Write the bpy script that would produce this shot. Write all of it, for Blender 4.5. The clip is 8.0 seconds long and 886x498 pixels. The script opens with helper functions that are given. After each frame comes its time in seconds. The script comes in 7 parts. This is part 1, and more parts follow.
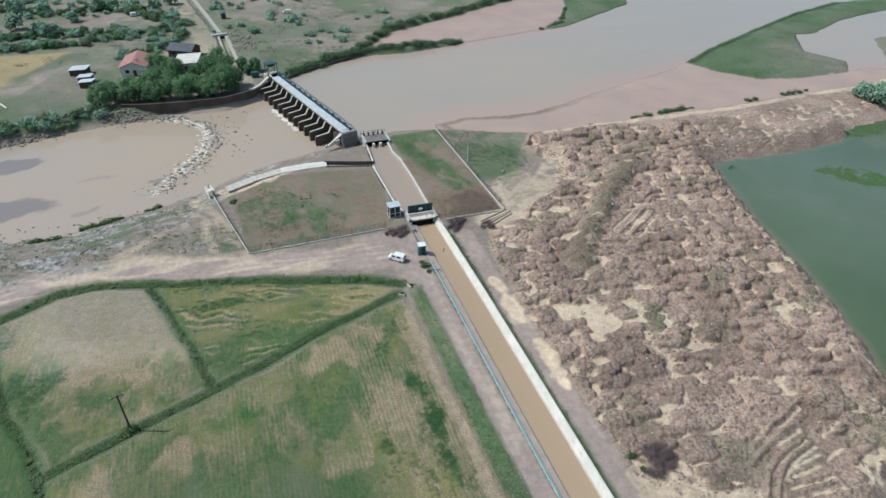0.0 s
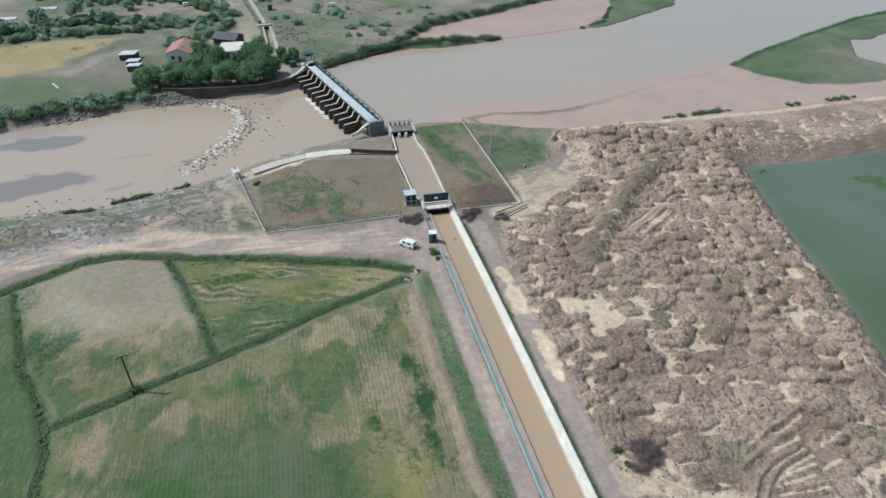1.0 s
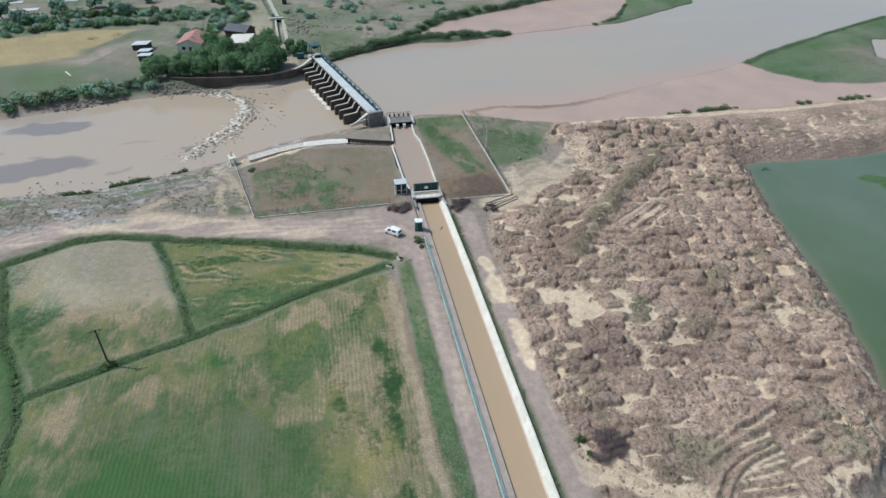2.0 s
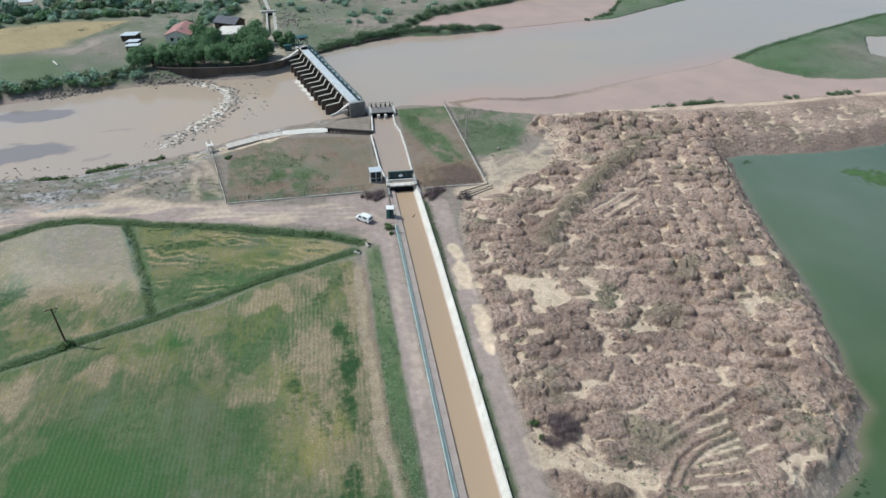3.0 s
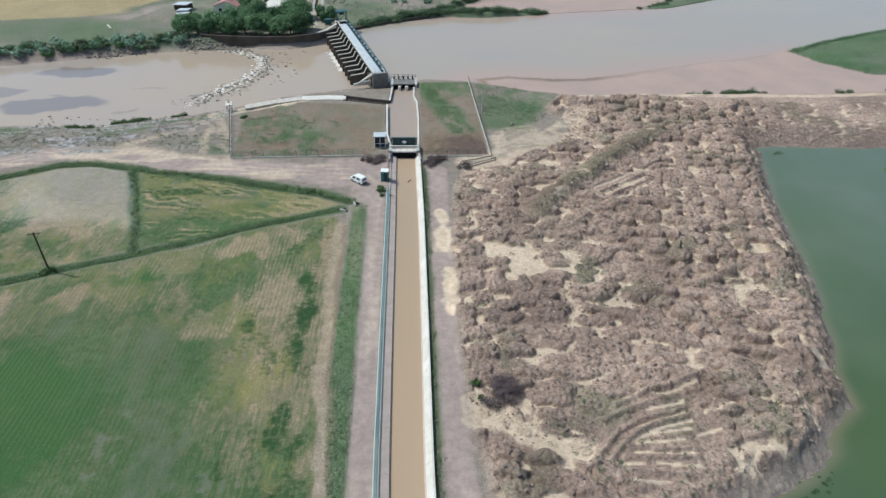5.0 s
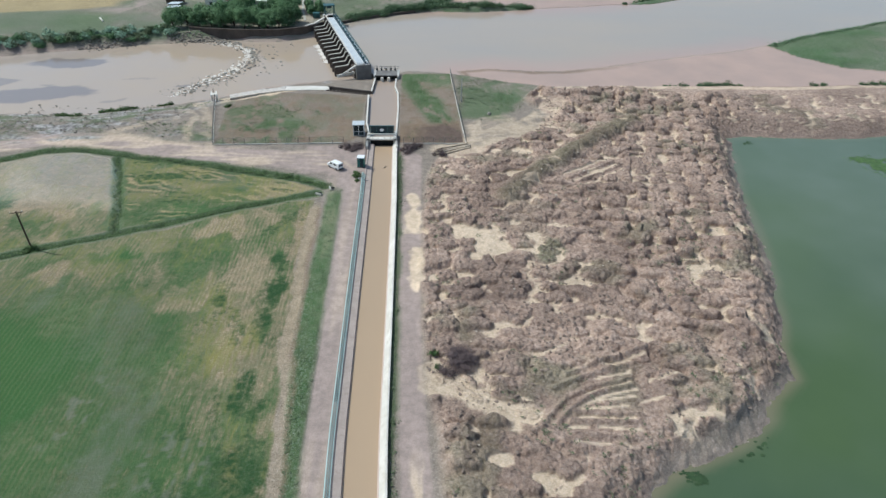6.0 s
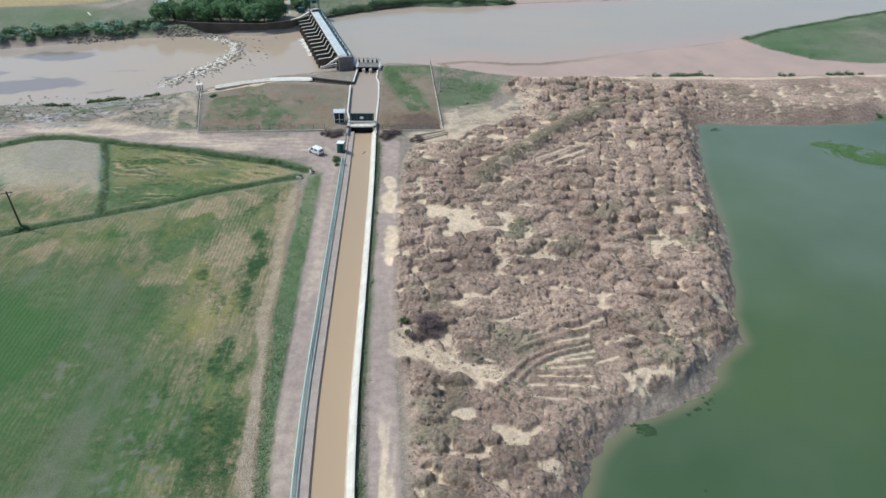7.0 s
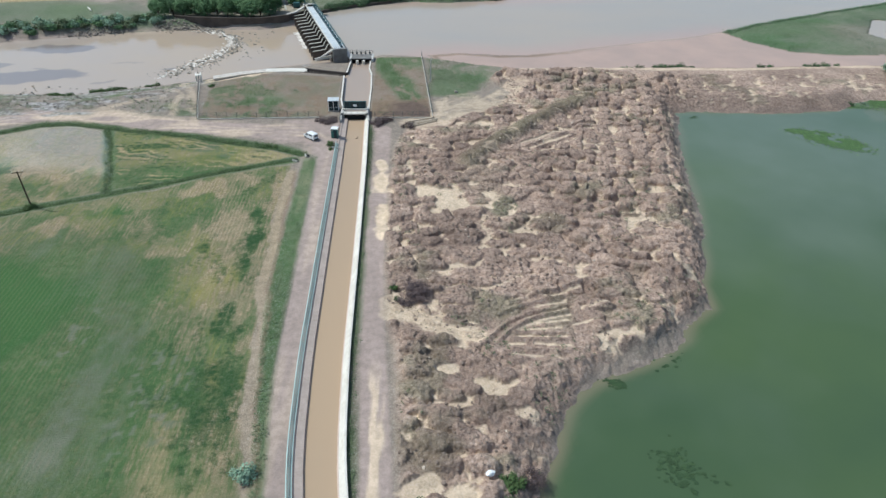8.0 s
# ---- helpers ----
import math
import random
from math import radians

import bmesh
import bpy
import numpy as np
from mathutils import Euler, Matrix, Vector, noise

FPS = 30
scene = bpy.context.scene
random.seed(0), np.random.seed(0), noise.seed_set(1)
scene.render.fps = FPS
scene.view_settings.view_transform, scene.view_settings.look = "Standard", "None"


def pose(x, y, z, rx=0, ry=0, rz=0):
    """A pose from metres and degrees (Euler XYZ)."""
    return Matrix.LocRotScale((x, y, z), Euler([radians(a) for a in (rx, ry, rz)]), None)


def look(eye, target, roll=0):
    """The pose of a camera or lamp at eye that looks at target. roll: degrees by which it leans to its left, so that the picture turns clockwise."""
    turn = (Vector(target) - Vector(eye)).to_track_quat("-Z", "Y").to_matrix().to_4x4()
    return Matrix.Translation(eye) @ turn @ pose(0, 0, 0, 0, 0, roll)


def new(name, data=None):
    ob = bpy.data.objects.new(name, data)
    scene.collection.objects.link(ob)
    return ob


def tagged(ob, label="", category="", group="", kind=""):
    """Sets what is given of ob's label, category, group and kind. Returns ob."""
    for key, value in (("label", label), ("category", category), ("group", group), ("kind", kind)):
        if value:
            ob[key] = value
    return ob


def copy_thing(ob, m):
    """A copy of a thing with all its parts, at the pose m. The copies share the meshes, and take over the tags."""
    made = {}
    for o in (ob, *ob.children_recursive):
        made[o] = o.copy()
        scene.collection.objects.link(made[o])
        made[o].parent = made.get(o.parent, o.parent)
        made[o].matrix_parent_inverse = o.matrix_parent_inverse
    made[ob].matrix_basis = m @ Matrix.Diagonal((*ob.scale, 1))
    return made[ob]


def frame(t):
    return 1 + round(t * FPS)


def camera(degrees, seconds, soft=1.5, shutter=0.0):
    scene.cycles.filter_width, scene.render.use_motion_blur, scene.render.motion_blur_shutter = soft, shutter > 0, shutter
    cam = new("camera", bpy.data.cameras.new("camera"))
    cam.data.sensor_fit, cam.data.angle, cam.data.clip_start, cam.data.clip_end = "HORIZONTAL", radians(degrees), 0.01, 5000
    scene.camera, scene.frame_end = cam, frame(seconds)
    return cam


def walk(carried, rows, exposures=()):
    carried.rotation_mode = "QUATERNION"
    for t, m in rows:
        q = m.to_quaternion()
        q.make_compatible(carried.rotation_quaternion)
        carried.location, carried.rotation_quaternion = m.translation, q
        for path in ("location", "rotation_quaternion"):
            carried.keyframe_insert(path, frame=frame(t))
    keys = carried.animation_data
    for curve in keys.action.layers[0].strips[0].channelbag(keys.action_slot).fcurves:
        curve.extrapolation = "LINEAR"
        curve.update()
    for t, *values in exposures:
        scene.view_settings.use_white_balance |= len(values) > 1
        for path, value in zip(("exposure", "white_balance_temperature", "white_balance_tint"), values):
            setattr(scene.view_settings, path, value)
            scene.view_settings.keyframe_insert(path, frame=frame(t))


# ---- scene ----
cam = camera(70.7, 8.0)
PATH = [
    (0, (-37.95, -95.627, 75.165), (-37.413, -94.082, 74.013), 1.2),
    (0.5, (-34.833, -97.843, 74.477), (-34.375, -96.273, 73.326), 1.1),
    (1, (-31.454, -99.856, 73.763), (-31.059, -98.269, 72.611), 1.1),
    (1.5, (-28.019, -101.466, 72.912), (-27.67, -99.869, 71.761), 1.0),
    (1.7, (-26.126, -102.049, 72.511), (-25.797, -100.448, 71.359), 0.8),
    (2.8, (-18.284, -104.752, 69.408), (-17.981, -103.14, 68.264), 1.1),
    (3, (-16.707, -105.172, 69.0), (-16.409, -103.56, 67.854), 1.1),
    (3.5, (-13.222, -106.029, 67.292), (-12.939, -104.413, 66.147), 1.1),
    (4, (-9.518, -107.037, 65.47), (-9.304, -105.412, 64.324), 1.3),
    (4.2, (-7.895, -107.476, 64.653), (-7.724, -105.845, 63.509), 1.2),
    (5.3, (0.195, -110.37, 62.359), (0.28, -108.735, 61.21), 1.3),
    (5.5, (1.119, -111.458, 62.475), (1.206, -109.824, 61.325), 1.4),
    (6, (4.005, -114.454, 62.445), (4.09, -112.82, 61.294), 1.4),
    (6.5, (6.028, -117.398, 62.308), (6.118, -115.764, 61.158), 1.4),
    (7, (7.292, -121.239, 62.25), (7.398, -119.606, 61.1), 1.5),
    (7.5, (8.096, -124.857, 62.342), (8.209, -123.225, 61.193), 1.5),
    (8, (8.316, -129.067, 62.276), (8.435, -127.434, 61.127), 1.6),
]
walk(cam, [(t, look(eye, target, roll)) for t, eye, target, roll in PATH], [(t, stops, 6130, 2.9) for t, stops in ((0, -0.07), (1.0, -0.07), (1.3, -0.16), (1.5, -0.18), (1.7, -0.13), (2.1, -0.05), (2.8, -0.03), (6, 0.0), (8, 0.06))])

# ---------------------------------------------------------------- light
SUN = Vector((-5.7, 2.0, 8.2)).normalized()
world = bpy.data.worlds.new("sky")
scene.world = world
world.use_nodes = True
wn = world.node_tree.nodes
sky = wn.new("ShaderNodeTexSky")
sky.sky_type = "NISHITA"
sky.sun_disc = False
sky.sun_elevation = math.asin(SUN.z)
sky.sun_rotation = math.atan2(SUN.x, SUN.y)
sky.air_density, sky.dust_density, sky.ozone_density = 1.0, 1.4, 1.0
wn["Background"].inputs["Strength"].default_value = 0.13
world.node_tree.links.new(sky.outputs[0], wn["Background"].inputs["Color"])
sun = new("sun", bpy.data.lights.new("sun", "SUN"))
sun.data.energy, sun.data.angle, sun.data.color = 3.45, radians(0.6), (1.0, 0.995, 0.975)
sun.matrix_world = look(SUN * 300, (0, 0, 0))


# ---------------------------------------------------------------- numbers and noise
def lin(r, g, b):
    """A colour given in 0 to 255 as linear RGBA."""
    f = lambda v: v / 12.92 if v <= 0.04045 else ((v + 0.055) / 1.055) ** 2.4
    return (f(r / 255), f(g / 255), f(b / 255), 1.0)


def hashed(i, j, seed):
    n = np.sin(i * 127.1 + j * 311.7 + seed * 74.7) * 43758.5453
    return n - np.floor(n)


def vnoise(x, y, seed=0):
    i, j = np.floor(x), np.floor(y)
    u, v = x - i, y - j
    u, v = u * u * (3 - 2 * u), v * v * (3 - 2 * v)
    a, b = hashed(i, j, seed), hashed(i + 1, j, seed)
    c, d = hashed(i, j + 1, seed), hashed(i + 1, j + 1, seed)
    return (a + (b - a) * u) * (1 - v) + (c + (d - c) * u) * v


def fbm(x, y, size, octaves=4, seed=0):
    """Fractal noise from 0 to 1 whose largest lumps are about size metres."""
    total, amp, weight = 0.0, 1.0, 0.0
    for k in range(octaves):
        total = total + amp * vnoise(x / size * 2**k + 13.7 * k, y / size * 2**k - 7.1 * k, seed + k)
        weight, amp = weight + amp, amp * 0.5
    return total / weight


def step(a, b, v):
    t = np.clip((v - a) / (b - a), 0, 1)
    return t * t * (3 - 2 * t)


def off_line(x, y, pts):
    """Distance to a polyline."""
    best = np.full(np.shape(x), 1e9)
    for (ax, ay), (bx, by) in zip(pts[:-1], pts[1:]):
        dx, dy = bx - ax, by - ay
        t = np.clip(((x - ax) * dx + (y - ay) * dy) / (dx * dx + dy * dy), 0, 1)
        best = np.minimum(best, np.hypot(x - ax - t * dx, y - ay - t * dy))
    return best


def inside(x, y, poly):
    odd = np.zeros(np.shape(x), bool)
    for (ax, ay), (bx, by) in zip(poly, poly[1:] + poly[:1]):
        if ay != by:
            odd ^= ((ay > y) != (by > y)) & (x < (bx - ax) * (y - ay) / (by - ay) + ax)
    return odd


def depth(x, y, poly):
    """Distance to a polygon's edge, positive inside it."""
    d = off_line(x, y, poly + poly[:1])
    return np.where(inside(x, y, poly), d, -d)


# ---------------------------------------------------------------- materials
def nodes_of(name):
    m = bpy.data.materials.new(name)
    m.use_nodes = True
    return m, m.node_tree.nodes, m.node_tree.links, m.node_tree.nodes["Principled BSDF"]


def noise_node(n, l, scale, detail=4.0, rough=0.6, where=None):
    t = n.new("ShaderNodeTexNoise")
    t.inputs["Scale"].default_value, t.inputs["Detail"].default_value, t.inputs["Roughness"].default_value = scale, detail, rough
    if where is not None:
        l.new(where, t.inputs["Vector"])
    return t


def mixed(n, l, a, b, fac, blend="MIX"):
    """A colour mix; a, b and fac are sockets or values."""
    x = n.new("ShaderNodeMix")
    x.data_type, x.blend_type = "RGBA", blend
    for socket, v in ((x.inputs[6], a), (x.inputs[7], b), (x.inputs[0], fac)):
        if isinstance(v, bpy.types.NodeSocket):
            l.new(v, socket)
        else:
            socket.default_value = v
    return x.outputs[2]


def spread(n, l, v, lo, hi, to_lo=0.0, to_hi=1.0):
    r = n.new("ShaderNodeMapRange")
    l.new(v, r.inputs[0])
    for k, value in enumerate((lo, hi, to_lo, to_hi)):
        r.inputs[k + 1].default_value = value
    return r.outputs[0]


def surface(name, a, b, rough=0.8, grain=6.0, patch=0.5, bump=0.3, metal=0.0, dirt=None, random_tint=0.0):
    """Two tones in large patches and fine grain, with relief; dirt: a third colour in stains."""
    m, n, l, p = nodes_of(name)
    where = n.new("ShaderNodeTexCoord").outputs["Object"]
    large, fine = noise_node(n, l, patch, 3, 0.6, where), noise_node(n, l, grain, 6, 0.7, where)
    col = mixed(n, l, a, b, spread(n, l, large.outputs[0], 0.35, 0.65))
    col = mixed(n, l, col, tuple(0.55 * v for v in a[:3]) + (1,), spread(n, l, fine.outputs[0], 0.45, 0.85, 0, 0.6))
    if dirt:
        stain = noise_node(n, l, patch * 3.1, 6, 0.75, where)
        col = mixed(n, l, col, dirt, spread(n, l, stain.outputs[0], 0.52, 0.75, 0, 0.8))
    if random_tint:
        info = n.new("ShaderNodeObjectInfo")
        col = mixed(n, l, col, (0.3, 0.3, 0.25, 1), spread(n, l, info.outputs["Random"], 0, 1, 0, random_tint))
    l.new(col, p.inputs["Base Color"])
    p.inputs["Roughness"].default_value, p.inputs["Metallic"].default_value = rough, metal
    if bump:
        bp = n.new("ShaderNodeBump")
        bp.inputs["Strength"].default_value, bp.inputs["Distance"].default_value = bump, 0.05
        l.new(fine.outputs[0], bp.inputs["Height"])
        l.new(bp.outputs[0], p.inputs["Normal"])
    return m


def foliage(name, dark, light):
    m, n, l, p = nodes_of(name)
    geo = n.new("ShaderNodeNewGeometry")
    info = n.new("ShaderNodeObjectInfo")
    where = n.new("ShaderNodeTexCoord").outputs["Object"]
    clump = noise_node(n, l, 0.9, 2, 0.5, where)
    col = mixed(n, l, dark, light, geo.outputs["Random Per Island"])
    col = mixed(n, l, col, tuple(0.5 * v for v in dark[:3]) + (1,), spread(n, l, clump.outputs[0], 0.4, 0.7, 0, 0.5))
    col = mixed(n, l, col, tuple(1.5 * v for v in light[:3]) + (1,), spread(n, l, info.outputs["Random"], 0, 1, 0, 0.35))
    l.new(col, p.inputs["Base Color"])
    p.inputs["Roughness"].default_value = 0.75
    p.inputs["Specular IOR Level"].default_value = 0.2
    return m


def water(name, a, b, rough, ripple, size, streak=(1, 1, 1), shoal=None, sky_pale=None):
    """Silty water: opaque tint, mirror-like skin, small ripples."""
    m, n, l, p = nodes_of(name)
    pos = n.new("ShaderNodeNewGeometry").outputs["Position"]
    mapped = n.new("ShaderNodeMapping")
    mapped.inputs["Scale"].default_value = streak
    l.new(pos, mapped.inputs[0])
    large, fine = noise_node(n, l, 0.02, 4, 0.55, mapped.outputs[0]), noise_node(n, l, size, 3, 0.6, mapped.outputs[0])
    col = mixed(n, l, a, b, spread(n, l, large.outputs[0], 0.35, 0.68))
    if shoal:
        at = n.new("ShaderNodeAttribute")
        at.attribute_name = "shoal"
        col = mixed(n, l, col, shoal, at.outputs["Fac"])
    # a paler tint painted in for the sky's reflection
    if sky_pale:
        at = n.new("ShaderNodeAttribute")
        at.attribute_name = "sky_pale"
        col = mixed(n, l, col, sky_pale, at.outputs["Fac"])
    l.new(col, p.inputs["Base Color"])
    p.inputs["Roughness"].default_value, p.inputs["IOR"].default_value = rough, 1.33
    bp = n.new("ShaderNodeBump")
    bp.inputs["Strength"].default_value, bp.inputs["Distance"].default_value = ripple, 0.05
    l.new(fine.outputs[0], bp.inputs["Height"])
    l.new(bp.outputs[0], p.inputs["Normal"])
    return m


def earth():
    """All soils and ground cover, laid out by the masks that the ground carries."""
    m, n, l, p = nodes_of("earth")
    pos = n.new("ShaderNodeNewGeometry").outputs["Position"]
    n1, n2, n3 = noise_node(n, l, 0.07, 4, 0.6, pos), noise_node(n, l, 0.7, 5, 0.7, pos), noise_node(n, l, 3.5, 5, 0.75, pos)
    big, mid, fine = n1.outputs[0], n2.outputs[0], n3.outputs[0]

    def mask(name):
        at = n.new("ShaderNodeAttribute")
        at.attribute_name = name
        s = n.new("ShaderNodeSeparateColor")
        l.new(at.outputs["Color"], s.inputs[0])
        return s.outputs[0], s.outputs[1], s.outputs[2], at.outputs["Alpha"]

    gravel, grass, heap, sand = mask("cover_a")
    crop, straw, mud, ditch_and_rim_shade = mask("cover_b")
    wheat, pebble, dark, rows_at = mask("cover_c")
    two = lambda a, b, f, lo=0.35, hi=0.65: mixed(n, l, a, b, spread(n, l, f, lo, hi))
    col = two(lin(*SOIL_A), lin(*SOIL_B), mid)
    clod = noise_node(n, l, 1.5, 6, 0.7, pos).outputs[0]
    drift = n.new("ShaderNodeMapping")
    drift.inputs["Scale"].default_value = (2.6, 0.4, 1)
    l.new(pos, drift.inputs[0])
    sown = noise_node(n, l, 0.8, 4, 0.65, drift.outputs[0]).outputs[0]
    tufts = noise_node(n, l, 1.1, 5, 0.68, pos).outputs[0]

    def ragged(v, nap, much=1.7, lo=0.3, hi=0.7):
        add = n.new("ShaderNodeMath")
        add.operation = "MULTIPLY_ADD"
        l.new(nap, add.inputs[0])
        add.inputs[1].default_value = much
        l.new(v, add.inputs[2])
        here = n.new("ShaderNodeMath")
        here.operation = "MULTIPLY"
        l.new(spread(n, l, add.outputs[0], lo + much / 2, hi + much / 2), here.inputs[0])
        l.new(spread(n, l, v, 0.0, 0.25), here.inputs[1])
        return here.outputs[0]

    crop = ragged(ragged(crop, sown, 1.9, 0.0, 1.0), tufts, 1.2, 0.05, 0.95)
    for k, tones in ((heap, HEAP), (gravel, GRAVEL), (straw, STRAW), (crop, CROP), (wheat, WHEAT), (grass, GRASS), (sand, SAND), (ditch_and_rim_shade, DITCH), (dark, DARK), (pebble, PEBBLE)):
        tone = two(lin(*tones[0]), lin(*tones[1]), clod if k is heap else mid, 0.4, 0.6)
        col = mixed(n, l, col, tone, k)
    fresh, haze, gold, deep = mask("cover_d")
    fresh, haze, gold, deep = ragged(fresh, sown, 1.6, 0.1, 1.0), ragged(haze, tufts, 1.0, 0.1, 1.0), ragged(gold, sown, 2.2, 0.1, 1.0), ragged(deep, tufts, 2.6, 0.1, 1.1)
    both = lambda a, b: mixed(n, l, (0, 0, 0, 1), a, b)
    col = mixed(n, l, col, lin(106, 110, 76), both(spread(n, l, sown, 0.5, 0.72, 0, 0.6), crop))
    col = mixed(n, l, col, lin(48, 78, 40), both(spread(n, l, sown, 0.48, 0.3, 0, 0.6), crop))
    for k, tone in ((fresh, (62, 98, 50)), (haze, (120, 121, 104)), (gold, (140, 133, 80)), (deep, (46, 76, 40))):
        col = mixed(n, l, col, lin(*tone), k)
    warm = both(spread(n, l, big, 0.45, 0.62, 0, 0.45), heap)
    less = n.new("ShaderNodeMath")
    less.operation, less.use_clamp = "SUBTRACT", True
    l.new(warm, less.inputs[0])
    l.new(sand, less.inputs[1])
    col = mixed(n, l, col, lin(138, 114, 100), less.outputs[0])
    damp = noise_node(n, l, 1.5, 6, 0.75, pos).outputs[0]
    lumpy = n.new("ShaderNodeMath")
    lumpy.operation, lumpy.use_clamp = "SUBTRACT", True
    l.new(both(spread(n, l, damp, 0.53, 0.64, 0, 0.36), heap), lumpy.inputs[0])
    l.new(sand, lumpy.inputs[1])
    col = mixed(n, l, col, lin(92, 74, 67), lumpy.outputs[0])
    col = mixed(n, l, col, lin(196, 178, 162), both(spread(n, l, damp, 0.46, 0.34, 0, 0.4), heap))
    # drill rows in the crop
    wave = n.new("ShaderNodeTexWave")
    l.new(pos, wave.inputs["Vector"])
    wave.inputs["Scale"].default_value, wave.inputs["Distortion"].default_value, wave.inputs["Detail"].default_value = 0.47, 3.0, 4.0
    rows = n.new("ShaderNodeMath")
    rows.operation = "MULTIPLY"
    l.new(spread(n, l, wave.outputs["Fac"], 0.45, 0.8, 0, 0.2), rows.inputs[0])
    l.new(rows_at, rows.inputs[1])
    col = mixed(n, l, col, lin(*STRAW[0]), rows.outputs[0])
    col = mixed(n, l, col, lin(80, 98, 60), both(spread(n, l, wave.outputs["Fac"], 0.45, 0.2, 0, 0.2), rows_at))
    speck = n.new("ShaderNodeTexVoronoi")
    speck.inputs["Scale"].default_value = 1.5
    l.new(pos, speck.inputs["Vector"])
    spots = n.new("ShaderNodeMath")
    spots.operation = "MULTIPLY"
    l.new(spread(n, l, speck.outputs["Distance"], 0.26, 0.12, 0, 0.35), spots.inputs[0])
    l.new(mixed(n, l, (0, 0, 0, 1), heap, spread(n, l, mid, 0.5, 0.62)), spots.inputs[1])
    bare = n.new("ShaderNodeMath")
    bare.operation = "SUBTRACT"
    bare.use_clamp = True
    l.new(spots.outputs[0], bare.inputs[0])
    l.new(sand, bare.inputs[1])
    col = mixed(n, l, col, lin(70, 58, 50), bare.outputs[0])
    grain = n.new("ShaderNodeMath")
    grain.operation = "MULTIPLY"
    l.new(spread(n, l, fine, 0.48, 0.85, 0, 0.5), grain.inputs[0])
    smooth = mixed(n, l, gravel, crop, 1.0, "ADD")
    l.new(spread(n, l, smooth, 0, 1, 1, 0.3), grain.inputs[1])
    col = mixed(n, l, col, (0.0, 0.0, 0.0, 1), grain.outputs[0])
    lit = n.new("ShaderNodeMath")
    lit.operation = "MULTIPLY"
    l.new(spread(n, l, fine, 0.48, 0.2, 0, 0.22), lit.inputs[0])
    l.new(spread(n, l, smooth, 0, 0.6, 1, 0.25), lit.inputs[1])
    col = mixed(n, l, col, (1, 1, 1, 1), lit.outputs[0])
    col = mixed(n, l, col, (0.02, 0.02, 0.015, 1), spread(n, l, big, 0.4, 0.75, 0, 0.22))
    col = mixed(n, l, col, two(lin(*MUD[0]), lin(*MUD[1]), big), mud)
    sheen, loam = mask("cover_e")[:2]
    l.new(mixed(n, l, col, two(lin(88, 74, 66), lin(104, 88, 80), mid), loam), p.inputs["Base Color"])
    dry = n.new("ShaderNodeMath")
    dry.operation, dry.use_clamp = "SUBTRACT", True
    l.new(spread(n, l, mud, 0, 1, 0.95, 0.45), dry.inputs[0])
    l.new(spread(n, l, sheen, 0, 1, 0, 0.83), dry.inputs[1])
    l.new(dry.outputs[0], p.inputs["Roughness"])
    l.new(spread(n, l, sheen, 0, 1, 0.25, 0.95), p.inputs["Specular IOR Level"])
    bp = n.new("ShaderNodeBump")
    bp.inputs["Strength"].default_value, bp.inputs["Distance"].default_value = 0.65, 0.4
    bare_heap = n.new("ShaderNodeMath")
    bare_heap.operation, bare_heap.use_clamp = "SUBTRACT", True
    l.new(heap, bare_heap.inputs[0])
    l.new(sand, bare_heap.inputs[1])
    crumb = mixed(n, l, (0, 0, 0, 1), speck.outputs["Distance"], bare_heap.outputs[0])
    relief = mixed(n, l, mixed(n, l, fine, (0.5, 0.5, 0.5, 1), spread(n, l, gravel, 0, 1, 0, 0.6)), crumb, 0.4, "ADD")
    coarse = noise_node(n, l, 1.0, 6, 0.62, pos).outputs[0]
    relief = mixed(n, l, relief, mixed(n, l, (0, 0, 0, 1), coarse, bare_heap.outputs[0]), 1.0, "ADD")
    relief = mixed(n, l, relief, mixed(n, l, (0, 0, 0, 1), coarse, bare_heap.outputs[0]), 0.8, "ADD")
    relief = mixed(n, l, relief, mixed(n, l, (0, 0, 0, 1), fine, bare_heap.outputs[0]), 0.7, "ADD")
    l.new(mixed(n, l, mixed(n, l, relief, (0.5, 0.5, 0.5, 1), mud), (0.5, 0.5, 0.5, 1), sheen), bp.inputs["Height"])
    l.new(bp.outputs[0], p.inputs["Normal"])
    return m


SOIL_A, SOIL_B = (154, 140, 127), (132, 121, 108)
HEAP = ((199, 172, 153), (165, 140, 123))
GRAVEL = ((173, 154, 144), (155, 139, 130))
STRAW = ((164, 144, 116), (142, 128, 101))
CROP = ((68, 95, 53), (87, 107, 69))
WHEAT = ((176, 156, 116), (160, 143, 106))
GRASS = ((74, 102, 60), (94, 112, 76))
MUD = ((178, 152, 138), (166, 144, 132))
SAND = ((226, 203, 175), (204, 181, 154))
DITCH = ((54, 74, 42), (78, 92, 58))
DARK = ((122, 102, 84), (138, 118, 96))
PEBBLE = ((186, 180, 174), (112, 106, 102))

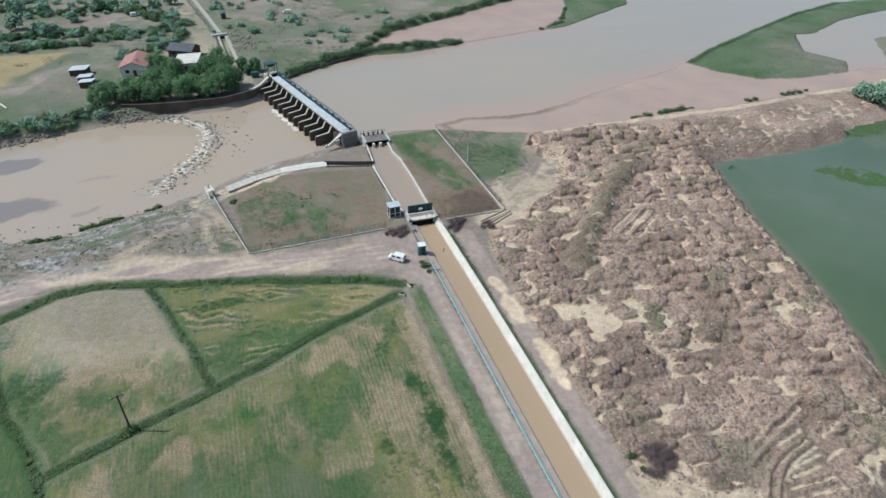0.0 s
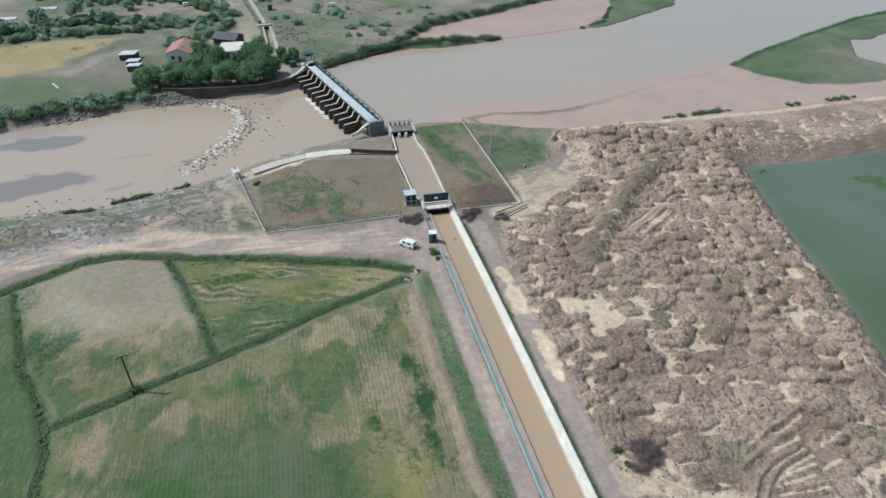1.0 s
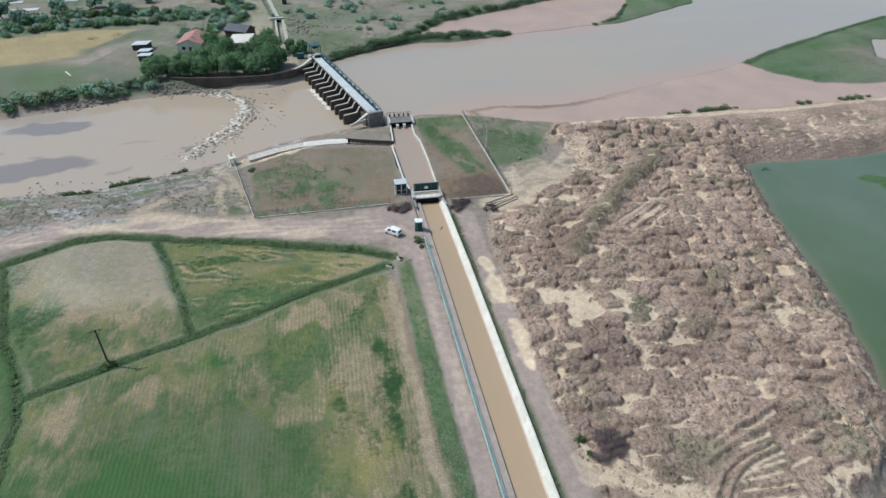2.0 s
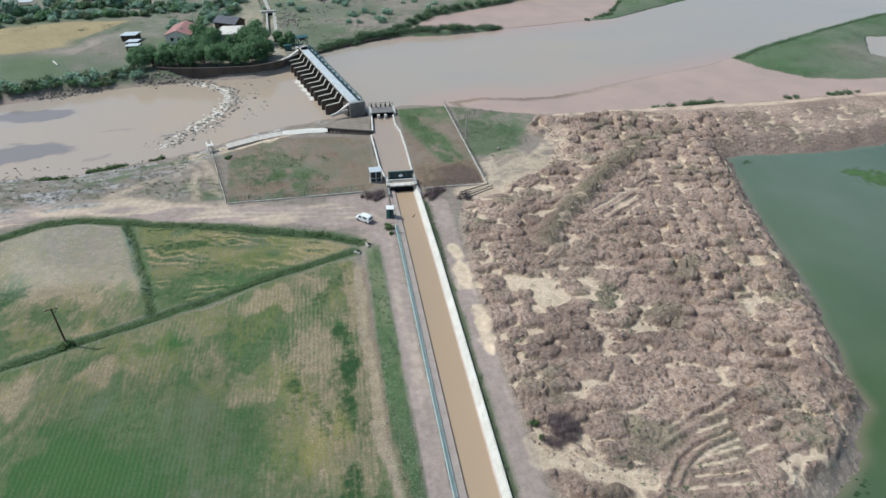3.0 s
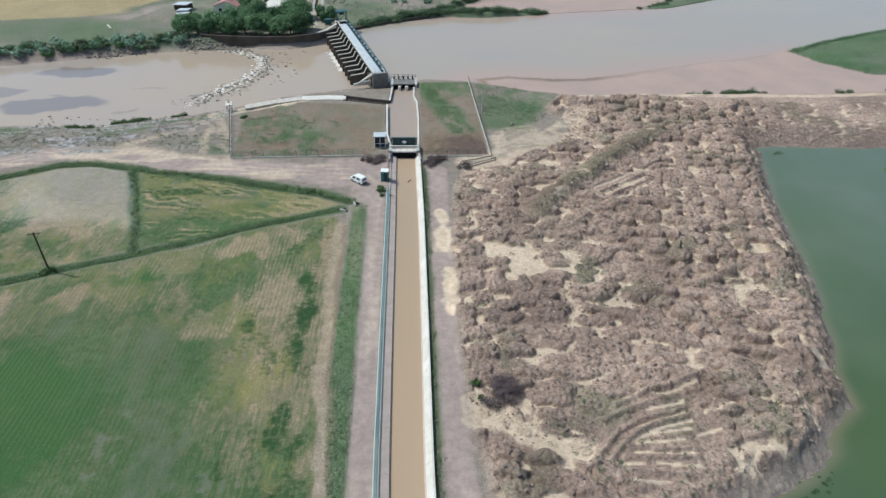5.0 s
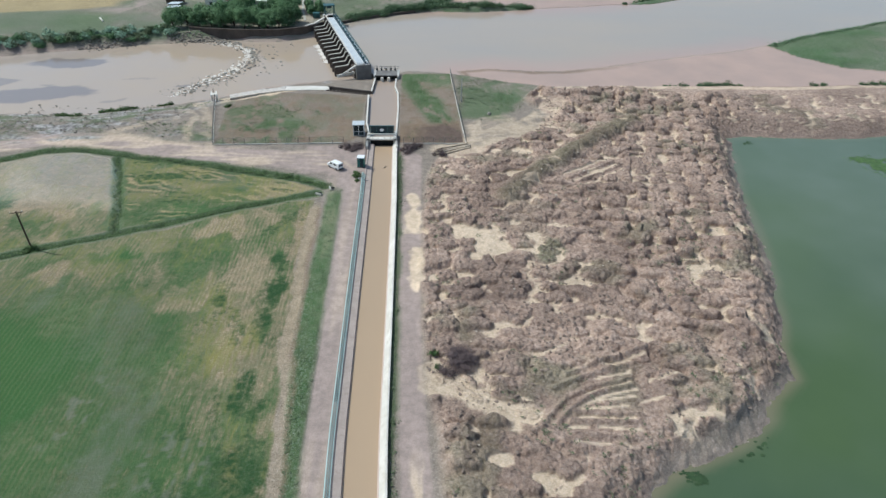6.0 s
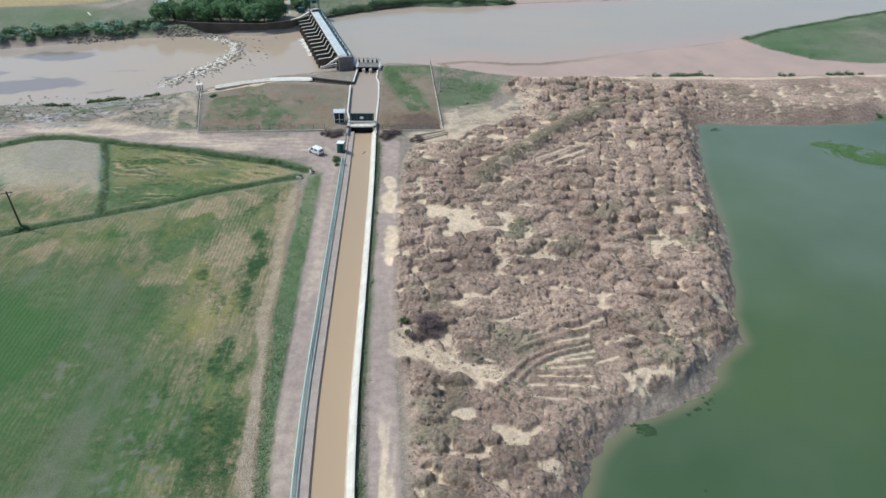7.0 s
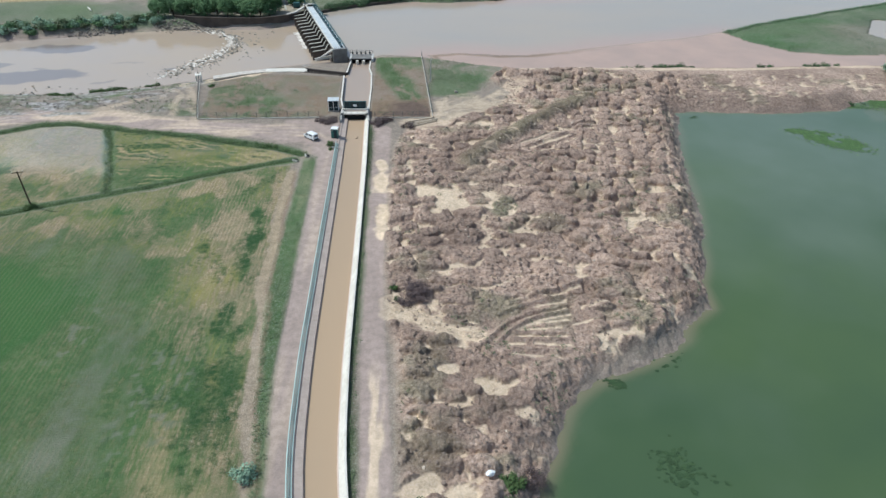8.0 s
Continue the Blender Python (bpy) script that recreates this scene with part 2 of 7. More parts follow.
EARTH = earth()
CONCRETE = surface("concrete", lin(190, 188, 182), lin(170, 166, 158), 0.85, 9, 0.4, 0.3, dirt=lin(128, 118, 104))
PALE_CONCRETE = surface("pale_concrete", lin(218, 212, 202), lin(200, 194, 182), 0.8, 8, 0.3, 0.25, dirt=lin(176, 164, 144))
DARK_CONCRETE = surface("dark_concrete", lin(90, 80, 72), lin(72, 63, 56), 0.9, 7, 0.4, 0.4, dirt=lin(60, 48, 40))
SEEPED = surface("seeped_concrete", lin(128, 126, 122), lin(108, 104, 100), 0.9, 7, 0.5, 0.35, dirt=lin(84, 76, 68))
KERB = surface("kerb_concrete", lin(182, 178, 166), lin(160, 156, 144), 0.9, 8, 0.7, 0.3, dirt=lin(120, 118, 96))
DECK = surface("deck_concrete", lin(196, 202, 204), lin(180, 186, 190), 0.8, 8, 0.4, 0.2, dirt=lin(150, 150, 148))
TEAL = surface("teal_paint", lin(44, 92, 92), lin(36, 78, 80), 0.5, 5, 0.6, 0.1, 0.0, dirt=lin(60, 84, 80))
DARK_TEAL = surface("dark_teal_paint", lin(24, 54, 60), lin(20, 46, 52), 0.45, 5, 0.6, 0.1, dirt=lin(36, 58, 60))
BOOTH_TEAL = surface("booth_panels", lin(44, 118, 110), lin(38, 104, 98), 0.45, 5, 0.6, 0.1, dirt=lin(50, 92, 86))
RAIL_TEAL = surface("teal_rail_paint", lin(186, 206, 198), lin(168, 194, 186), 0.5, 5, 0.6, 0.1, dirt=lin(140, 160, 152))
WHITE_PAINT = surface("white_paint", lin(236, 236, 234), lin(226, 226, 224), 0.35, 4, 0.4, 0.03)
STEEL = surface("galvanised_steel", lin(150, 152, 150), lin(128, 130, 130), 0.5, 6, 0.7, 0.1, 0.6, dirt=lin(90, 80, 70))
DARK_STEEL = surface("dark_steel", lin(52, 54, 52), lin(40, 42, 40), 0.6, 6, 0.7, 0.1, 0.3, dirt=lin(70, 56, 44))
RUBBER = surface("rubber", lin(34, 34, 34), lin(28, 28, 28), 0.9, 9, 1, 0.1)
ROOF_TILE = surface("red_roof_tiles", lin(174, 126, 120), lin(160, 116, 110), 0.85, 3, 0.5, 0.4, dirt=lin(140, 98, 90))
PLASTER = surface("white_plaster", lin(226, 222, 214), lin(214, 208, 198), 0.9, 5, 0.4, 0.1, dirt=lin(180, 172, 160))
SLATE = surface("dark_metal_roof", lin(70, 74, 84), lin(56, 60, 70), 0.6, 4, 0.5, 0.1, 0.2)
WOOD = surface("weathered_wood", lin(86, 72, 60), lin(70, 58, 48), 0.9, 6, 0.8, 0.3)
BARK = surface("bark", lin(90, 76, 62), lin(70, 58, 48), 0.95, 5, 1.0, 0.4)
STONE = surface("river_stone", lin(150, 138, 124), lin(108, 98, 88), 0.85, 3, 0.8, 0.5, dirt=lin(96, 88, 80), random_tint=0.5)
# near-black paint for the shade inside openings
BLACK = surface("opening_shade", lin(30, 28, 26), lin(24, 22, 20), 0.9, 4, 1, 0.1)
LEAF_A = foliage("broad_leaves", lin(62, 92, 58), lin(112, 142, 98))
LEAF_B = foliage("grey_green_leaves", lin(102, 130, 108), lin(150, 174, 148))
REEDS = foliage("reed_leaves", lin(58, 84, 58), lin(96, 116, 82))
LEAF_D = foliage("dull_weed_leaves", lin(72, 86, 58), lin(100, 112, 82))
TWIG = foliage("dry_brush", lin(74, 62, 62), lin(110, 96, 94))
LEAF_H = foliage("ditch_leaves", lin(52, 76, 42), lin(90, 108, 66))
GLASS = surface("window_glass", lin(40, 54, 58), lin(30, 42, 46), 0.08, 2, 0.5, 0.0)
TINTED = surface("tinted_glass", lin(20, 24, 28), lin(14, 18, 20), 0.3, 2, 0.5, 0.0)
WORN_BEAM = surface("worn_concrete", lin(206, 190, 168), lin(186, 170, 148), 0.9, 7, 0.5, 0.3, dirt=lin(150, 132, 110))
FOAM = surface("white_water", lin(232, 226, 216), lin(206, 194, 178), 0.6, 5, 1.2, 0.4)
CANAL_WATER = water("canal_water", lin(172, 148, 121), lin(166, 144, 119), 0.22, 0.25, 1.2)
UPPER_WATER = water("upper_canal_water", lin(164, 146, 130), lin(160, 142, 126), 0.2, 0.2, 1.2)
RIVER_WATER = water("river_water", lin(174, 155, 133), lin(166, 153, 142), 0.08, 0.25, 0.9, (1, 1, 1), lin(134, 124, 118))
RESERVOIR_WATER = water("reservoir_water", lin(170, 155, 138), lin(162, 152, 140), 0.1, 0.25, 0.8, (0.6, 1.6, 1), lin(176, 150, 136))
# the last tint is reflected sky, painted into the pond's colour
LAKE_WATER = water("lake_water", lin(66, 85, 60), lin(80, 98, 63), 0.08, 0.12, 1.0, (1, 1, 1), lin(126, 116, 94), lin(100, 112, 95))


# ---------------------------------------------------------------- mesh helpers
def mesh_of(name, verts, faces, material, smooth=False):
    me = bpy.data.meshes.new(name)
    me.from_pydata(verts, [], faces)
    me.materials.append(material)
    if smooth:
        me.polygons.foreach_set("use_smooth", [True] * len(me.polygons))
    me.update()
    return me


def thing(name, label, category, m=None, group="", kind=""):
    """An Empty at a thing's base, to hold its parts."""
    ob = tagged(new(name), label, category, group, kind)
    ob.empty_display_size = 0.2
    if m is not None:
        ob.matrix_world = m
    return ob


def part(name, bm, material, parent, label=""):
    """Links a bmesh as one mesh under a thing or a part (in the parent's space)."""
    me = bpy.data.meshes.new(name)
    bmesh.ops.recalc_face_normals(bm, faces=bm.faces)
    bm.to_mesh(me)
    bm.free()
    me.materials.append(material)
    ob = new(name, me)
    ob.parent = parent
    return tagged(ob, label)


def share(name, me, parent, m, label=""):
    """One more object on a mesh that others use too."""
    ob = new(name, me)
    ob.parent = parent
    ob.matrix_basis = m
    return tagged(ob, label)


def box(size, at=(0, 0, 0), turn=0.0, bevel=0.0, bm=None):
    """A box with its foot at at, turned about z, edges rounded."""
    own = bmesh.new()
    bmesh.ops.create_cube(own, size=1)
    bmesh.ops.scale(own, vec=size, verts=own.verts)
    bmesh.ops.translate(own, vec=(0, 0, size[2] / 2), verts=own.verts)
    if bevel:
        bmesh.ops.bevel(own, geom=own.edges[:], offset=bevel, segments=2, affect="EDGES", profile=0.5)
    bmesh.ops.transform(own, matrix=pose(*at, 0, 0, turn), verts=own.verts)
    if bm is None:
        return own
    me = bpy.data.meshes.new("joined")
    own.to_mesh(me)
    own.free()
    bm.from_mesh(me)
    bpy.data.meshes.remove(me)
    return bm


def rod(a, b, r, r2=None, sides=8, bm=None):
    """A round bar from a to b."""
    bm = bm or bmesh.new()
    a, b = Vector(a), Vector(b)
    q = (b - a).to_track_quat("Z", "Y").to_matrix().to_4x4()
    bmesh.ops.create_cone(bm, cap_ends=True, segments=sides, radius1=r, radius2=r if r2 is None else r2, depth=(b - a).length, matrix=Matrix.Translation((a + b) / 2) @ q)
    return bm


def prism(outline, z0, z1, bm=None):
    """An upright prism on a flat outline of (x, y)."""
    bm = bm or bmesh.new()
    low = [bm.verts.new((x, y, z0)) for x, y in outline]
    top = [bm.verts.new((x, y, z1)) for x, y in outline]
    bm.faces.new(low[::-1]), bm.faces.new(top)
    for k in range(len(outline)):
        j = (k + 1) % len(outline)
        bm.faces.new((low[k], low[j], top[j], top[k]))
    return bm


def profile_bar(outline, y0, y1, bm=None):
    """A bar along y whose section is an outline of (x, z)."""
    bm = bm or bmesh.new()
    a = [bm.verts.new((x, y0, z)) for x, z in outline]
    b = [bm.verts.new((x, y1, z)) for x, z in outline]
    bm.faces.new(a), bm.faces.new(b[::-1])
    for k in range(len(outline)):
        j = (k + 1) % len(outline)
        bm.faces.new((a[k], b[k], b[j], a[j]))
    return bm


def swept(line, section, bm=None):
    """A bar along a line of (x, y): section of (across, z), across to the right of the way; ends closed."""
    bm = bm or bmesh.new()
    rings = []
    for k, (x, y) in enumerate(line):
        ax, ay = line[max(k - 1, 0)]
        bx, by = line[min(k + 1, len(line) - 1)]
        d = math.hypot(bx - ax, by - ay)
        rx, ry = (by - ay) / d, -(bx - ax) / d
        rings.append([bm.verts.new((x + rx * s, y + ry * s, z)) for s, z in section])
    for a, b in zip(rings, rings[1:]):
        for k in range(len(section)):
            j = (k + 1) % len(section)
            bm.faces.new((a[k], a[j], b[j], b[k]))
    bm.faces.new(rings[0][::-1]), bm.faces.new(rings[-1])
    return bm


def dense(pts, gap):
    """Points every gap metres along a polyline."""
    out = []
    for (ax, ay), (bx, by) in zip(pts[:-1], pts[1:]):
        k = max(1, round(math.hypot(bx - ax, by - ay) / gap))
        out += [(ax + (bx - ax) * i / k, ay + (by - ay) * i / k) for i in range(k)]
    return out + [pts[-1]]


# ---------------------------------------------------------------- the plan
CANAL_Y = [-190, -140, -110, -96, -88, -81, -66, -41, -9, 16]
CANAL_L = [25, 6.5, -0.5, -3.3, -4.7, -5.5, -6.1, -6.3, -6.45, -6.75]
CANAL_R = [30.6, 12.3, 5.5, 2.7, 1.5, 0.8, 0.35, 0.3, 0.15, -0.3]


def canal_edge(y, xs):
    y = np.asarray(y, float)
    return sum(np.interp(y + o, CANAL_Y, xs) for o in (-4, -2, 0, 2, 4)) / 5


UPPER_L = [(-6.6, 20), (-7.7, 27), (-8.3, 45.2)]
UPPER_L2 = [(-7.7, 47.8), (-7.2, 57.5)]
UPPER_R = [(-0.7, 20), (-0.7, 25), (-0.6, 36), (-0.9, 47), (-1.7, 51), (-1.6, 57.5)]
RIVER = [(-400, 0), (-200, 28), (-92, 39), (-85, 37), (-76, 39), (-67, 42.4), (-58, 45.5), (-49, 50.4), (-39, 56.7), (-26, 61.5), (-14, 65.5), (-9, 66), (-25, 113), (-30, 104), (-42, 98.4), (-52, 99), (-60, 101), (-67, 98.8), (-85, 94.8), (-94, 91.4), (-102, 88.5), (-200, 60), (-400, 40)]
RESERVOIR = [(-11, 62), (1.6, 66.7), (14.6, 64.5), (28, 58.8), (39, 54.9), (59, 54.3), (75, 55.2), (110, 55), (137, 56.5), (163, 58.5), (300, 75), (900, 100), (900, 600), (420, 420), (200, 262), (100, 200), (60, 179), (26, 161), (9, 139.5), (23, 142.4), (51, 140.8), (26, 134.4), (8.5, 135.8), (-5.3, 129.8), (-22.7, 119.6), (-27, 112)]
LAKE = [(8, -190), (16, -120), (22, -90), (24.5, -83.4), (27, -78.5), (29.4, -73.5), (33.3, -70), (39, -67.5), (45.5, -65), (49.8, -61.5), (52.3, -57.5), (57.2, -54.3), (57.9, -48), (61, -42), (65, -32), (68.5, -18), (72, -2), (76, 9), (80.5, 25), (87, 26), (107, 24.6), (126, 26.6), (132, 29), (139, 34), (170, 36), (300, 30), (900, 0), (900, -500), (0, -500)]
MUD_A = [(17, 69), (27.5, 71), (39, 68), (50, 69), (60, 72), (88, 82.4), (108, 88.4), (124, 95.8), (128, 86), (138, 74), (155, 70), (190, 72), (200, 60), (163, 57), (110, 53), (59, 52), (39, 53), (28, 57), (18, 63)]
MUD_B = [(51, 141.5), (23, 143), (10, 140), (24, 163), (58, 181), (98, 202), (135, 220), (120, 185), (103, 160), (89, 150), (70, 145)]
ISLAND_A = [(124.5, 96.6), (142, 107), (178, 124), (217, 142), (254, 154), (290, 156), (280, 138), (231, 127), (202, 113), (193, 114), (180, 95), (186, 79.5), (176, 70.4), (155, 70.3), (138, 74), (128, 86)]
ISLAND_B = [(89, 149.5), (103, 158), (117, 180), (124, 195), (160, 195), (150, 178), (127, 165), (102, 150.5)]
ISLAND_C = [(221, 100), (250, 106), (260, 80), (195, 67)]
SPOIL = [(9, 10.6), (7, 4), (5, -12), (4.3, -35), (5, -50), (6.5, -70), (7.5, -100), (14, -150), (22, -95), (27, -78), (34, -69), (50, -60), (58, -52), (65, -32), (72, -2), (80.5, 27), (107, 26), (130, 30), (160, 44), (154, 47), (127, 46), (105, 45.5), (82, 45.5), (65, 49), (37, 51), (32, 42), (37, 33), (32, 22), (20, 15.5)]
BIG_FIELD = [(-16.2, -8.7), (-28.8, -12.5), (-38.7, -18), (-48.6, -22.3), (-61, -26.8), (-71.5, -31.3), (-69, -60), (-62, -150), (-58, -185), (11, -185), (0.5, -150), (-5.5, -122), (-9.6, -95), (-10.9, -86), (-12.3, -75), (-13.4, -65), (-14.9, -51), (-15.5, -40), (-15.6, -30), (-15.9, -14)]
TRI_FIELD = [(-57.8, 8.3), (-46.4, 6), (-25.7, -0.3), (-16.5, -5), (-28, -9.6), (-38.4, -14.4), (-48.2, -18.4), (-51, -11), (-55, -1)]
LEFT_FIELD = [(-86, 5), (-82, 6), (-76.5, 9.6), (-69.5, 10.6), (-62, 8), (-58.8, 4), (-53.8, -8), (-50.6, -19), (-61, -23.6), (-71, -28), (-75, -21.5), (-79.5, -14)]
WEST_FIELD = [(-90, 3), (-87, 3), (-81, -15), (-76.5, -23), (-73.5, -30), (-71, -60), (-64, -150), (-60, -185), (-170, -185), (-150, -20)]
HEDGES = [[(-120, -12), (-84.6, 7.2), (-76.5, 12), (-69.9, 12.9), (-61, 10.6), (-46.3, 7.2), (-25.4, 1.2), (-20, -0.5), (-14, -3.5)], [(-15.6, -6.5), (-28.8, -11.2), (-38.6, -16), (-48.6, -20.6), (-61, -25.4), (-71.7, -30)], [(-60, 8.5), (-57, 2), (-52.8, -9.5), (-49.5, -20)], [(-86, 4), (-79.5, -16.3), (-75.6, -23.4), (-72.4, -30.2), (-70.3, -45), (-63, -150), (-59, -185)]]
BANK_L = [-170, -140, -110, -88, -75.5, -65, -51, -30], [9.0, 0.2, -6.6, -9.3, -10.8, -12.1, -13.4, -13.5]
BANK_R = [-170, -140, -110, -88, -75.5, -65, -51, -28, -10], [12.2, 2.6, -4.2, -7.6, -9.1, -9.75, -9.95, -10.3, -10.6]
MAIN_ROAD = [(-200, -10), (-120, 5), (-95, 10), (-86, 15.5), (-76, 18.7), (-64, 17), (-53, 13.2), (-41, 10.8), (-26, 8.5), (-12, 6.5), (-9, 2), (-8.9, -10), (-8.6, -40), (-8.1, -62), (-7.6, -77), (-6.6, -88), (-2, -110), (5, -140), (15.5, -170), (23, -190)]
EAST_TRACK = [(-3, 14), (3.5, 9), (3.2, -5), (2.9, -25), (2.7, -45), (3.2, -60), (4, -75), (4.8, -90), (9, -115)]
SAND_TRACK = [(11, 13), (20, 18), (31, 25), (36, 32), (40, 41)]
BELTS = [[(-145, 178), (-121, 186), (-106, 189), (-87, 186), (-76, 188)], [(-150, 166), (-140, 166.5), (-130, 168), (-122, 172), (-113, 173), (-99, 172), (-79, 179), (-66, 181), (-52, 190)], [(-126, 232), (-108, 218), (-89, 227), (-75, 218), (-58, 194)], [(-74, 152.5), (-60, 163), (-54, 176)]]
BERM_ROAD = [(44, 52), (60, 51.2), (69, 50.8), (108, 50), (132, 52), (155, 53.5), (200, 60), (300, 70)]
FAR_ROAD = [(-35.5, 112), (-39, 128), (-43, 143), (-46, 160), (-50.5, 192), (-58, 234), (-93, 400)]
FAR_CANAL = [(-38.5, 128), (-39.5, 143), (-40.5, 160), (-40.5, 172), (-46, 200), (-51.5, 233), (-80, 360)]
WHEAT_FIELD = [(-180, 150), (-138.7, 159.5), (-129.5, 161.5), (-120.7, 165), (-110.8, 166.3), (-100, 165.3), (-93, 165.5), (-95.6, 159), (-101, 149), (-105.4, 139.7), (-110.4, 131), (-116.6, 128), (-126.3, 125.7), (-180, 112)]
PLOT_W = [(-41.3, 15.3), (-12, 16), (-9, 20), (-9, 45), (-20, 46), (-31, 47), (-44, 41)]
PLOT_E = [(0, 16.5), (15, 16.5), (14, 62), (0, 62)]
RIDGE = [(22, -8), (29, 1), (36, 8), (46, 18), (57, 27.5)]
# pale dried silt between the heaps: x, y, radius
SILT = [(14.5, -21, 4.6), (16.5, -25.5, 3.6), (13.5, -29, 2.2), (58, -21, 3.2), (12, -34, 1.6), (9, -17, 1.8), (3.6, -14, 2.0), (3.8, -20, 2.2), (4.0, -27, 2.0), (4.2, -34, 1.5), (6, -57.5, 2.0), (29, -18.4, 1.3), (25, 1.5, 2.2), (42, 2, 1.6), (13.8, -69.1, 1.5), (10.3, -64.5, 1.1), (8, -38.5, 1.2), (27, 12, 2.5), (37, 16, 1.5), (11.2, -73.9, 1.2), (9, -77.4, 1.3), (19.1, -71.5, 1.5), (20.6, -73.2, 0.9), (9.5, -87.4, 2.4), (14.6, -88, 2.2), (45, 38, 2.2)]


SILT_TRACK = [(6, -54.5), (8, -57), (10.5, -58.5), (14, -61), (19, -62.8)]
# a fan of dozer furrows: ridges, and the pale strips between them
FURROWS = [[(35.8, -0.4), (41, 2.6), (47, 6.8)], [(37.7, -2), (43, 1.4), (47.8, 4.7)], [(20.4, -62.9), (23.5, -59.7), (27.2, -57.9), (32.7, -56.7)], [(21.7, -63.6), (23.7, -61.6), (26.1, -59.8), (28.8, -58.6), (33, -57.7)], [(24.1, -55.8), (28.9, -53.5), (35.8, -51.2), (38.9, -50.1)], [(24, -62.2), (32.3, -62.7)], [(23.4, -63.6), (31.9, -63.9)], [(23.1, -65.4), (31.8, -66.4)], [(22, -58), (28, -55.4), (34, -54)]]
STRIPS = [[(36.8, -1.2), (42, 2), (47.4, 5.8)], [(35, 1), (40, 4), (46, 8.2)], [(38.9, -3.6), (44, 0.2), (48, 3.2)], [(26.1, -59.2), (32.5, -57.2)], [(24.5, -61.4), (29, -59.3), (33, -58.4)], [(26.6, -64.5), (31.8, -65)], [(25, -61.7), (31, -61.2)], [(23.3, -67), (27.2, -67.1)], [(22.6, -64.6), (25, -64.4)], [(28, -56.4), (33, -55.4)], [(27, -60.3), (32.6, -59.6)], [(24.5, -62.9), (31.5, -63.3)], [(30, -54.2), (36, -52.2)], [(35, -57.5), (40, -56)], [(33, -60.5), (37, -60)]]
# in the large field: bare patches and rank green ones, as x, y, half-lengths and strength
BARE = [(-23, -38, 5.5, 16, 0.7), (-21, -50, 4, 8, 0.7), (-24, -60, 5, 8, 0.4), (-66, -36, 4, 5, 0.9), (-31.5, -18.5, 4.5, 2.6, 1.0), (-22, -14, 4, 3, 0.8), (-16, -20, 1.6, 14, 1.0), (-15.7, -40, 0.9, 14, 0.7), (-56, -32, 7, 2.6, 0.85), (-50, -31.5, 3, 3, 0.8), (-24, -34, 4, 9, 0.85), (-30, -39.5, 6, 2.6, 0.7), (-22.5, -47, 3, 5, 0.75), (-17, -50, 2.4, 6, 0.6), (-33, -36, 3, 2, 0.5), (-26, -58, 4, 6, 0.4)]
HAZE = [(-33, -67, 5, 12, 0.6), (-31, -82, 7, 8, 0.4), (-39, -48, 7, 9, 0.3), (-58, -36, 8, 5, 0.35), (-44, -40, 10, 4, 0.2), (-36, -80, 4, 7, 0.25)]
FRESH = [(-52, -56, 9, 14, 0.7), (-44, -78, 7, 16, 0.5), (-46, -53, 7, 6, 0.9), (-46, -27.5, 5, 1.8, 0.8), (-55, -48, 6, 5, 0.6), (-34, -28, 6, 4, 0.3), (-32, -50, 6, 6, 0.35)]
GOLD = [(-16.5, -60, 3.5, 12, 1.0), (-24, -46, 5, 12, 0.35), (-17.5, -52, 2.2, 8, 0.9), (-18.5, -61, 2.5, 5, 0.7), (-20, -20, 3, 5, 0.35), (-21, -56, 3, 8, 0.5)]
DEEP = [(-19.1, -29.2, 2.0, 2.6, 0.95), (-17.4, -36.5, 1.4, 3.2, 0.9), (-17.9, -44.4, 1.1, 2.6, 0.8), (-17, -73, 4, 7, 0.8), (-25.3, -41.5, 1.4, 1.8, 0.6), (-18, -58, 1.2, 5, 0.7), (-15.6, -64, 0.8, 4, 0.6), (-20.5, -63, 1.0, 4, 0.5)]
LUSH = [(-19.2, -28.3, 1.8, 3.0, 1.0), (-17.6, -37, 1.2, 4.0, 1.0), (-17.6, -45.5, 1.1, 3, 0.8), (-25.3, -41.5, 1.6, 1.8, 0.9), (-48, -28.6, 6, 1.6, 0.9), (-17, -64, 2.5, 5, 0.9), (-19, -72, 4, 4, 0.9), (-50, -48, 12, 8, 0.6)]


def loads(p, q, long, wide, ragged, seed, loose=0.6):
    """Tipped truck loads in rows along p: flat-topped lumps with ragged, steep sides, 0 to 1."""
    i, j, h = np.floor(p / long), np.floor(q / wide), np.zeros(np.shape(p))
    for a in (-1, 0, 1):
        for b in (-1, 0, 1):
            u, v = i + a, j + b
            cp = (u + 0.5 + loose * (hashed(u, v, seed) - 0.5) + 0.5 * hashed(v, v, seed + 1)) * long
            cq = (v + 0.5 + loose * (hashed(u, v, seed + 3) - 0.5)) * wide
            tall, size = 0.5 + 0.5 * hashed(u, v, seed + 5), 0.4 + 0.2 * hashed(u, v, seed + 8)
            d = np.hypot((p - cp) / (long * size * 1.14), (q - cq) / (wide * size * 1.12)) + ragged
            h = np.maximum(h, tall * (0.6 * step(1.0, 0.7, d) + 0.4 * np.clip(1.0 - d, 0, 1) ** 0.8))
    return h


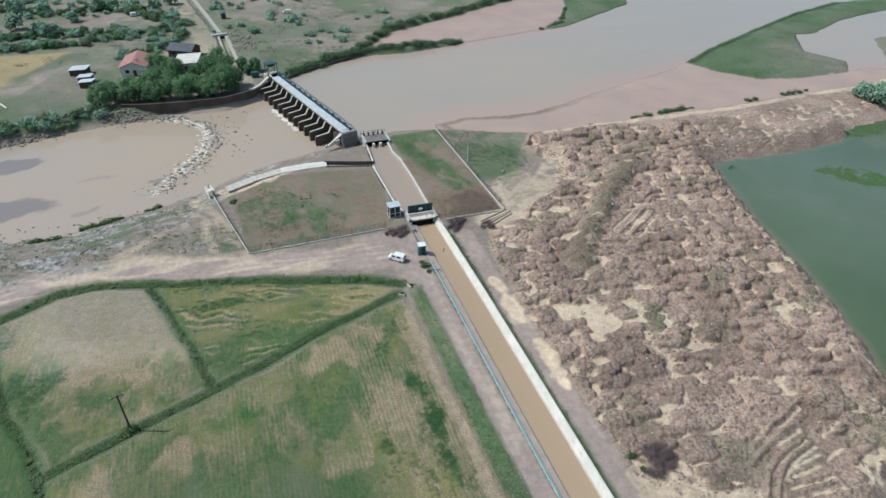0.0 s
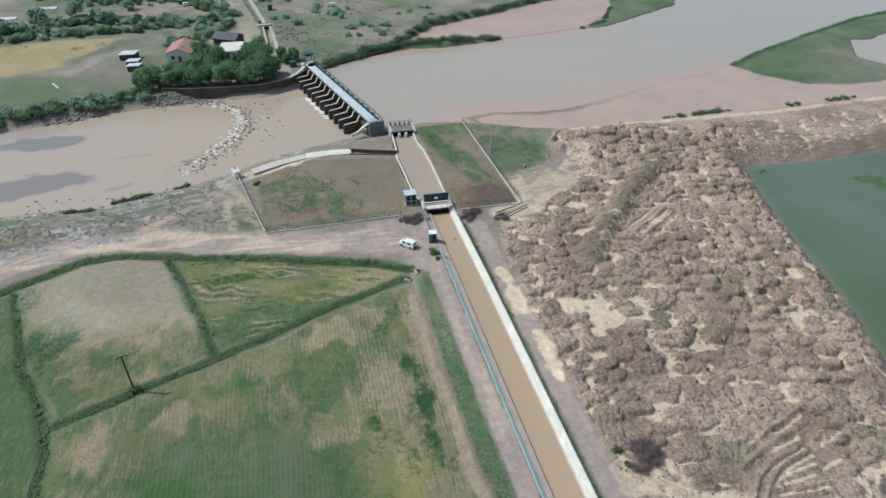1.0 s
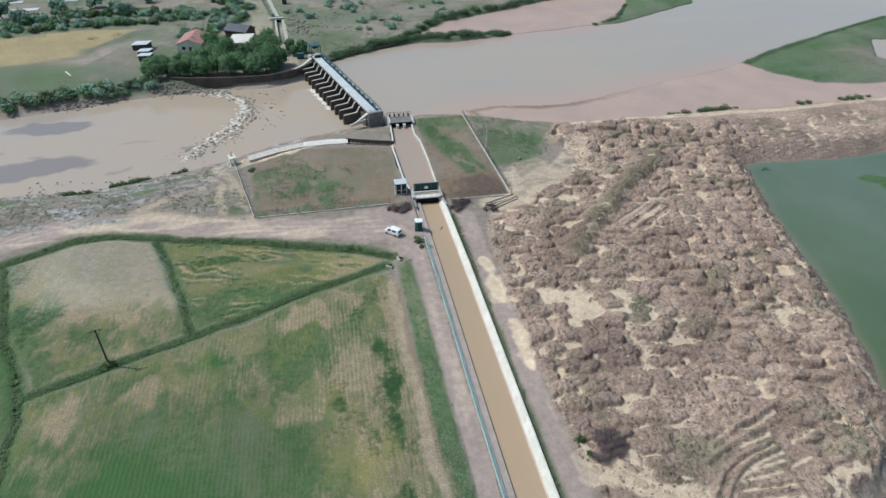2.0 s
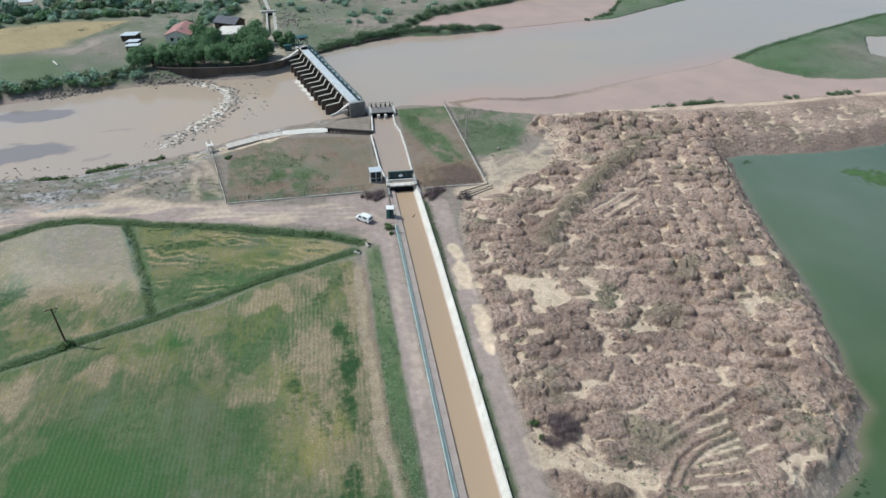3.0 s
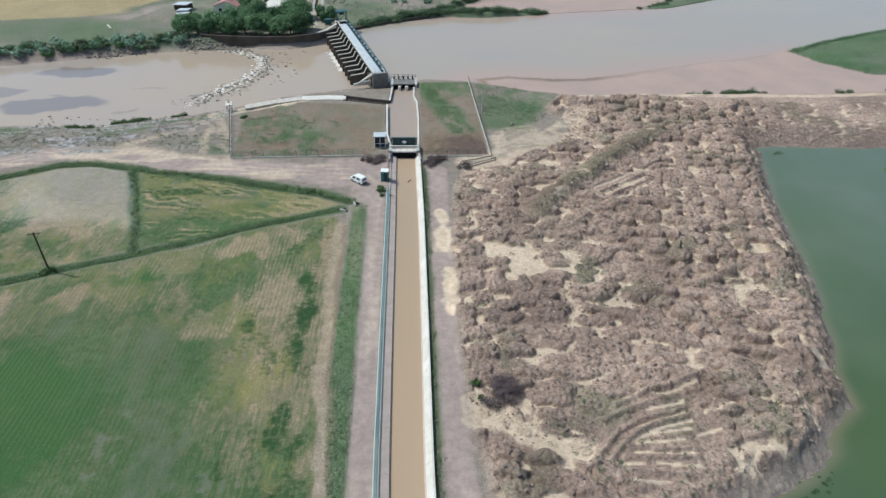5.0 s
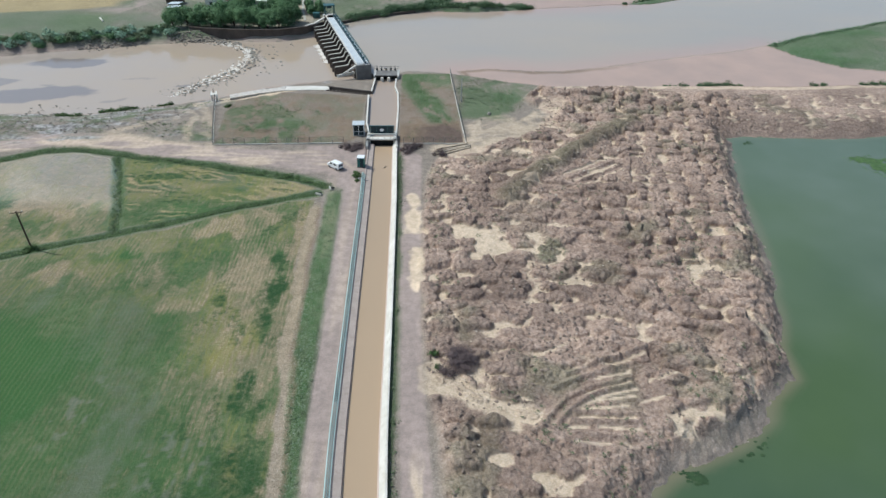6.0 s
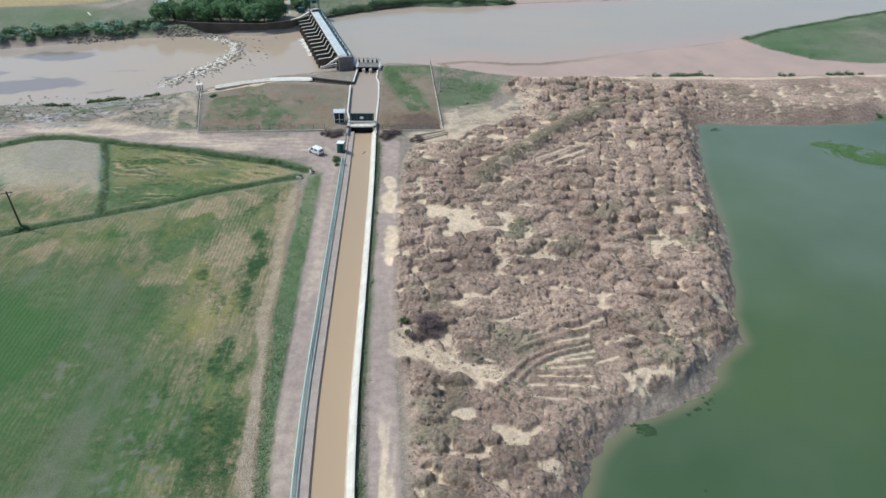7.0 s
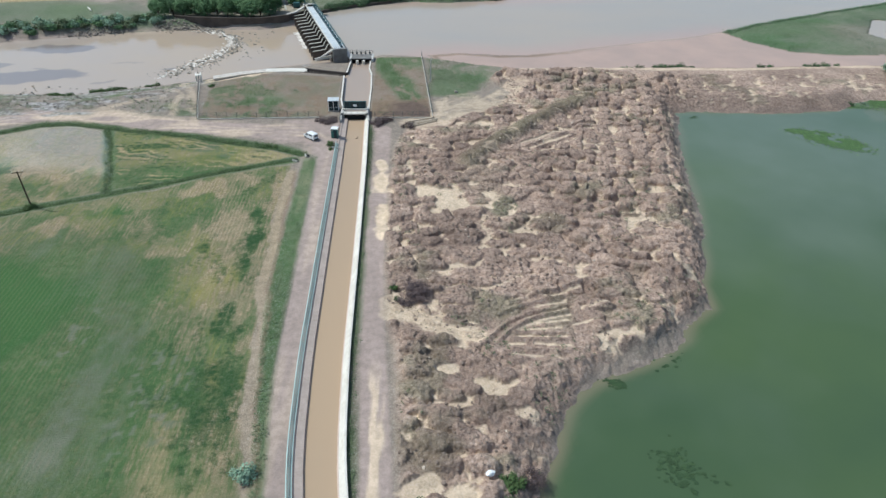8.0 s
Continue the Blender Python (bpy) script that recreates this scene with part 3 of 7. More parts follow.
def lay_ground():
    xs = np.concatenate([-60 - np.geomspace(45, 2600, 34)[::-1], np.arange(-104, 2, 0.5), np.arange(2, 90, 0.27), np.arange(90, 300, 1.0), 298 + np.geomspace(3, 2600, 30)])
    ys = np.concatenate([-166 - np.geomspace(2, 2500, 22)[::-1], np.arange(-166, -100, 1.0), np.arange(-100, 60, 0.3), np.arange(60, 68, 0.6), np.arange(68, 240, 0.9), 238 + np.geomspace(3, 2800, 34)])
    X, Y = np.meshgrid(xs, ys)
    n1, n2, n3 = fbm(X, Y, 14, 4, 1), fbm(X, Y, 3.0, 4, 9), fbm(X, Y, 40, 3, 17)
    wob_x, wob_y = X + 1.6 * (fbm(X, Y, 5, 3, 21) - 0.5), Y + 1.6 * (fbm(X, Y, 5, 3, 23) - 0.5)
    Z = 0.25 * (n1 - 0.5) + 0.08 * (n2 - 0.5)

    # heaps of dumped earth: rows across the plot, and long rows beside the pond
    spoil = step(-0.5, 1.5, depth(wob_x, wob_y, SPOIL))
    bend = 2.6 * (fbm(X, Y, 9, 3, 31) - 0.5), 2.6 * (fbm(X, Y, 9, 3, 33) - 0.5)
    ragged = 0.9 * (fbm(X, Y, 2.2, 5, 35) - 0.5)
    by_pond = step(44, 47, X - 0.2 * (Y + 20) + 3 * (n1 - 0.5)) * step(-34, -28, Y)
    rows_a = loads(0.98 * X - 0.17 * Y + bend[0], 0.17 * X + 0.98 * Y + bend[1], 4.4, 2.75, ragged, 41, 0.7)
    rows_b = loads(0.24 * X + 0.97 * Y + bend[1], 0.97 * X - 0.24 * Y + bend[0], 2.9, 3.9, ragged, 61, 0.4)
    heaps = np.where(by_pond > 0.5, rows_b, rows_a) * (0.55 + 0.45 * step(0.3, 0.55, fbm(X, Y, 12, 3, 145)))
    lumps = loads(X + bend[1], Y + bend[0], 1.7, 1.5, 0.9 * ragged, 47, 0.9)
    crag = 1 - 2 * np.abs(fbm(X, Y, 2.2, 4, 43) - 0.5)
    chip = 1 - 2 * np.abs(fbm(X, Y, 0.9, 3, 45) - 0.5)
    calm = step(0.62, 0.4, n3)
    fan = 0.9 * np.maximum(step(7.5, 5.5, np.hypot((X - 27.5) / 1.3, Y + 61)), step(3.2, 1.8, off_line(X, Y, [(36.5, -1), (47.5, 6)])))
    furrow, strips = np.full(X.shape, 9.0), np.full(X.shape, 9.0)
    for line in FURROWS:
        furrow = np.minimum(furrow, off_line(X + 0.3 * (n2 - 0.5), Y + 0.5 * (n2 - 0.5), line))
    for line in STRIPS:
        strips = np.minimum(strips, off_line(X, Y + 0.5 * (n2 - 0.5), line))
    silt = np.zeros(X.shape)
    for cx, cy, r in SILT:
        silt = np.maximum(silt, step(0.98, 0.88, np.hypot((wob_x - cx) * 0.8, (wob_y - cy) * 1.1) / r + 1.2 * (n2 - 0.42) + 0.5 * heaps))
    rill = off_line(wob_x, wob_y, SILT_TRACK)
    silt = np.maximum(silt, step(2.4, 1.5, rill + 2.2 * (n2 - 0.5) + 0.05 * np.clip(X - 6, 0, 20)) * (0.7 + 0.3 * step(0.25, 0.5, np.abs((rill + 0.7 * n1) % 1.1 - 0.55) * 2)))
    ridge = step(3.2, 0.4, off_line(wob_x, wob_y, RIDGE))
    lake_bank = off_line(wob_x, wob_y, [(80.5, 25), (87, 26), (107, 24.6), (126, 26.6), (132, 29)])
    rough = spoil * (1 - 0.85 * silt) * (1 - fan) * (1 - 0.75 * ridge) * (1 - 0.92 * step(4.2, 2.4, np.minimum(off_line(wob_x, wob_y, SAND_TRACK), off_line(wob_x, wob_y, [(8, 11), (17, 14)]))))
    rough = rough * (1 - 0.8 * step(1.2, 0.6, np.hypot((wob_x - 26.5) / 3.2, (wob_y + 28.5) / 3.6)))
    rough = rough * (1 - 0.3 * step(-62, -68, Y)) * (1 - 0.6 * step(80, 92, X)) * (1 - 0.75 * step(7, 3, lake_bank))
    gaps = step(0.12, 0.02, heaps)
    Z += rough * (1.6 * heaps * (0.7 + 0.4 * calm) + 0.16 * lumps * (0.25 + 0.75 * heaps) + (0.35 * (crag - 0.65) + 0.3 * (chip - 0.65)) * (0.15 + 0.85 * step(0, 0.4, heaps)))
    Z += spoil * (0.05 * fan + 0.5 * step(0.6, 0.05, furrow))
    Z += spoil * ridge * 1.9
    berm = step(9, 2, off_line(X, Y, [(62, 47.5), (110, 46), (150, 50)]))
    Z += 0.8 * berm

    # fields lie level, ditches are cut between them
    ditch_and_rim_shade, verge = np.zeros(X.shape), np.zeros(X.shape)
    for k, line in enumerate(HEDGES):
        d = off_line(wob_x * 0.6 + X * 0.4, wob_y * 0.6 + Y * 0.4, line)
        ditch_and_rim_shade = np.maximum(ditch_and_rim_shade, step((1.5, 1.0, 0.9, 0.9)[k], 0.4, d))
        verge = np.maximum(verge, step((2.3, 2.0, 2.0, 1.9)[k], 0.9, d))
    Z -= 0.35 * ditch_and_rim_shade
    bank = step(-0.35, 0.35, X + 0.6 * (n2 - 0.5) - np.interp(Y, *BANK_L)) * step(0.4, -0.4, X + 0.5 * (n2 - 0.5) - np.interp(Y, *BANK_R)) * step(-3, -8, Y)
    Z += 0.25 * bank * n2

    # water courses
    river_d, pool_d, lake_d = depth(wob_x, wob_y, RIVER), depth(wob_x, wob_y, RESERVOIR), depth(wob_x, wob_y, LAKE) + 1.6 * (n2 - 0.5) + 0.9 * (chip - 0.65) - 0.8
    far_side = step(75, 82, Y)
    slope = 0.22 + 0.35 * far_side
    Z = np.minimum(Z, np.where(river_d < 0, -2.55 - river_d * slope * (0.8 + 0.5 * n1), -2.6 - np.minimum(0.25 * river_d, 1.4)))
    shallow = np.maximum(depth(wob_x, wob_y, MUD_A), depth(wob_x, wob_y, MUD_B))
    pool_bed = np.where(shallow > -0.6, -1.46 + 0.14 * (n1 - 0.32) + 0.03 * np.minimum(shallow, 3), -1.6 - np.minimum(0.3 * pool_d, 1.2))
    isle = np.maximum(np.maximum(depth(wob_x, wob_y, ISLAND_A), depth(wob_x, wob_y, ISLAND_B)), depth(wob_x, wob_y, ISLAND_C))
    pool_bed = np.maximum(pool_bed, np.where(isle > 0, -1.4 + 0.1 * np.minimum(isle, 6) + 0.3 * (n2 - 0.4), -9))
    Z = np.where(pool_d > 0, pool_bed, np.minimum(Z, -1.45 - pool_d * (0.45 + 0.5 * n1)))
    Z = np.where(lake_d > 0, -2.55 - np.minimum(0.3 * lake_d, 2), np.minimum(Z, -2.55 - lake_d * np.where(X > 78, 0.38 + 0.2 * n2, 0.36 + 0.55 * n2 * crag) + (X <= 78) * step(0.2, 3, -lake_d) * rough * (0.75 * heaps + 0.3 * (crag - 0.6) + 0.3 * (chip - 0.65))))

    # the canal trench, the far feeder and the side channel
    left, right = canal_edge(Y, CANAL_L), canal_edge(Y, CANAL_R)
    trench = (X > left + 0.15) & (X < right - 0.35) & (Y < 17.5)
    upper = (X > np.interp(Y, [20, 27, 45.2, 47.5, 57.5], [-6.6, -7.7, -8.3, -7.7, -7.2]) - 0.1) & (X < np.interp(Y, [20, 25, 36, 47, 51, 57.5], [-0.7, -0.7, -0.6, -0.9, -1.7, -1.6]) + 0.1) & (Y > 16) & (Y < 58)
    side = (Y > np.interp(X, [-20, -8], [48.5, 45.5]) - 0.1) & (Y < np.interp(X, [-20, -8], [51.2, 47.6]) + 0.1) & (X > -20.5) & (X < -7.5)
    deck = (X > -7.5) & (X < -0.5) & (Y > 57) & (Y < 63)
    Z = np.where(trench | upper, -2.6, Z)
    Z = np.where(side, -1.4, Z)
    Z = np.where(deck, np.minimum(Z, -0.3), Z)
    feeder = step(2.0, 1.2, off_line(X, Y, FAR_CANAL))
    Z -= 1.0 * feeder * (Y > 140)
    weir_foot = depth(X, Y, [(-8.6, 62), (-13.5, 66.5), (-31, 110), (-27, 116), (-22, 114), (-6.5, 66)])
    Z = np.where(weir_foot > 0, np.minimum(Z, -3.2), Z)

    # covers
    fields = {"big": depth(wob_x, wob_y, BIG_FIELD), "tri": depth(wob_x, wob_y, TRI_FIELD) + 0.6, "left": depth(wob_x, wob_y, LEFT_FIELD) + 0.6, "west": depth(wob_x, wob_y, WEST_FIELD) + 0.5}
    f_big, f_tri, f_left, f_west = (step(-0.2, 0.5, fields[k]) for k in ("big", "tri", "left", "west"))
    stretch = fbm(X * 2.2 + 0.2 * Y, Y * 0.55, 9, 4, 51)
    blot = fbm(X, Y, 11, 4, 53)
    fine_blot = fbm(X, Y, 3.5, 3, 57)
    dry_big = 0.5 * step(0.45, 0.68, 0.45 * stretch + 0.55 * blot)
    torn = (X + 6 * (fbm(X, Y * 0.5, 6, 4, 55) - 0.5), Y + 9 * (fbm(X * 1.6, Y * 0.6, 6, 4, 56) - 0.5))
    for cx, cy, rx, ry, much in BARE:
        dry_big = np.maximum(dry_big, 0.95 * much * step(1.35, 0.5, np.hypot((torn[0] - cx) / rx, (torn[1] - cy) / ry) + 2.2 * (stretch - 0.5)))
    right_third = step(-34, -20, X + 8 * (blot - 0.5))
    dry_big = np.maximum(dry_big, right_third * (0.2 + 0.5 * step(0.48, 0.62, fbm(X * 1.3, Y * 0.5, 2.6, 4, 213))))
    for cx, cy, rx, ry, much in LUSH:
        dry_big = dry_big * (1 - much * step(1.2, 0.7, np.hypot((torn[0] - cx) / rx, (torn[1] - cy) / ry) + 1.4 * (fine_blot - 0.5)))
    cut = off_line(X, Y, [(-20, -6.2), (-60, 8)]) + 5.5 * (fbm(X, Y, 10, 4, 67) - 0.5) + 2.5 * (fbm(X, Y, 3, 3, 68) - 0.5)
    lines = step(0.36, 0.1, np.abs(cut % 1.9 - 0.95)) * step(0.42, 0.54, fbm(X * 0.5, Y, 4, 4, 69))
    dry_tri = 0.2 + np.maximum(0.5 * step(0.44, 0.66, fbm(X * 0.5, Y * 1.4, 5, 4, 61)), 0.95 * lines) * (0.65 + 0.35 * step(-52, -30, X)) + 0.9 * step(10, 3, np.hypot(X + 20, Y + 4) + 5 * (n2 - 0.5)) - 0.35 * step(-7, -13, Y + 0.2 * (X + 45))
    dry_left = np.clip(0.5 + 0.5 * step(0.35, 0.6, fbm(X, Y, 9, 4, 63) + 0.25 * step(-20, 2, Y)) + 0.35 * step(-14, -2, Y) - 0.6 * step(-12, -24, Y + 0.25 * (X + 60)) * step(0.4, 0.6, fine_blot) - 0.55 * step(-66, -78, X + 14 * (fine_blot - 0.5)) - 0.45 * step(0.5, 0.62, fbm(X * 1.3, Y * 0.6, 3.2, 3, 191)) * step(2, -8, Y), 0, 1)
    lush = step(1.0, 0.7, np.hypot((X + 47) / 4.5, (Y - 0.5) / 1.6) + 1.3 * (n2 - 0.5) + 0.6 * (fine_blot - 0.5))
    spots = lambda many: np.clip(sum(much * step(1.5, 0.3, np.hypot((torn[0] - cx) / rx, (torn[1] - cy) / ry) + 1.0 * (fine_blot - 0.5)) for cx, cy, rx, ry, much in many), 0, 1)
    dry_big = np.maximum(dry_big, (0.08 + 0.4 * step(0.45, 0.62, fbm(X * 1.6, Y * 0.6, 6, 4, 281))) * step(-46, -32, Y + 0.2 * (X + 40) + 8 * (fine_blot - 0.5)) * (1 - spots(DEEP)))
    dry_big = dry_big * (1 - 0.75 * step(-56, -64, Y + 6 * (blot - 0.5)) * step(-21, -26, X))
    crop = np.clip(f_big * (1 - dry_big) + f_tri * np.maximum(1 - np.clip(dry_tri, 0, 1), lush) + f_left * (1 - dry_left) * 0.9 + f_west * 0.8, 0, 1)
    straw = np.clip(f_big * dry_big + f_tri * np.clip(dry_tri, 0, 1) * (1 - lush) + f_left * dry_left, 0, 1)
    specks = step(0.56, 0.7, fbm(X, Y * 0.6, 1.4, 3, 161))
    haze = f_big * spots(HAZE) * (0.45 + 0.55 * step(0.35, 0.6, fbm(X * 2.2, Y * 0.5, 4, 4, 273))) + 0.25 * f_left * step(-18, -2, Y + 8 * (blot - 0.5)) + 0.35 * f_tri * step(0.5, 0.7, fine_blot)
    haze = np.maximum(haze, 0.6 * f_big * specks * np.maximum(step(1.0, 0.2, off_line(torn[0] * 0.3 + X * 0.7, Y, [(-27.1, -70), (-26.4, -83)])), step(1.0, 0.2, off_line(torn[0] * 0.3 + X * 0.7, Y, [(-23.7, -71), (-23.1, -83)]))))
    thin_lines = np.minimum(off_line(torn[0] * 0.3 + X * 0.7, Y, [(-27.1, -69), (-26.4, -84)]), off_line(torn[0] * 0.3 + X * 0.7, Y, [(-23.7, -71), (-23.1, -83)]))
    straw = np.maximum(straw, 0.85 * f_big * specks * step(1.1, 0.3, thin_lines))
    fresh = np.clip(f_big * (spots(FRESH) + 0.5 * step(0.48, 0.64, blot) * (1 - dry_big)) + 0.5 * f_tri * step(0.45, 0.65, blot) + 0.5 * f_west * step(0.45, 0.6, blot), 0, 1)
    gold = np.clip(f_big * (spots(GOLD) * step(0.35, 0.6, stretch) + 0.28 * step(-46, -34, Y + 8 * (fine_blot - 0.5)) * step(0.47, 0.62, fbm(X, Y, 5, 4, 285))) + 0.45 * f_tri * step(0.35, 0.55, fbm(X, Y, 5, 3, 163)) * step(-12, -6, Y) + 0.3 * f_left * step(0.42, 0.6, fbm(X * 1.4, Y * 0.8, 3, 4, 283)), 0, 1)
    deep = np.clip(f_big * (spots(DEEP) + 0.45 * right_third * step(0.58, 0.68, fbm(X * 1.2, Y * 0.6, 2.4, 4, 215))) + f_left * (0.75 * step(1.2, 0.5, np.hypot((torn[0] + 76.5) / 4, (torn[1] + 12) / 5) + 1.2 * (fine_blot - 0.5)) + 0.55 * step(1.2, 0.5, np.hypot((torn[0] + 84) / 3.5, (torn[1] - 1) / 5) + 1.2 * (fine_blot - 0.5))) + 0.75 * f_tri * lush + 0.7 * f_tri * step(0.4, 0.15, np.abs((cut + 0.8) % 1.9 - 0.95)) * step(0.45, 0.58, fbm(X * 0.5, Y, 4, 4, 255)), 0, 1)
    edge_strip = step(0.5, -0.2, fields["big"] + 0.8 * (n2 - 0.5)) * step(-1.9, -1.3, fields["big"]) * step(-9, -13, Y) * (X > -20)
    road_w = np.interp(X, [-86, -60, -30, -14, -10], [3.6, 3.2, 3.6, 5.0, 1.7])
    yard = step(1.2, -0.6, np.maximum(np.abs(X + 12) - 8, np.abs(Y - 8.5) - 6.0))
    gravel = np.maximum(step(1.15, 0.8, off_line(wob_x * 0.5 + X * 0.5, wob_y * 0.5 + Y * 0.5, MAIN_ROAD) / road_w), yard)
    gravel = np.maximum(gravel, step(2.2, 1.5, off_line(X, Y, EAST_TRACK)))
    gravel = np.maximum(gravel, step(4.6, 3.4, off_line(wob_x, wob_y, FAR_ROAD)))
    gravel = np.maximum(gravel, 0.9 * step(3.0, 1.8, off_line(wob_x, wob_y, [(-111, 112), (-105, 126), (-99, 139), (-92, 152), (-80, 159), (-66, 162), (-48, 162)])))
    yard_far = step(2, -2, np.maximum(np.abs(X + 52) - 16, np.abs(Y - 158) - 9) + 5 * (n1 - 0.5))
    gravel = np.maximum(gravel, 0.9 * yard_far)
    gravel = np.maximum(gravel, 0.75 * step(0.4, 0.6, fbm(X, Y, 26, 4, 71)) * (Y > 140) * (X < 60) * (pool_d < -4) * (1 - step(-1, 2, depth(wob_x, wob_y, WHEAT_FIELD))))
    shore_flat = step(0, 4, -river_d) * step(19, 22, Y - 0.05 * X) * (X < -42) * (Y < 60)
    pebble = shore_flat * step(0.44, 0.56, fbm(X * 0.6, Y * 1.4, 2.2, 4, 187)) * step(0.4, 0.6, blot + 0.15 * step(-60, -80, X))
    pebble = np.maximum(pebble, step(0.5, 0.7, n2) * step(-9, -2, river_d) * (river_d < 0) * (Y < 75))
    sand_t = 1.1 * step(3.9, 2.6, off_line(wob_x, wob_y, SAND_TRACK)) + step(1.9, 1.0, off_line(wob_x, wob_y, BERM_ROAD)) * 1.3
    low = heaps + 0.45 * (fbm(X, Y, 1.3, 4, 153) - 0.45)
    hollow = step(0.13, 0.04, low) * step(0.5, 0.54, fbm(X, Y, 4.0, 4, 151) + 0.05 * step(-40, 10, Y) + 0.07 * by_pond - 0.08 * step(-62, -68, Y))
    sand = np.clip(silt * (0.5 + 0.5 * spoil) + 0.6 * sand_t * step(0.25, 0.6, n2 + 0.2 * blot) + spoil * (1 - silt) * (1 - fan) * np.maximum(0.95 * hollow, 0.1 * gaps * step(0.3, 0.6, n2)) + spoil * step(0.36, 0.2, strips + 0.3 * (n2 - 0.4)) * (furrow > 0.3) + edge_strip * 0.2, 0, 1)
    strip_e = np.minimum(off_line(wob_x, Y, [(3.3, -8), (3.6, -20)]), off_line(wob_x, Y, [(4.1, -26), (4.3, -37)]))
    sand = np.maximum(sand, 0.95 * step(1.25, 0.7, strip_e + 2.4 * (n2 - 0.5)))
    wheels = np.abs(off_line(X + 0.4 * (n2 - 0.5), Y + 0.4 * (n2 - 0.5), MAIN_ROAD) - 0.8)
    sand = np.maximum(sand, 0.35 * step(0.6, 0.1, wheels) * step(0.35, 0.55, blot) * (Y > 3))
    sand = np.maximum(sand, 0.2 * gravel * (X < -5) * (Y < 0) * step(0.48, 0.66, fbm(X * 2.6, Y * 0.16, 3, 4, 275)))
    lane = off_line(X, Y + 2.0 * (n1 - 0.5), MAIN_ROAD)
    worn = fbm(X * 0.28, Y * 1.5, 3, 4, 181)
    on_shelf = step(5.5, 3, lane) * (Y > 3) * (X < -14)
    sand = np.maximum(sand, 0.55 * on_shelf * step(0.45, 0.62, worn))
    tracks = np.minimum.reduce([off_line(wob_x, wob_y, line) for line in ([(-41, 12), (-45, 22), (-47, 32), (-52, 41)], [(-44, 12), (-49, 22), (-50, 30), (-56, 38)], [(-58, 16), (-66, 22), (-60, 27), (-52, 31)], [(-52, 13.5), (-58, 20), (-60, 18)])])
    sand = np.maximum(sand, 0.45 * step(1.6, 0.5, tracks + 1.6 * (n2 - 0.5)) * step(0.3, 0.5, fine_blot))
    sand = np.maximum(sand, 0.8 * step(1.5, 0.9, off_line(X, Y, EAST_TRACK)) * step(0.35, 0.6, fbm(X * 2.4, Y * 0.3, 1.6, 3, 221)) * step(-66, -74, Y))
    sand = np.maximum(sand, 0.7 * step(1.2, 0.7, np.hypot((wob_x - 13.5) / 6.5, (wob_y - 13) / 3.0) + 0.6 * (n2 - 0.5)))
    sand = np.maximum(sand, 0.5 * step(4.6, 3.0, off_line(wob_x, wob_y, FAR_ROAD)) + 0.3 * yard_far)
    scraped = step(-0.5, 1.5, depth(wob_x, wob_y, [(15.8, 15.5), (15.6, 27), (20, 31), (27, 33), (32, 26), (22, 17)]))
    sand = np.maximum(sand, scraped * (0.2 + 0.35 * step(0.42, 0.58, fbm(0.8 * X + 0.6 * Y, 2.6 * (0.8 * Y - 0.6 * X), 4, 4, 259))))
    chute = step(2.4, 1.6, off_line(wob_x, wob_y, [(-29, 49.3), (-37, 47.2), (-44.5, 43.6), (-50, 40)]) - 0.1 * np.clip(-30 - X, 0, 12) + 3.0 * (n2 - 0.45)) * (1 - 0.4 * step(-46, -50, X))
    sand = np.maximum(sand, chute)
    straw = np.maximum.reduce([straw, f_big, f_tri, f_left, f_west])
    straw = np.maximum(straw, 0.9 * edge_strip * (0.4 + 0.6 * step(-64, -42, Y)))
    margin = 0.5 * f_big * step(7, 1, np.abs(X + 18)) * step(0.42, 0.62, stretch) * step(-38, -48, Y)
    grass = np.zeros(X.shape)
    plot_w, plot_e = step(-0.3, 0.6, depth(X, Y, PLOT_W)), step(-0.2, 0.5, depth(X, Y, PLOT_E))
    streaky = fbm(X * 1.6 + Y * 0.5, Y * 0.8 - X * 0.6, 4, 4, 171)
    green_w = step(1.5, 0.4, np.hypot((wob_x + 31) / 11, (wob_y - 24) / 9) + 1.1 * (blot - 0.5)) * step(0.3, 0.6, streaky)
    green_e = step(5.5, 1.5, off_line(wob_x, wob_y, [(0.5, 60), (4, 50), (8.5, 36), (10, 30)]) + 3 * (n2 - 0.5)) * step(0.28, 0.55, streaky + 0.1)
    grass = np.maximum(grass, plot_w * np.maximum(0.95 * green_w, (0.4 + 0.4 * step(-18, -32, X + 0.6 * (Y - 30))) * step(0.36, 0.58, streaky)))
    green_e = np.maximum(green_e, step(46, 58, Y + 8 * (fine_blot - 0.5)) * (0.45 + 0.5 * step(0.3, 0.55, streaky)))
    green_e = np.maximum(green_e, step(4.5, 2.0, off_line(wob_x, wob_y, [(1, 58), (3, 52)])))
    grass = np.maximum(grass, plot_e * green_e * 0.9)
    fresh = np.maximum(fresh, plot_w * green_w * 0.35 * step(0.4, 0.6, n2) + plot_e * green_e * 0.55 * step(0.35, 0.6, n2))
    haze = np.maximum(haze, plot_w * 0.3 * step(0.5, 0.65, fbm(X, Y, 3, 4, 173)))
    lawn = step(-1, 3, depth(wob_x, wob_y, [(14, 30), (15, 63), (30, 58), (38, 52), (32, 40), (27, 28)]))
    grass = np.maximum(grass, 0.8 * lawn * step(0.3, 0.6, blot + 0.4 * (n2 - 0.35)))
    fresh = np.maximum(fresh, 0.45 * step(1.3, 0.4, np.hypot((wob_x - 28) / 5, (wob_y - 44) / 9) + 0.6 * (n2 - 0.5)) * lawn)
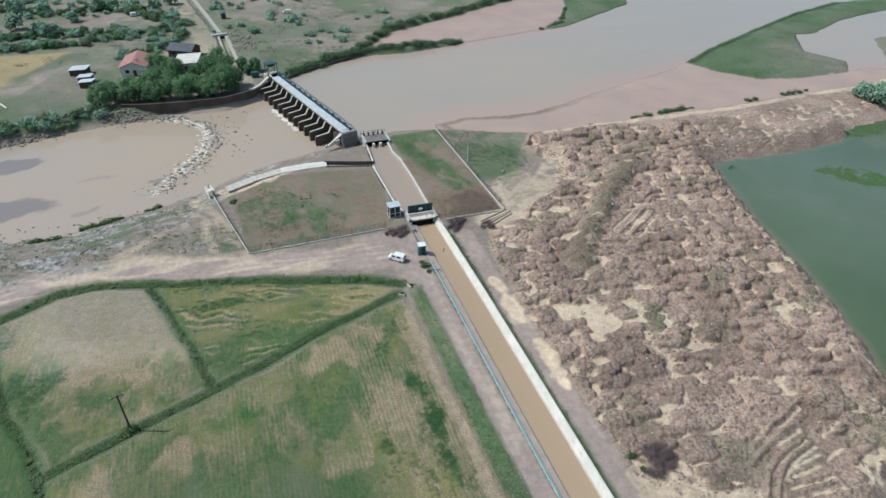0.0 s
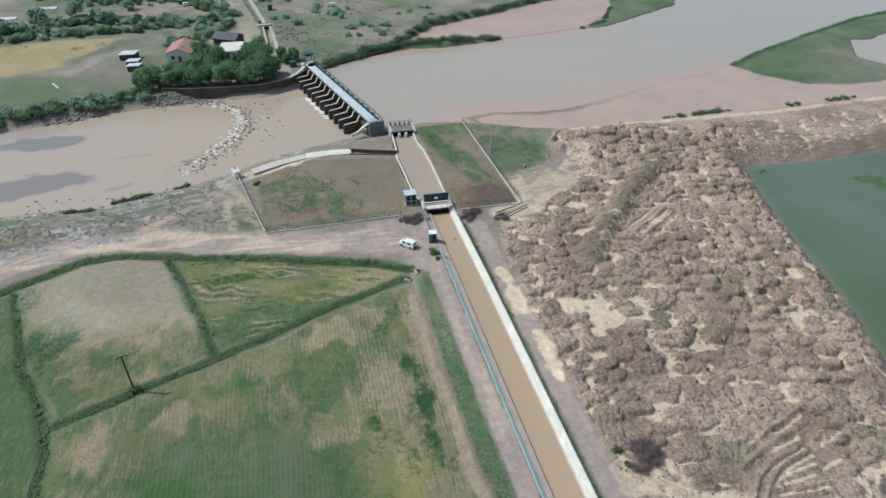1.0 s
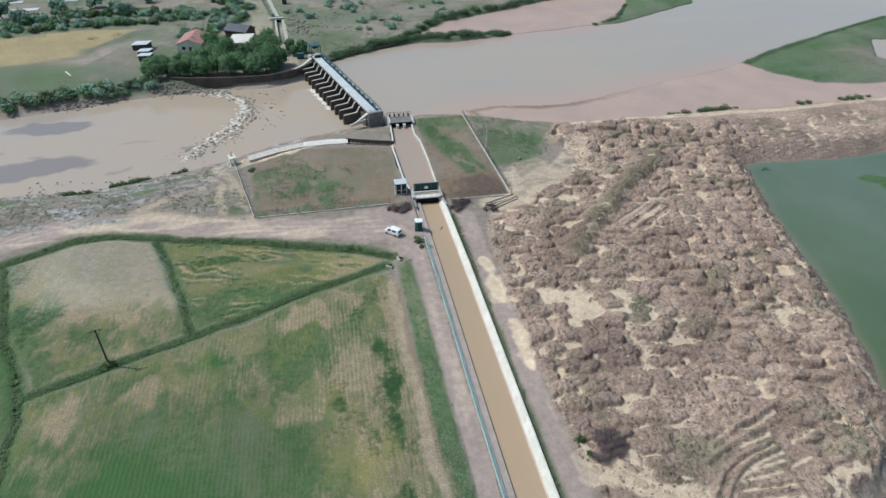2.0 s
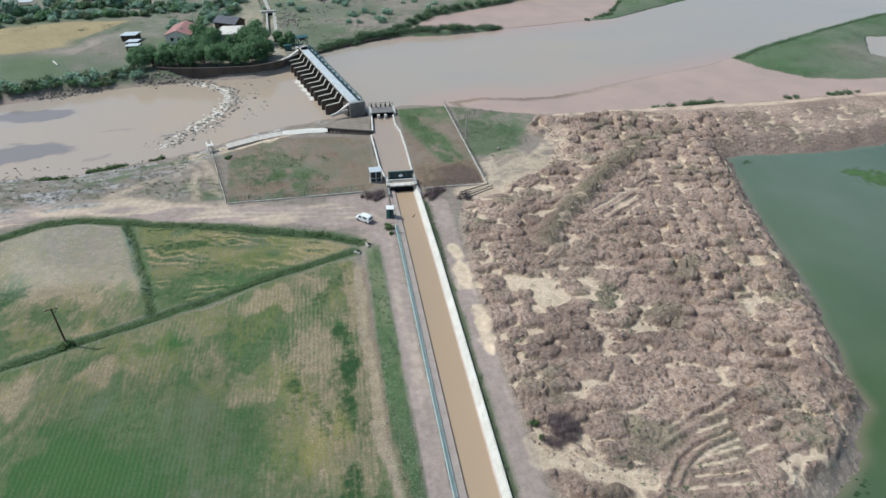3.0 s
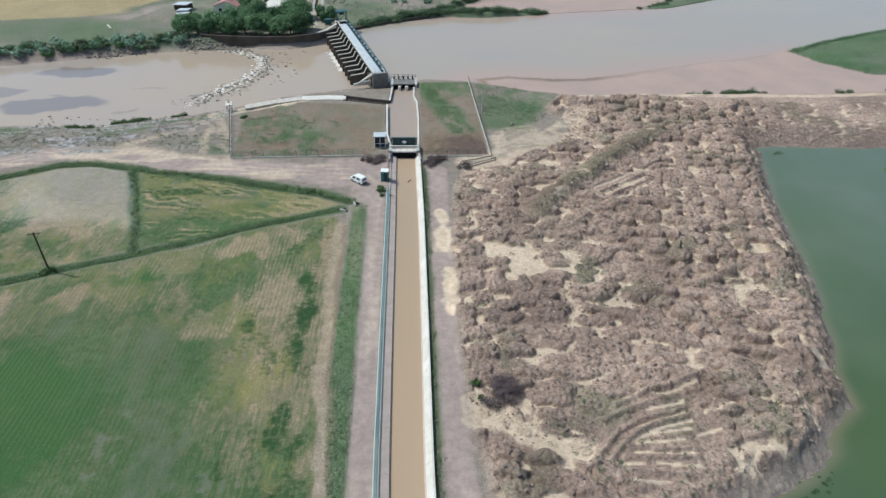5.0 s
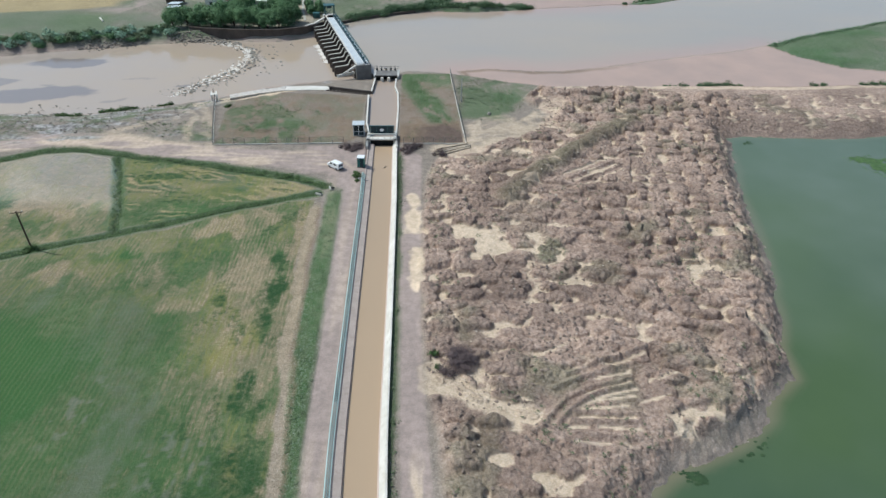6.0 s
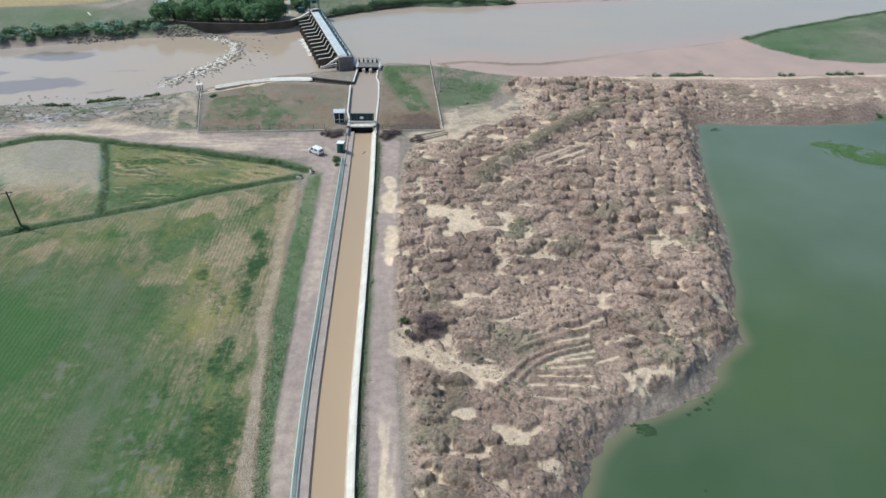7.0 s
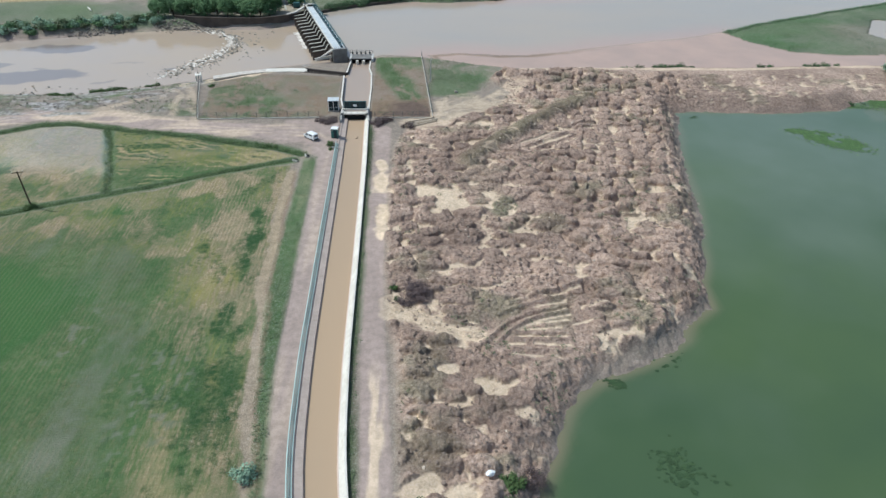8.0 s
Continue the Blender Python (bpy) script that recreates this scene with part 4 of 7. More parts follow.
    haze = np.maximum(haze, 0.2 * lawn * step(0.45, 0.65, streaky))
    grass = np.maximum(grass, bank * (0.85 + 0.15 * n2))
    grass = np.maximum(grass, 0.9 * verge * (1 - gravel))
    grass = np.maximum(grass, 0.5 * step(1.2, 0.5, np.abs(X - right - 0.5)) * step(0.4, 0.6, fine_blot) * (Y < 12) * (Y > -120))
    grass = np.maximum(grass, spoil * (0.4 - 0.25 * step(9, 4, np.hypot(X - 23, Y + 17))) * step(0.54, 0.7, blot * 0.5 + fbm(X, Y, 4, 3, 81) * 0.5) * (1 - silt))
    grass = np.maximum(grass, 0.6 * step(1.2, 0.6, np.hypot((wob_x - 27) / 3.0, (wob_y + 27) / 4)))
    grass = np.maximum(grass, 0.65 * ridge * spoil)
    meadow = (Y < 46) * (Y > 17) * (X < -42) * (river_d < -0.5)
    grass = np.maximum(grass, meadow * 0.7 * step(0.46, 0.62, fbm(X * 0.7, Y * 1.3, 8, 4, 183)))
    haze = np.maximum(haze, meadow * 0.35 * step(0.45, 0.6, fbm(X, Y, 5, 4, 185)))
    grass = np.maximum(grass, np.where(isle > 0, 0.95, 0))
    beyond = (Y > 96) & (pool_d < 0)
    grass = np.maximum(grass, 0.75 * beyond * step(0.4, 0.62, fbm(X, Y, 22, 4, 83) * 0.7 + 0.3 * n2))
    grass = np.maximum(grass, step(-3.5, -1, pool_d) * (Y > 110) * (pool_d < 0))
    grass = np.maximum(grass, 0.9 * (X < -78) * step(86, 100, Y) * step(128, 112, Y + 0.2 * (X + 90)) * step(0.3, 0.5, blot))
    wheat = step(-1, 2, depth(wob_x, wob_y, WHEAT_FIELD))
    dark = plot_e * (0.45 + 0.4 * step(0.4, 0.65, n2) + 1.0 * step(11, 5, np.hypot((wob_x - 9) * 0.8, wob_y - 20))) + plot_w * (0.5 + 0.4 * step(0.4, 0.65, n2)) + 0.5 * ridge * spoil
    mud = np.clip(np.where(pool_d > 0, step(-0.5, 0.6, shallow), 0) + 0.15 * step(-1.6, -0.3, lake_d) * (lake_d < 0) + 0.6 * step(-2.5, -0.5, river_d) * (river_d < 0), 0, 1) * (isle < 0)
    belt = np.minimum.reduce([off_line(wob_x, wob_y, line) for line in BELTS])
    grass = np.maximum(grass, 0.8 * step(6, 2, belt + 4 * (n1 - 0.5)) * beyond)
    haze = np.maximum(haze, beyond * (0.25 + 0.35 * step(0.4, 0.6, fbm(X, Y, 16, 4, 175))) * (1 - wheat) + np.where(isle > 0, 0.3 + 0.3 * step(0.42, 0.62, fbm(X, Y, 12, 4, 177)), 0))
    fresh = np.maximum(fresh, np.where(isle > 0, 0.35 + 0.5 * step(0.4, 0.6, fbm(X, Y, 14, 4, 197)), 0) * (1 - step(150, 175, X) * step(112, 100, Y)))
    fresh = np.maximum(fresh, 0.4 * beyond * step(5, 1, belt + 4 * (n1 - 0.5)))
    deep = np.maximum(deep, np.where(isle > 0, 0.3 * step(0.5, 0.7, fbm(X, Y, 9, 4, 179)), 0))
    rim_d = depth(wob_x, wob_y, MUD_A)
    wet = np.where(pool_d > 0, step(-0.3, 0.5, rim_d + 1.5 * (n2 - 0.5)) * step(3.2, 1.4, rim_d + 2 * (n1 - 0.5)) * step(80, 50, X), 0) * (Y > 62)
    mud = mud * (1 - 0.75 * wet)
    dark = np.maximum(dark, 0.9 * wet)
    dark = np.maximum(dark, 0.6 * step(0.5, 0.15, np.abs(fields["big"] + 1.7 + 0.5 * (n2 - 0.5))) * (X > -20) * (Y < -12))
    wheat = np.maximum(wheat, margin)
    grass = grass * (1 - wheat)
    dull = np.where(isle > 0, step(150, 175, X) * step(112, 100, Y), 0)
    grass = grass * (1 - 0.7 * dull)
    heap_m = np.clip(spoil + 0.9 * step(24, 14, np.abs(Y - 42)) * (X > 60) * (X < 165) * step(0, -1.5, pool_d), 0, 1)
    # dark strip outside the right wall: weeds and the wall's shade, both as colour
    ditch_and_rim_shade = np.maximum(ditch_and_rim_shade, 0.75 * step(0.65, 0.35, np.abs(X - right - 0.35)) * (Y < 12) * step(0.2, 0.5, fine_blot + 0.2))
    dark = dark * (1 - 0.85 * grass * np.maximum(plot_w, plot_e))
    drill = f_big * step(0.1, 0.45, dry_big) * step(0.45, 0.6, fbm(X, Y * 0.7, 8, 4, 245)) * (1 - 0.8 * spots(HAZE)) * (0.35 + 0.65 * step(-60, -40, Y + 10 * (blot - 0.5)))
    drill = np.maximum(drill, 0.4 * f_big * step(0.42, 0.62, fbm(X, Y * 0.6, 10, 4, 247)))
    wheat = np.maximum(wheat, 0.95 * f_tri * lines * (1 - lush))
    loam = 0.85 * plot_e * step(1.25, 0.6, np.hypot((wob_x - 10.5) / 6.5, (wob_y - 21) / 6.5) + 0.7 * (fine_blot - 0.5))
    loam = np.maximum(loam, 0.34 * spoil * (1 - np.clip(sand * 1.5, 0, 1)) * (1 - 0.6 * step(18, 32, X + 8 * (blot - 0.5))) * step(0.36, 0.6, fbm(X, Y, 6, 4, 257)))
    loam = np.maximum(loam, 0.4 * step(8, 3, lake_bank + 2 * (n2 - 0.5)) * (lake_d < 0.5))
    covers = np.zeros((5, *X.shape, 4))
    sheen = 0.86 * f_left * (0.55 + 0.45 * step(-80, -72, X)) * step(-17, 1, Y + 0.25 * (X + 70) + 9 * (fbm(X, Y, 7, 4, 241) - 0.5)) * step(0.25, 0.5, fbm(X * 1.2, Y * 0.8, 4, 4, 243) + 0.15)
    flecks = step(0.58, 0.7, fbm(X * 1.4, Y * 0.8, 1.1, 3, 271)) * (step(7, 3, np.hypot((X + 25) / 1.2, (Y + 72) / 2.0)) + step(6, 2, np.hypot((X + 39) / 1.0, (Y + 60) / 1.6)))
    haze = np.maximum(haze, 0.75 * f_big * flecks)
    for k, (r, g, b, a) in enumerate(((gravel, grass, heap_m, sand), (crop, straw, mud, ditch_and_rim_shade * 0.95), (wheat, pebble, dark, drill), (fresh, haze, gold, deep), (sheen, loam, 0 * X, 1))):
        covers[k] = np.clip(np.stack([r, g, b, a + 0 * X], -1), 0, 1)

    # one sheet, parted along the covers
    zone = np.zeros(X.shape, int)
    zone[spoil > 0.5] = 1
    zone[gravel > 0.5] = 2
    for k, key in enumerate(("big", "tri", "left", "west")):
        zone[fields[key] > 0] = 3 + k
    zone[(isle > 0) & (pool_d > 0)] = 7
    idx = np.arange(X.size).reshape(X.shape)
    corners = lambda a: np.stack([a[:-1, :-1], a[:-1, 1:], a[1:, 1:], a[1:, :-1]], -1)
    quads, face_zone = corners(idx), zone[:-1, :-1].copy()
    # the beds far under water need no fine mesh: blocks of eight by eight become one face
    b = 8
    nj, ni = (quads.shape[0] // b) * b, (quads.shape[1] // b) * b
    deep_down = np.maximum.reduce([river_d - 5, pool_d - 5, lake_d - 5])[:nj, :ni].reshape(nj // b, b, ni // b, b).min((1, 3)) > 0
    deep_down &= (isle[:nj, :ni].reshape(nj // b, b, ni // b, b).max((1, 3)) < -3) & (shallow[:nj, :ni].reshape(nj // b, b, ni // b, b).max((1, 3)) < -5)
    deep_down &= face_zone[:nj, :ni].reshape(nj // b, b, ni // b, b).max((1, 3)) == 0
    jj, ii = np.nonzero(deep_down)
    blocks = np.stack([idx[jj * b, ii * b], idx[jj * b, ii * b + b], idx[jj * b + b, ii * b + b], idx[jj * b + b, ii * b]], -1)
    face_zone[:nj, :ni][np.repeat(np.repeat(deep_down, b, 0), b, 1)] = -1
    quads, face_zone = quads.reshape(-1, 4), face_zone.ravel()
    quads, face_zone = np.concatenate([quads, blocks]), np.concatenate([face_zone, np.zeros(len(blocks), int)])
    points = np.stack([X, Y, Z], -1).reshape(-1, 3)
    covers = covers.reshape(5, -1, 4)

    # the heaps: every face split in four, with crumbled earth that dies away at the plot's edge
    near_heaps = (face_zone == 1) & (points[quads[:, 0], 0] < 90)
    mine = quads[near_heaps]
    pairs = np.stack([mine, np.roll(mine, -1, 1)], -1)
    keys, first, back = np.unique((pairs.min(-1) * len(points) + pairs.max(-1)).ravel(), return_index=True, return_inverse=True)
    ends = pairs.reshape(-1, 2)[first]
    mids = len(points) + back.reshape(-1, 4)
    hubs = len(points) + len(keys) + np.arange(len(mine))
    split = np.stack([np.stack([mine[:, k], mids[:, k], hubs, mids[:, (k + 3) % 4]], -1) for k in range(4)], 1).reshape(-1, 4)
    points = np.concatenate([points, points[ends].mean(1), points[mine].mean(1)])
    covers = np.concatenate([covers, covers[:, ends].mean(2), covers[:, mine].mean(2)], 1)
    px, py = points[:, 0], points[:, 1]
    some = (px > 0) & (px < 92) & (py > -160) & (py < 56) & (covers[0, :, 2] > 0)
    px, py = px[some], py[some]
    crumb = (1 - 2 * np.abs(fbm(px, py, 0.75, 3, 231) - 0.5)) - 0.7 + 0.6 * (vnoise(px / 0.27, py / 0.27, 233) - 0.5)
    held = step(0.3, 1.6, depth(px, py, SPOIL)) * step(0.85, 1.0, covers[0, some, 2]) * step(89, 86, px) * (1 - 0.85 * covers[0, some, 3])
    cleft = np.clip(1 - 2 * np.abs(fbm(px, py, 1.7, 3, 235) - 0.5), 0, 1) ** 9
    points[some, 2] += held * (0.15 * crumb - 0.22 * cleft)
    quads = np.concatenate([quads[~near_heaps], split])
    face_zone = np.concatenate([face_zone[~near_heaps], np.ones(len(split), int)])
    names = (("ground", "bare stony soil with patches of dry grass", "ground"), ("spoil_ground", "brown hummocky heaps of dumped earth with pale silt hollows", "earth heaps"), ("dirt_road", "grey-pink gravel road with worn wheel tracks", "road"),
             ("field_1", "large green crop field with straw-coloured patches and drill rows", "field"), ("field_2", "triangular green and straw striped field between hedges", "field"),
             ("field_3", "pale field with thin crop beside a hedge", "field"), ("field_4", "green crop field past a hedge", "field"), ("island", "low green reed island in the reservoir", "island"))
    for k, (name, label, category) in enumerate(names):
        mine = quads[face_zone == k]
        used, back = np.unique(mine.ravel(), return_inverse=True)
        me = bpy.data.meshes.new(name)
        me.vertices.add(len(used))
        me.vertices.foreach_set("co", points[used].ravel())
        me.loops.add(mine.size)
        me.loops.foreach_set("vertex_index", back.astype(np.int32).ravel())
        me.polygons.add(len(mine))
        me.polygons.foreach_set("loop_start", np.arange(0, mine.size, 4, dtype=np.int32))
        me.polygons.foreach_set("use_smooth", np.ones(len(mine), bool))
        me.update(calc_edges=True)
        for c, cover in zip("abcde", covers):
            at = me.attributes.new("cover_" + c, "FLOAT_COLOR", "POINT")
            at.data.foreach_set("color", cover[used].ravel().astype(np.float32))
        me.materials.append(EARTH)
        tagged(new(name, me), label, category, kind="structure")
    return xs, ys, Z


GX, GY, GZ = lay_ground()


def ground_z(x, y):
    """The ground's height at a place."""
    i = min(max(int(np.searchsorted(GX, x)) - 1, 0), len(GX) - 2)
    j = min(max(int(np.searchsorted(GY, y)) - 1, 0), len(GY) - 2)
    u, v = (x - GX[i]) / (GX[i + 1] - GX[i]), (y - GY[j]) / (GY[j + 1] - GY[j])
    return float((GZ[j, i] * (1 - u) + GZ[j, i + 1] * u) * (1 - v) + (GZ[j + 1, i] * (1 - u) + GZ[j + 1, i + 1] * u) * v)


# ---------------------------------------------------------------- water
def sheet(name, xs, ys, z, material, label, category, shoals=(), shear=None, silted=None, flats=()):
    X, Y = np.meshgrid(xs, ys)
    if shear:
        X = X + np.interp(Y, *shear)
    idx = np.arange(X.size).reshape(X.shape)
    quads = np.stack([idx[:-1, :-1], idx[:-1, 1:], idx[1:, 1:], idx[1:, :-1]], -1).reshape(-1, 4)
    me = mesh_of(name, np.stack([X, Y, 0 * X + z], -1).reshape(-1, 3).tolist(), quads.tolist(), material, True)
    wx, wy = X + 4 * (fbm(X, Y, 9, 3, 91) - 0.5), Y + 4 * (fbm(X, Y, 9, 3, 93) - 0.5)
    s = np.zeros(X.shape)
    ux, uy = wx + 3.0 * (fbm(X, Y, 3, 3, 95) - 0.5), wy + 2.2 * (fbm(X, Y * 1.6, 3, 3, 97) - 0.5)
    for cx, cy, rx, ry, turn, amount in shoals:
        c, d = math.cos(radians(turn)), math.sin(radians(turn))
        s = np.maximum(s, amount * step(1.16, 0.9, np.hypot(((ux - cx) * c + (uy - cy) * d) / rx, (-(ux - cx) * d + (uy - cy) * c) / ry) + 0.7 * (fbm(X * 0.5, Y, 5, 4, 96) - 0.5)))
    for poly in flats:
        s = np.maximum(s, 0.9 * step(-16, 0, depth(wx, wy, poly)))
    if silted:
        s = np.maximum(s, 0.8 * step(2.6, 0.2, depth(wx * 0.4 + X * 0.6, wy * 0.4 + Y * 0.6, silted)))
    # share of painted sky reflection, growing towards the far side
    sky_pale = np.clip(0.75 * step(-70, 30, Y + 0.25 * (X - 70) + 30 * (fbm(X, Y, 45, 4, 98) - 0.5)) + 1.0 * (fbm(X, Y, 18, 4, 99) - 0.5), 0, 1)
    at = me.attributes.new("sky_pale", "FLOAT", "POINT")
    at.data.foreach_set("value", sky_pale.ravel().astype(np.float32))
    at = me.attributes.new("shoal", "FLOAT", "POINT")
    at.data.foreach_set("value", s.ravel().astype(np.float32))
    return tagged(new(name, me), label, category, kind="structure")


sheet("river", np.concatenate([np.arange(-400, -130, 8), np.arange(-130, -5, 0.6)]), np.arange(0, 118, 0.6), -2.5, RIVER_WATER, "shallow brown silty river below the weir", "river", ((-96, 52, 11.5, 5.5, 8, 1.0), (-101, 76, 9.5, 4.2, 5, 1.0), (-118, 60, 9, 4, 5, 0.8), (-61, 58, 2.5, 0.9, 10, 0.8), (-77, 47, 3, 0.7, 25, 0.5), (-75, 64, 4, 0.6, 10, 0.4)))
sheet("reservoir", np.concatenate([np.arange(0, 330, 2.5), np.geomspace(330, 940, 20)]), np.concatenate([np.arange(50, 260, 2.5), np.geomspace(260, 620, 20)]), -1.5, RESERVOIR_WATER, "wide calm grey-brown river held above the weir", "water", shear=((50, 64, 116, 620), (-8, -8, -26, -30)), flats=(MUD_A, MUD_B))
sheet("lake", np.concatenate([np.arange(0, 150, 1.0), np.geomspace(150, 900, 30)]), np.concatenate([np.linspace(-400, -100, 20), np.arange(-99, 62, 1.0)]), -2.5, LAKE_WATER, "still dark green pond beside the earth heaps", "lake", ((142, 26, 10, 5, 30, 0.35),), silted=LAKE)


# ---------------------------------------------------------------- canal
def rim(xs, y0, y1, gap=2.0):
    ys = np.linspace(y0, y1, round((y1 - y0) / gap) + 1)
    return [(float(x), float(y)) for x, y in zip(canal_edge(ys, xs), ys)]


SILTY = surface("silty_concrete", lin(202, 180, 166), lin(188, 168, 154), 0.8, 6, 0.4, 0.2, dirt=lin(158, 136, 120))


RUBBLE = surface("rubble_lining", lin(206, 198, 188), lin(178, 168, 156), 0.9, 4, 1.2, 0.6, dirt=lin(134, 122, 106))


LEDGE = surface("dusty_ledge", lin(176, 160, 150), lin(162, 148, 138), 0.9, 6, 0.6, 0.25, dirt=lin(140, 126, 114))


def build_canal():
    canal = thing("canal", "long concrete-lined irrigation canal full of brown water", "canal", kind="structure")
    left, right = rim(CANAL_L, -170, 16.2), rim(CANAL_R, -170, 16.2)
    part("left_lining", swept(left, [(-0.15, -0.6), (-0.15, 0.1), (0.15, 0.1), (0.2, -0.1), (1.25, -0.22), (1.4, -0.7), (1.8, -1.5), (1.3, -1.8)]), LEDGE, canal, "concrete side slope with a silt-covered bench")
    part("right_lining", swept(right, [(0.06, -0.9), (0.06, 0.6), (-0.18, 0.6), (-1.6, -1.3), (-1.6, -1.8), (-1.2, -1.8)]), PALE_CONCRETE, canal, "bright whitish concrete side slope")
    part("tide_band", swept(right, [(-1.6, -1.28), (-0.94, -0.4), (-0.96, -0.38), (-1.62, -1.26)]), SILTY, canal, "silt-stained lower strip of the slope")
    bm = bmesh.new()
    for k in range(len(left) - 1):
        (ax, ay), (bx, by), (cx, cy), (dx, dy) = left[k], left[k + 1], right[k + 1], right[k]
        bm.faces.new([bm.verts.new(v) for v in ((ax + 1.1, ay, -0.6), (dx - 0.95, dy, -0.6), (cx - 0.95, cy, -0.6), (bx + 1.1, by, -0.6))])
    bmesh.ops.remove_doubles(bm, verts=bm.verts, dist=0.01)
    part("water", bm, CANAL_WATER, canal, "smooth tan-brown silty water")
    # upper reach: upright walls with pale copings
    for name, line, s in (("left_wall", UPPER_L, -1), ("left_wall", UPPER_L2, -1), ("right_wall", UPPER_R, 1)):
        # left walls in the dark concrete, right wall in the plain one
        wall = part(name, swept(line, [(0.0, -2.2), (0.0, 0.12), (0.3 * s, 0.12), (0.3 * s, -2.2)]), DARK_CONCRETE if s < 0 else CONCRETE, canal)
        part("coping", swept(line, [(-0.04 * s, 0.12), (-0.04 * s, 0.26), (0.36 * s, 0.26), (0.36 * s, 0.12)]), PALE_CONCRETE, wall, "pale concrete coping")
    part("upper_water", prism([(-6.8, 19.2), (-0.5, 19.2), (-0.4, 36), (-0.7, 47), (-1.4, 51), (-1.4, 57.6), (-7.4, 57.6), (-8.0, 47.7), (-8.6, 45.4), (-7.9, 27)], -1.2, -0.55), UPPER_WATER, canal, "calm brown water above the canal gate")
    for name, line in (("channel_wall", [(-8.0, 47.75), (-14, 49.5), (-20, 51.4)]), ("channel_wall", [(-8.4, 45.4), (-14, 46.9), (-20, 48.5)])):
        part(name, swept(line, [(-0.15, -1.9), (-0.15, 0.2), (0.15, 0.2), (0.15, -1.9)]), DARK_CONCRETE, canal, "weathered wall of the side channel")
    part("channel_bed", prism([(-8.0, 45.6), (-8.0, 47.7), (-14, 49.4), (-20, 51.2), (-20, 48.7), (-14, 47)], -1.3, -0.9), CONCRETE, canal)
    apron = dense([(-19.5, 50.1), (-25, 50.3), (-31, 49.7)], 1.0)
    part("apron", swept(apron, [(-1.4, -1.0), (-1.5, 0.1), (1.5, 0.05), (1.4, -1.0)]), PALE_CONCRETE, canal, "white concrete apron of the side channel")
    chute = dense([(-30.8, 49.75), (-37, 47.6), (-44.5, 43.9)], 0.8)
    edge = [(x + 0.25 * noise.noise((x, y, 0)), y + 0.35 * noise.noise((x, y, 5))) for x, y in chute]
    part("chute", swept(edge, [(-1.1, -0.5), (-1.25, 0.1), (0.0, 0.02), (1.35, 0.08), (1.2, -0.5)]), RUBBLE, canal, "whitish rubble-lined chute below the apron")
    return canal


build_canal()


def build_railing():
    """Slanting lattice panels: a foot rail by the water, a head rail over the road's edge, slats between."""
    rail = thing("railing", "pale teal painted steel lattice railing along the canal bank", "railing")
    foot = [(x + 0.02, y) for x, y in rim(CANAL_L, -128, 1.0)]
    for across, z, wide in ((0.0, 0.12, 0.05), (-0.26, 0.42, 0.03), (-0.52, 0.72, 0.06)):
        part("rail", swept(foot, [(across - wide, z), (across - wide, z + 0.07), (across + wide, z + 0.07), (across + wide, z)]), RAIL_TEAL, rail)
    post = mesh_of("post", *flat(box((0.08, 0.08, 1.0), (-0.5, 0, -0.22), 0, 0.01)), RAIL_TEAL)
    slat = mesh_of("slat", *flat(rod((0, -0.2, 0.17), (-0.5, 0.2, 0.76), 0.055, sides=4)), RAIL_TEAL)
    for x, y in foot:
        share("post", post, rail, pose(x, y, 0))
    for x, y in rim(CANAL_L, -110, 1.0, 0.42):
        share("slat", slat, rail, pose(x + 0.02, y, 0))


def flat(bm):
    """A bmesh's vertices and faces as lists."""
    bm.verts.ensure_lookup_table()
    bmesh.ops.recalc_face_normals(bm, faces=bm.faces)
    bm.verts.index_update()
    out = [v.co[:] for v in bm.verts], [[v.index for v in f.verts] for f in bm.faces]
    bm.free()
    return out


build_railing()


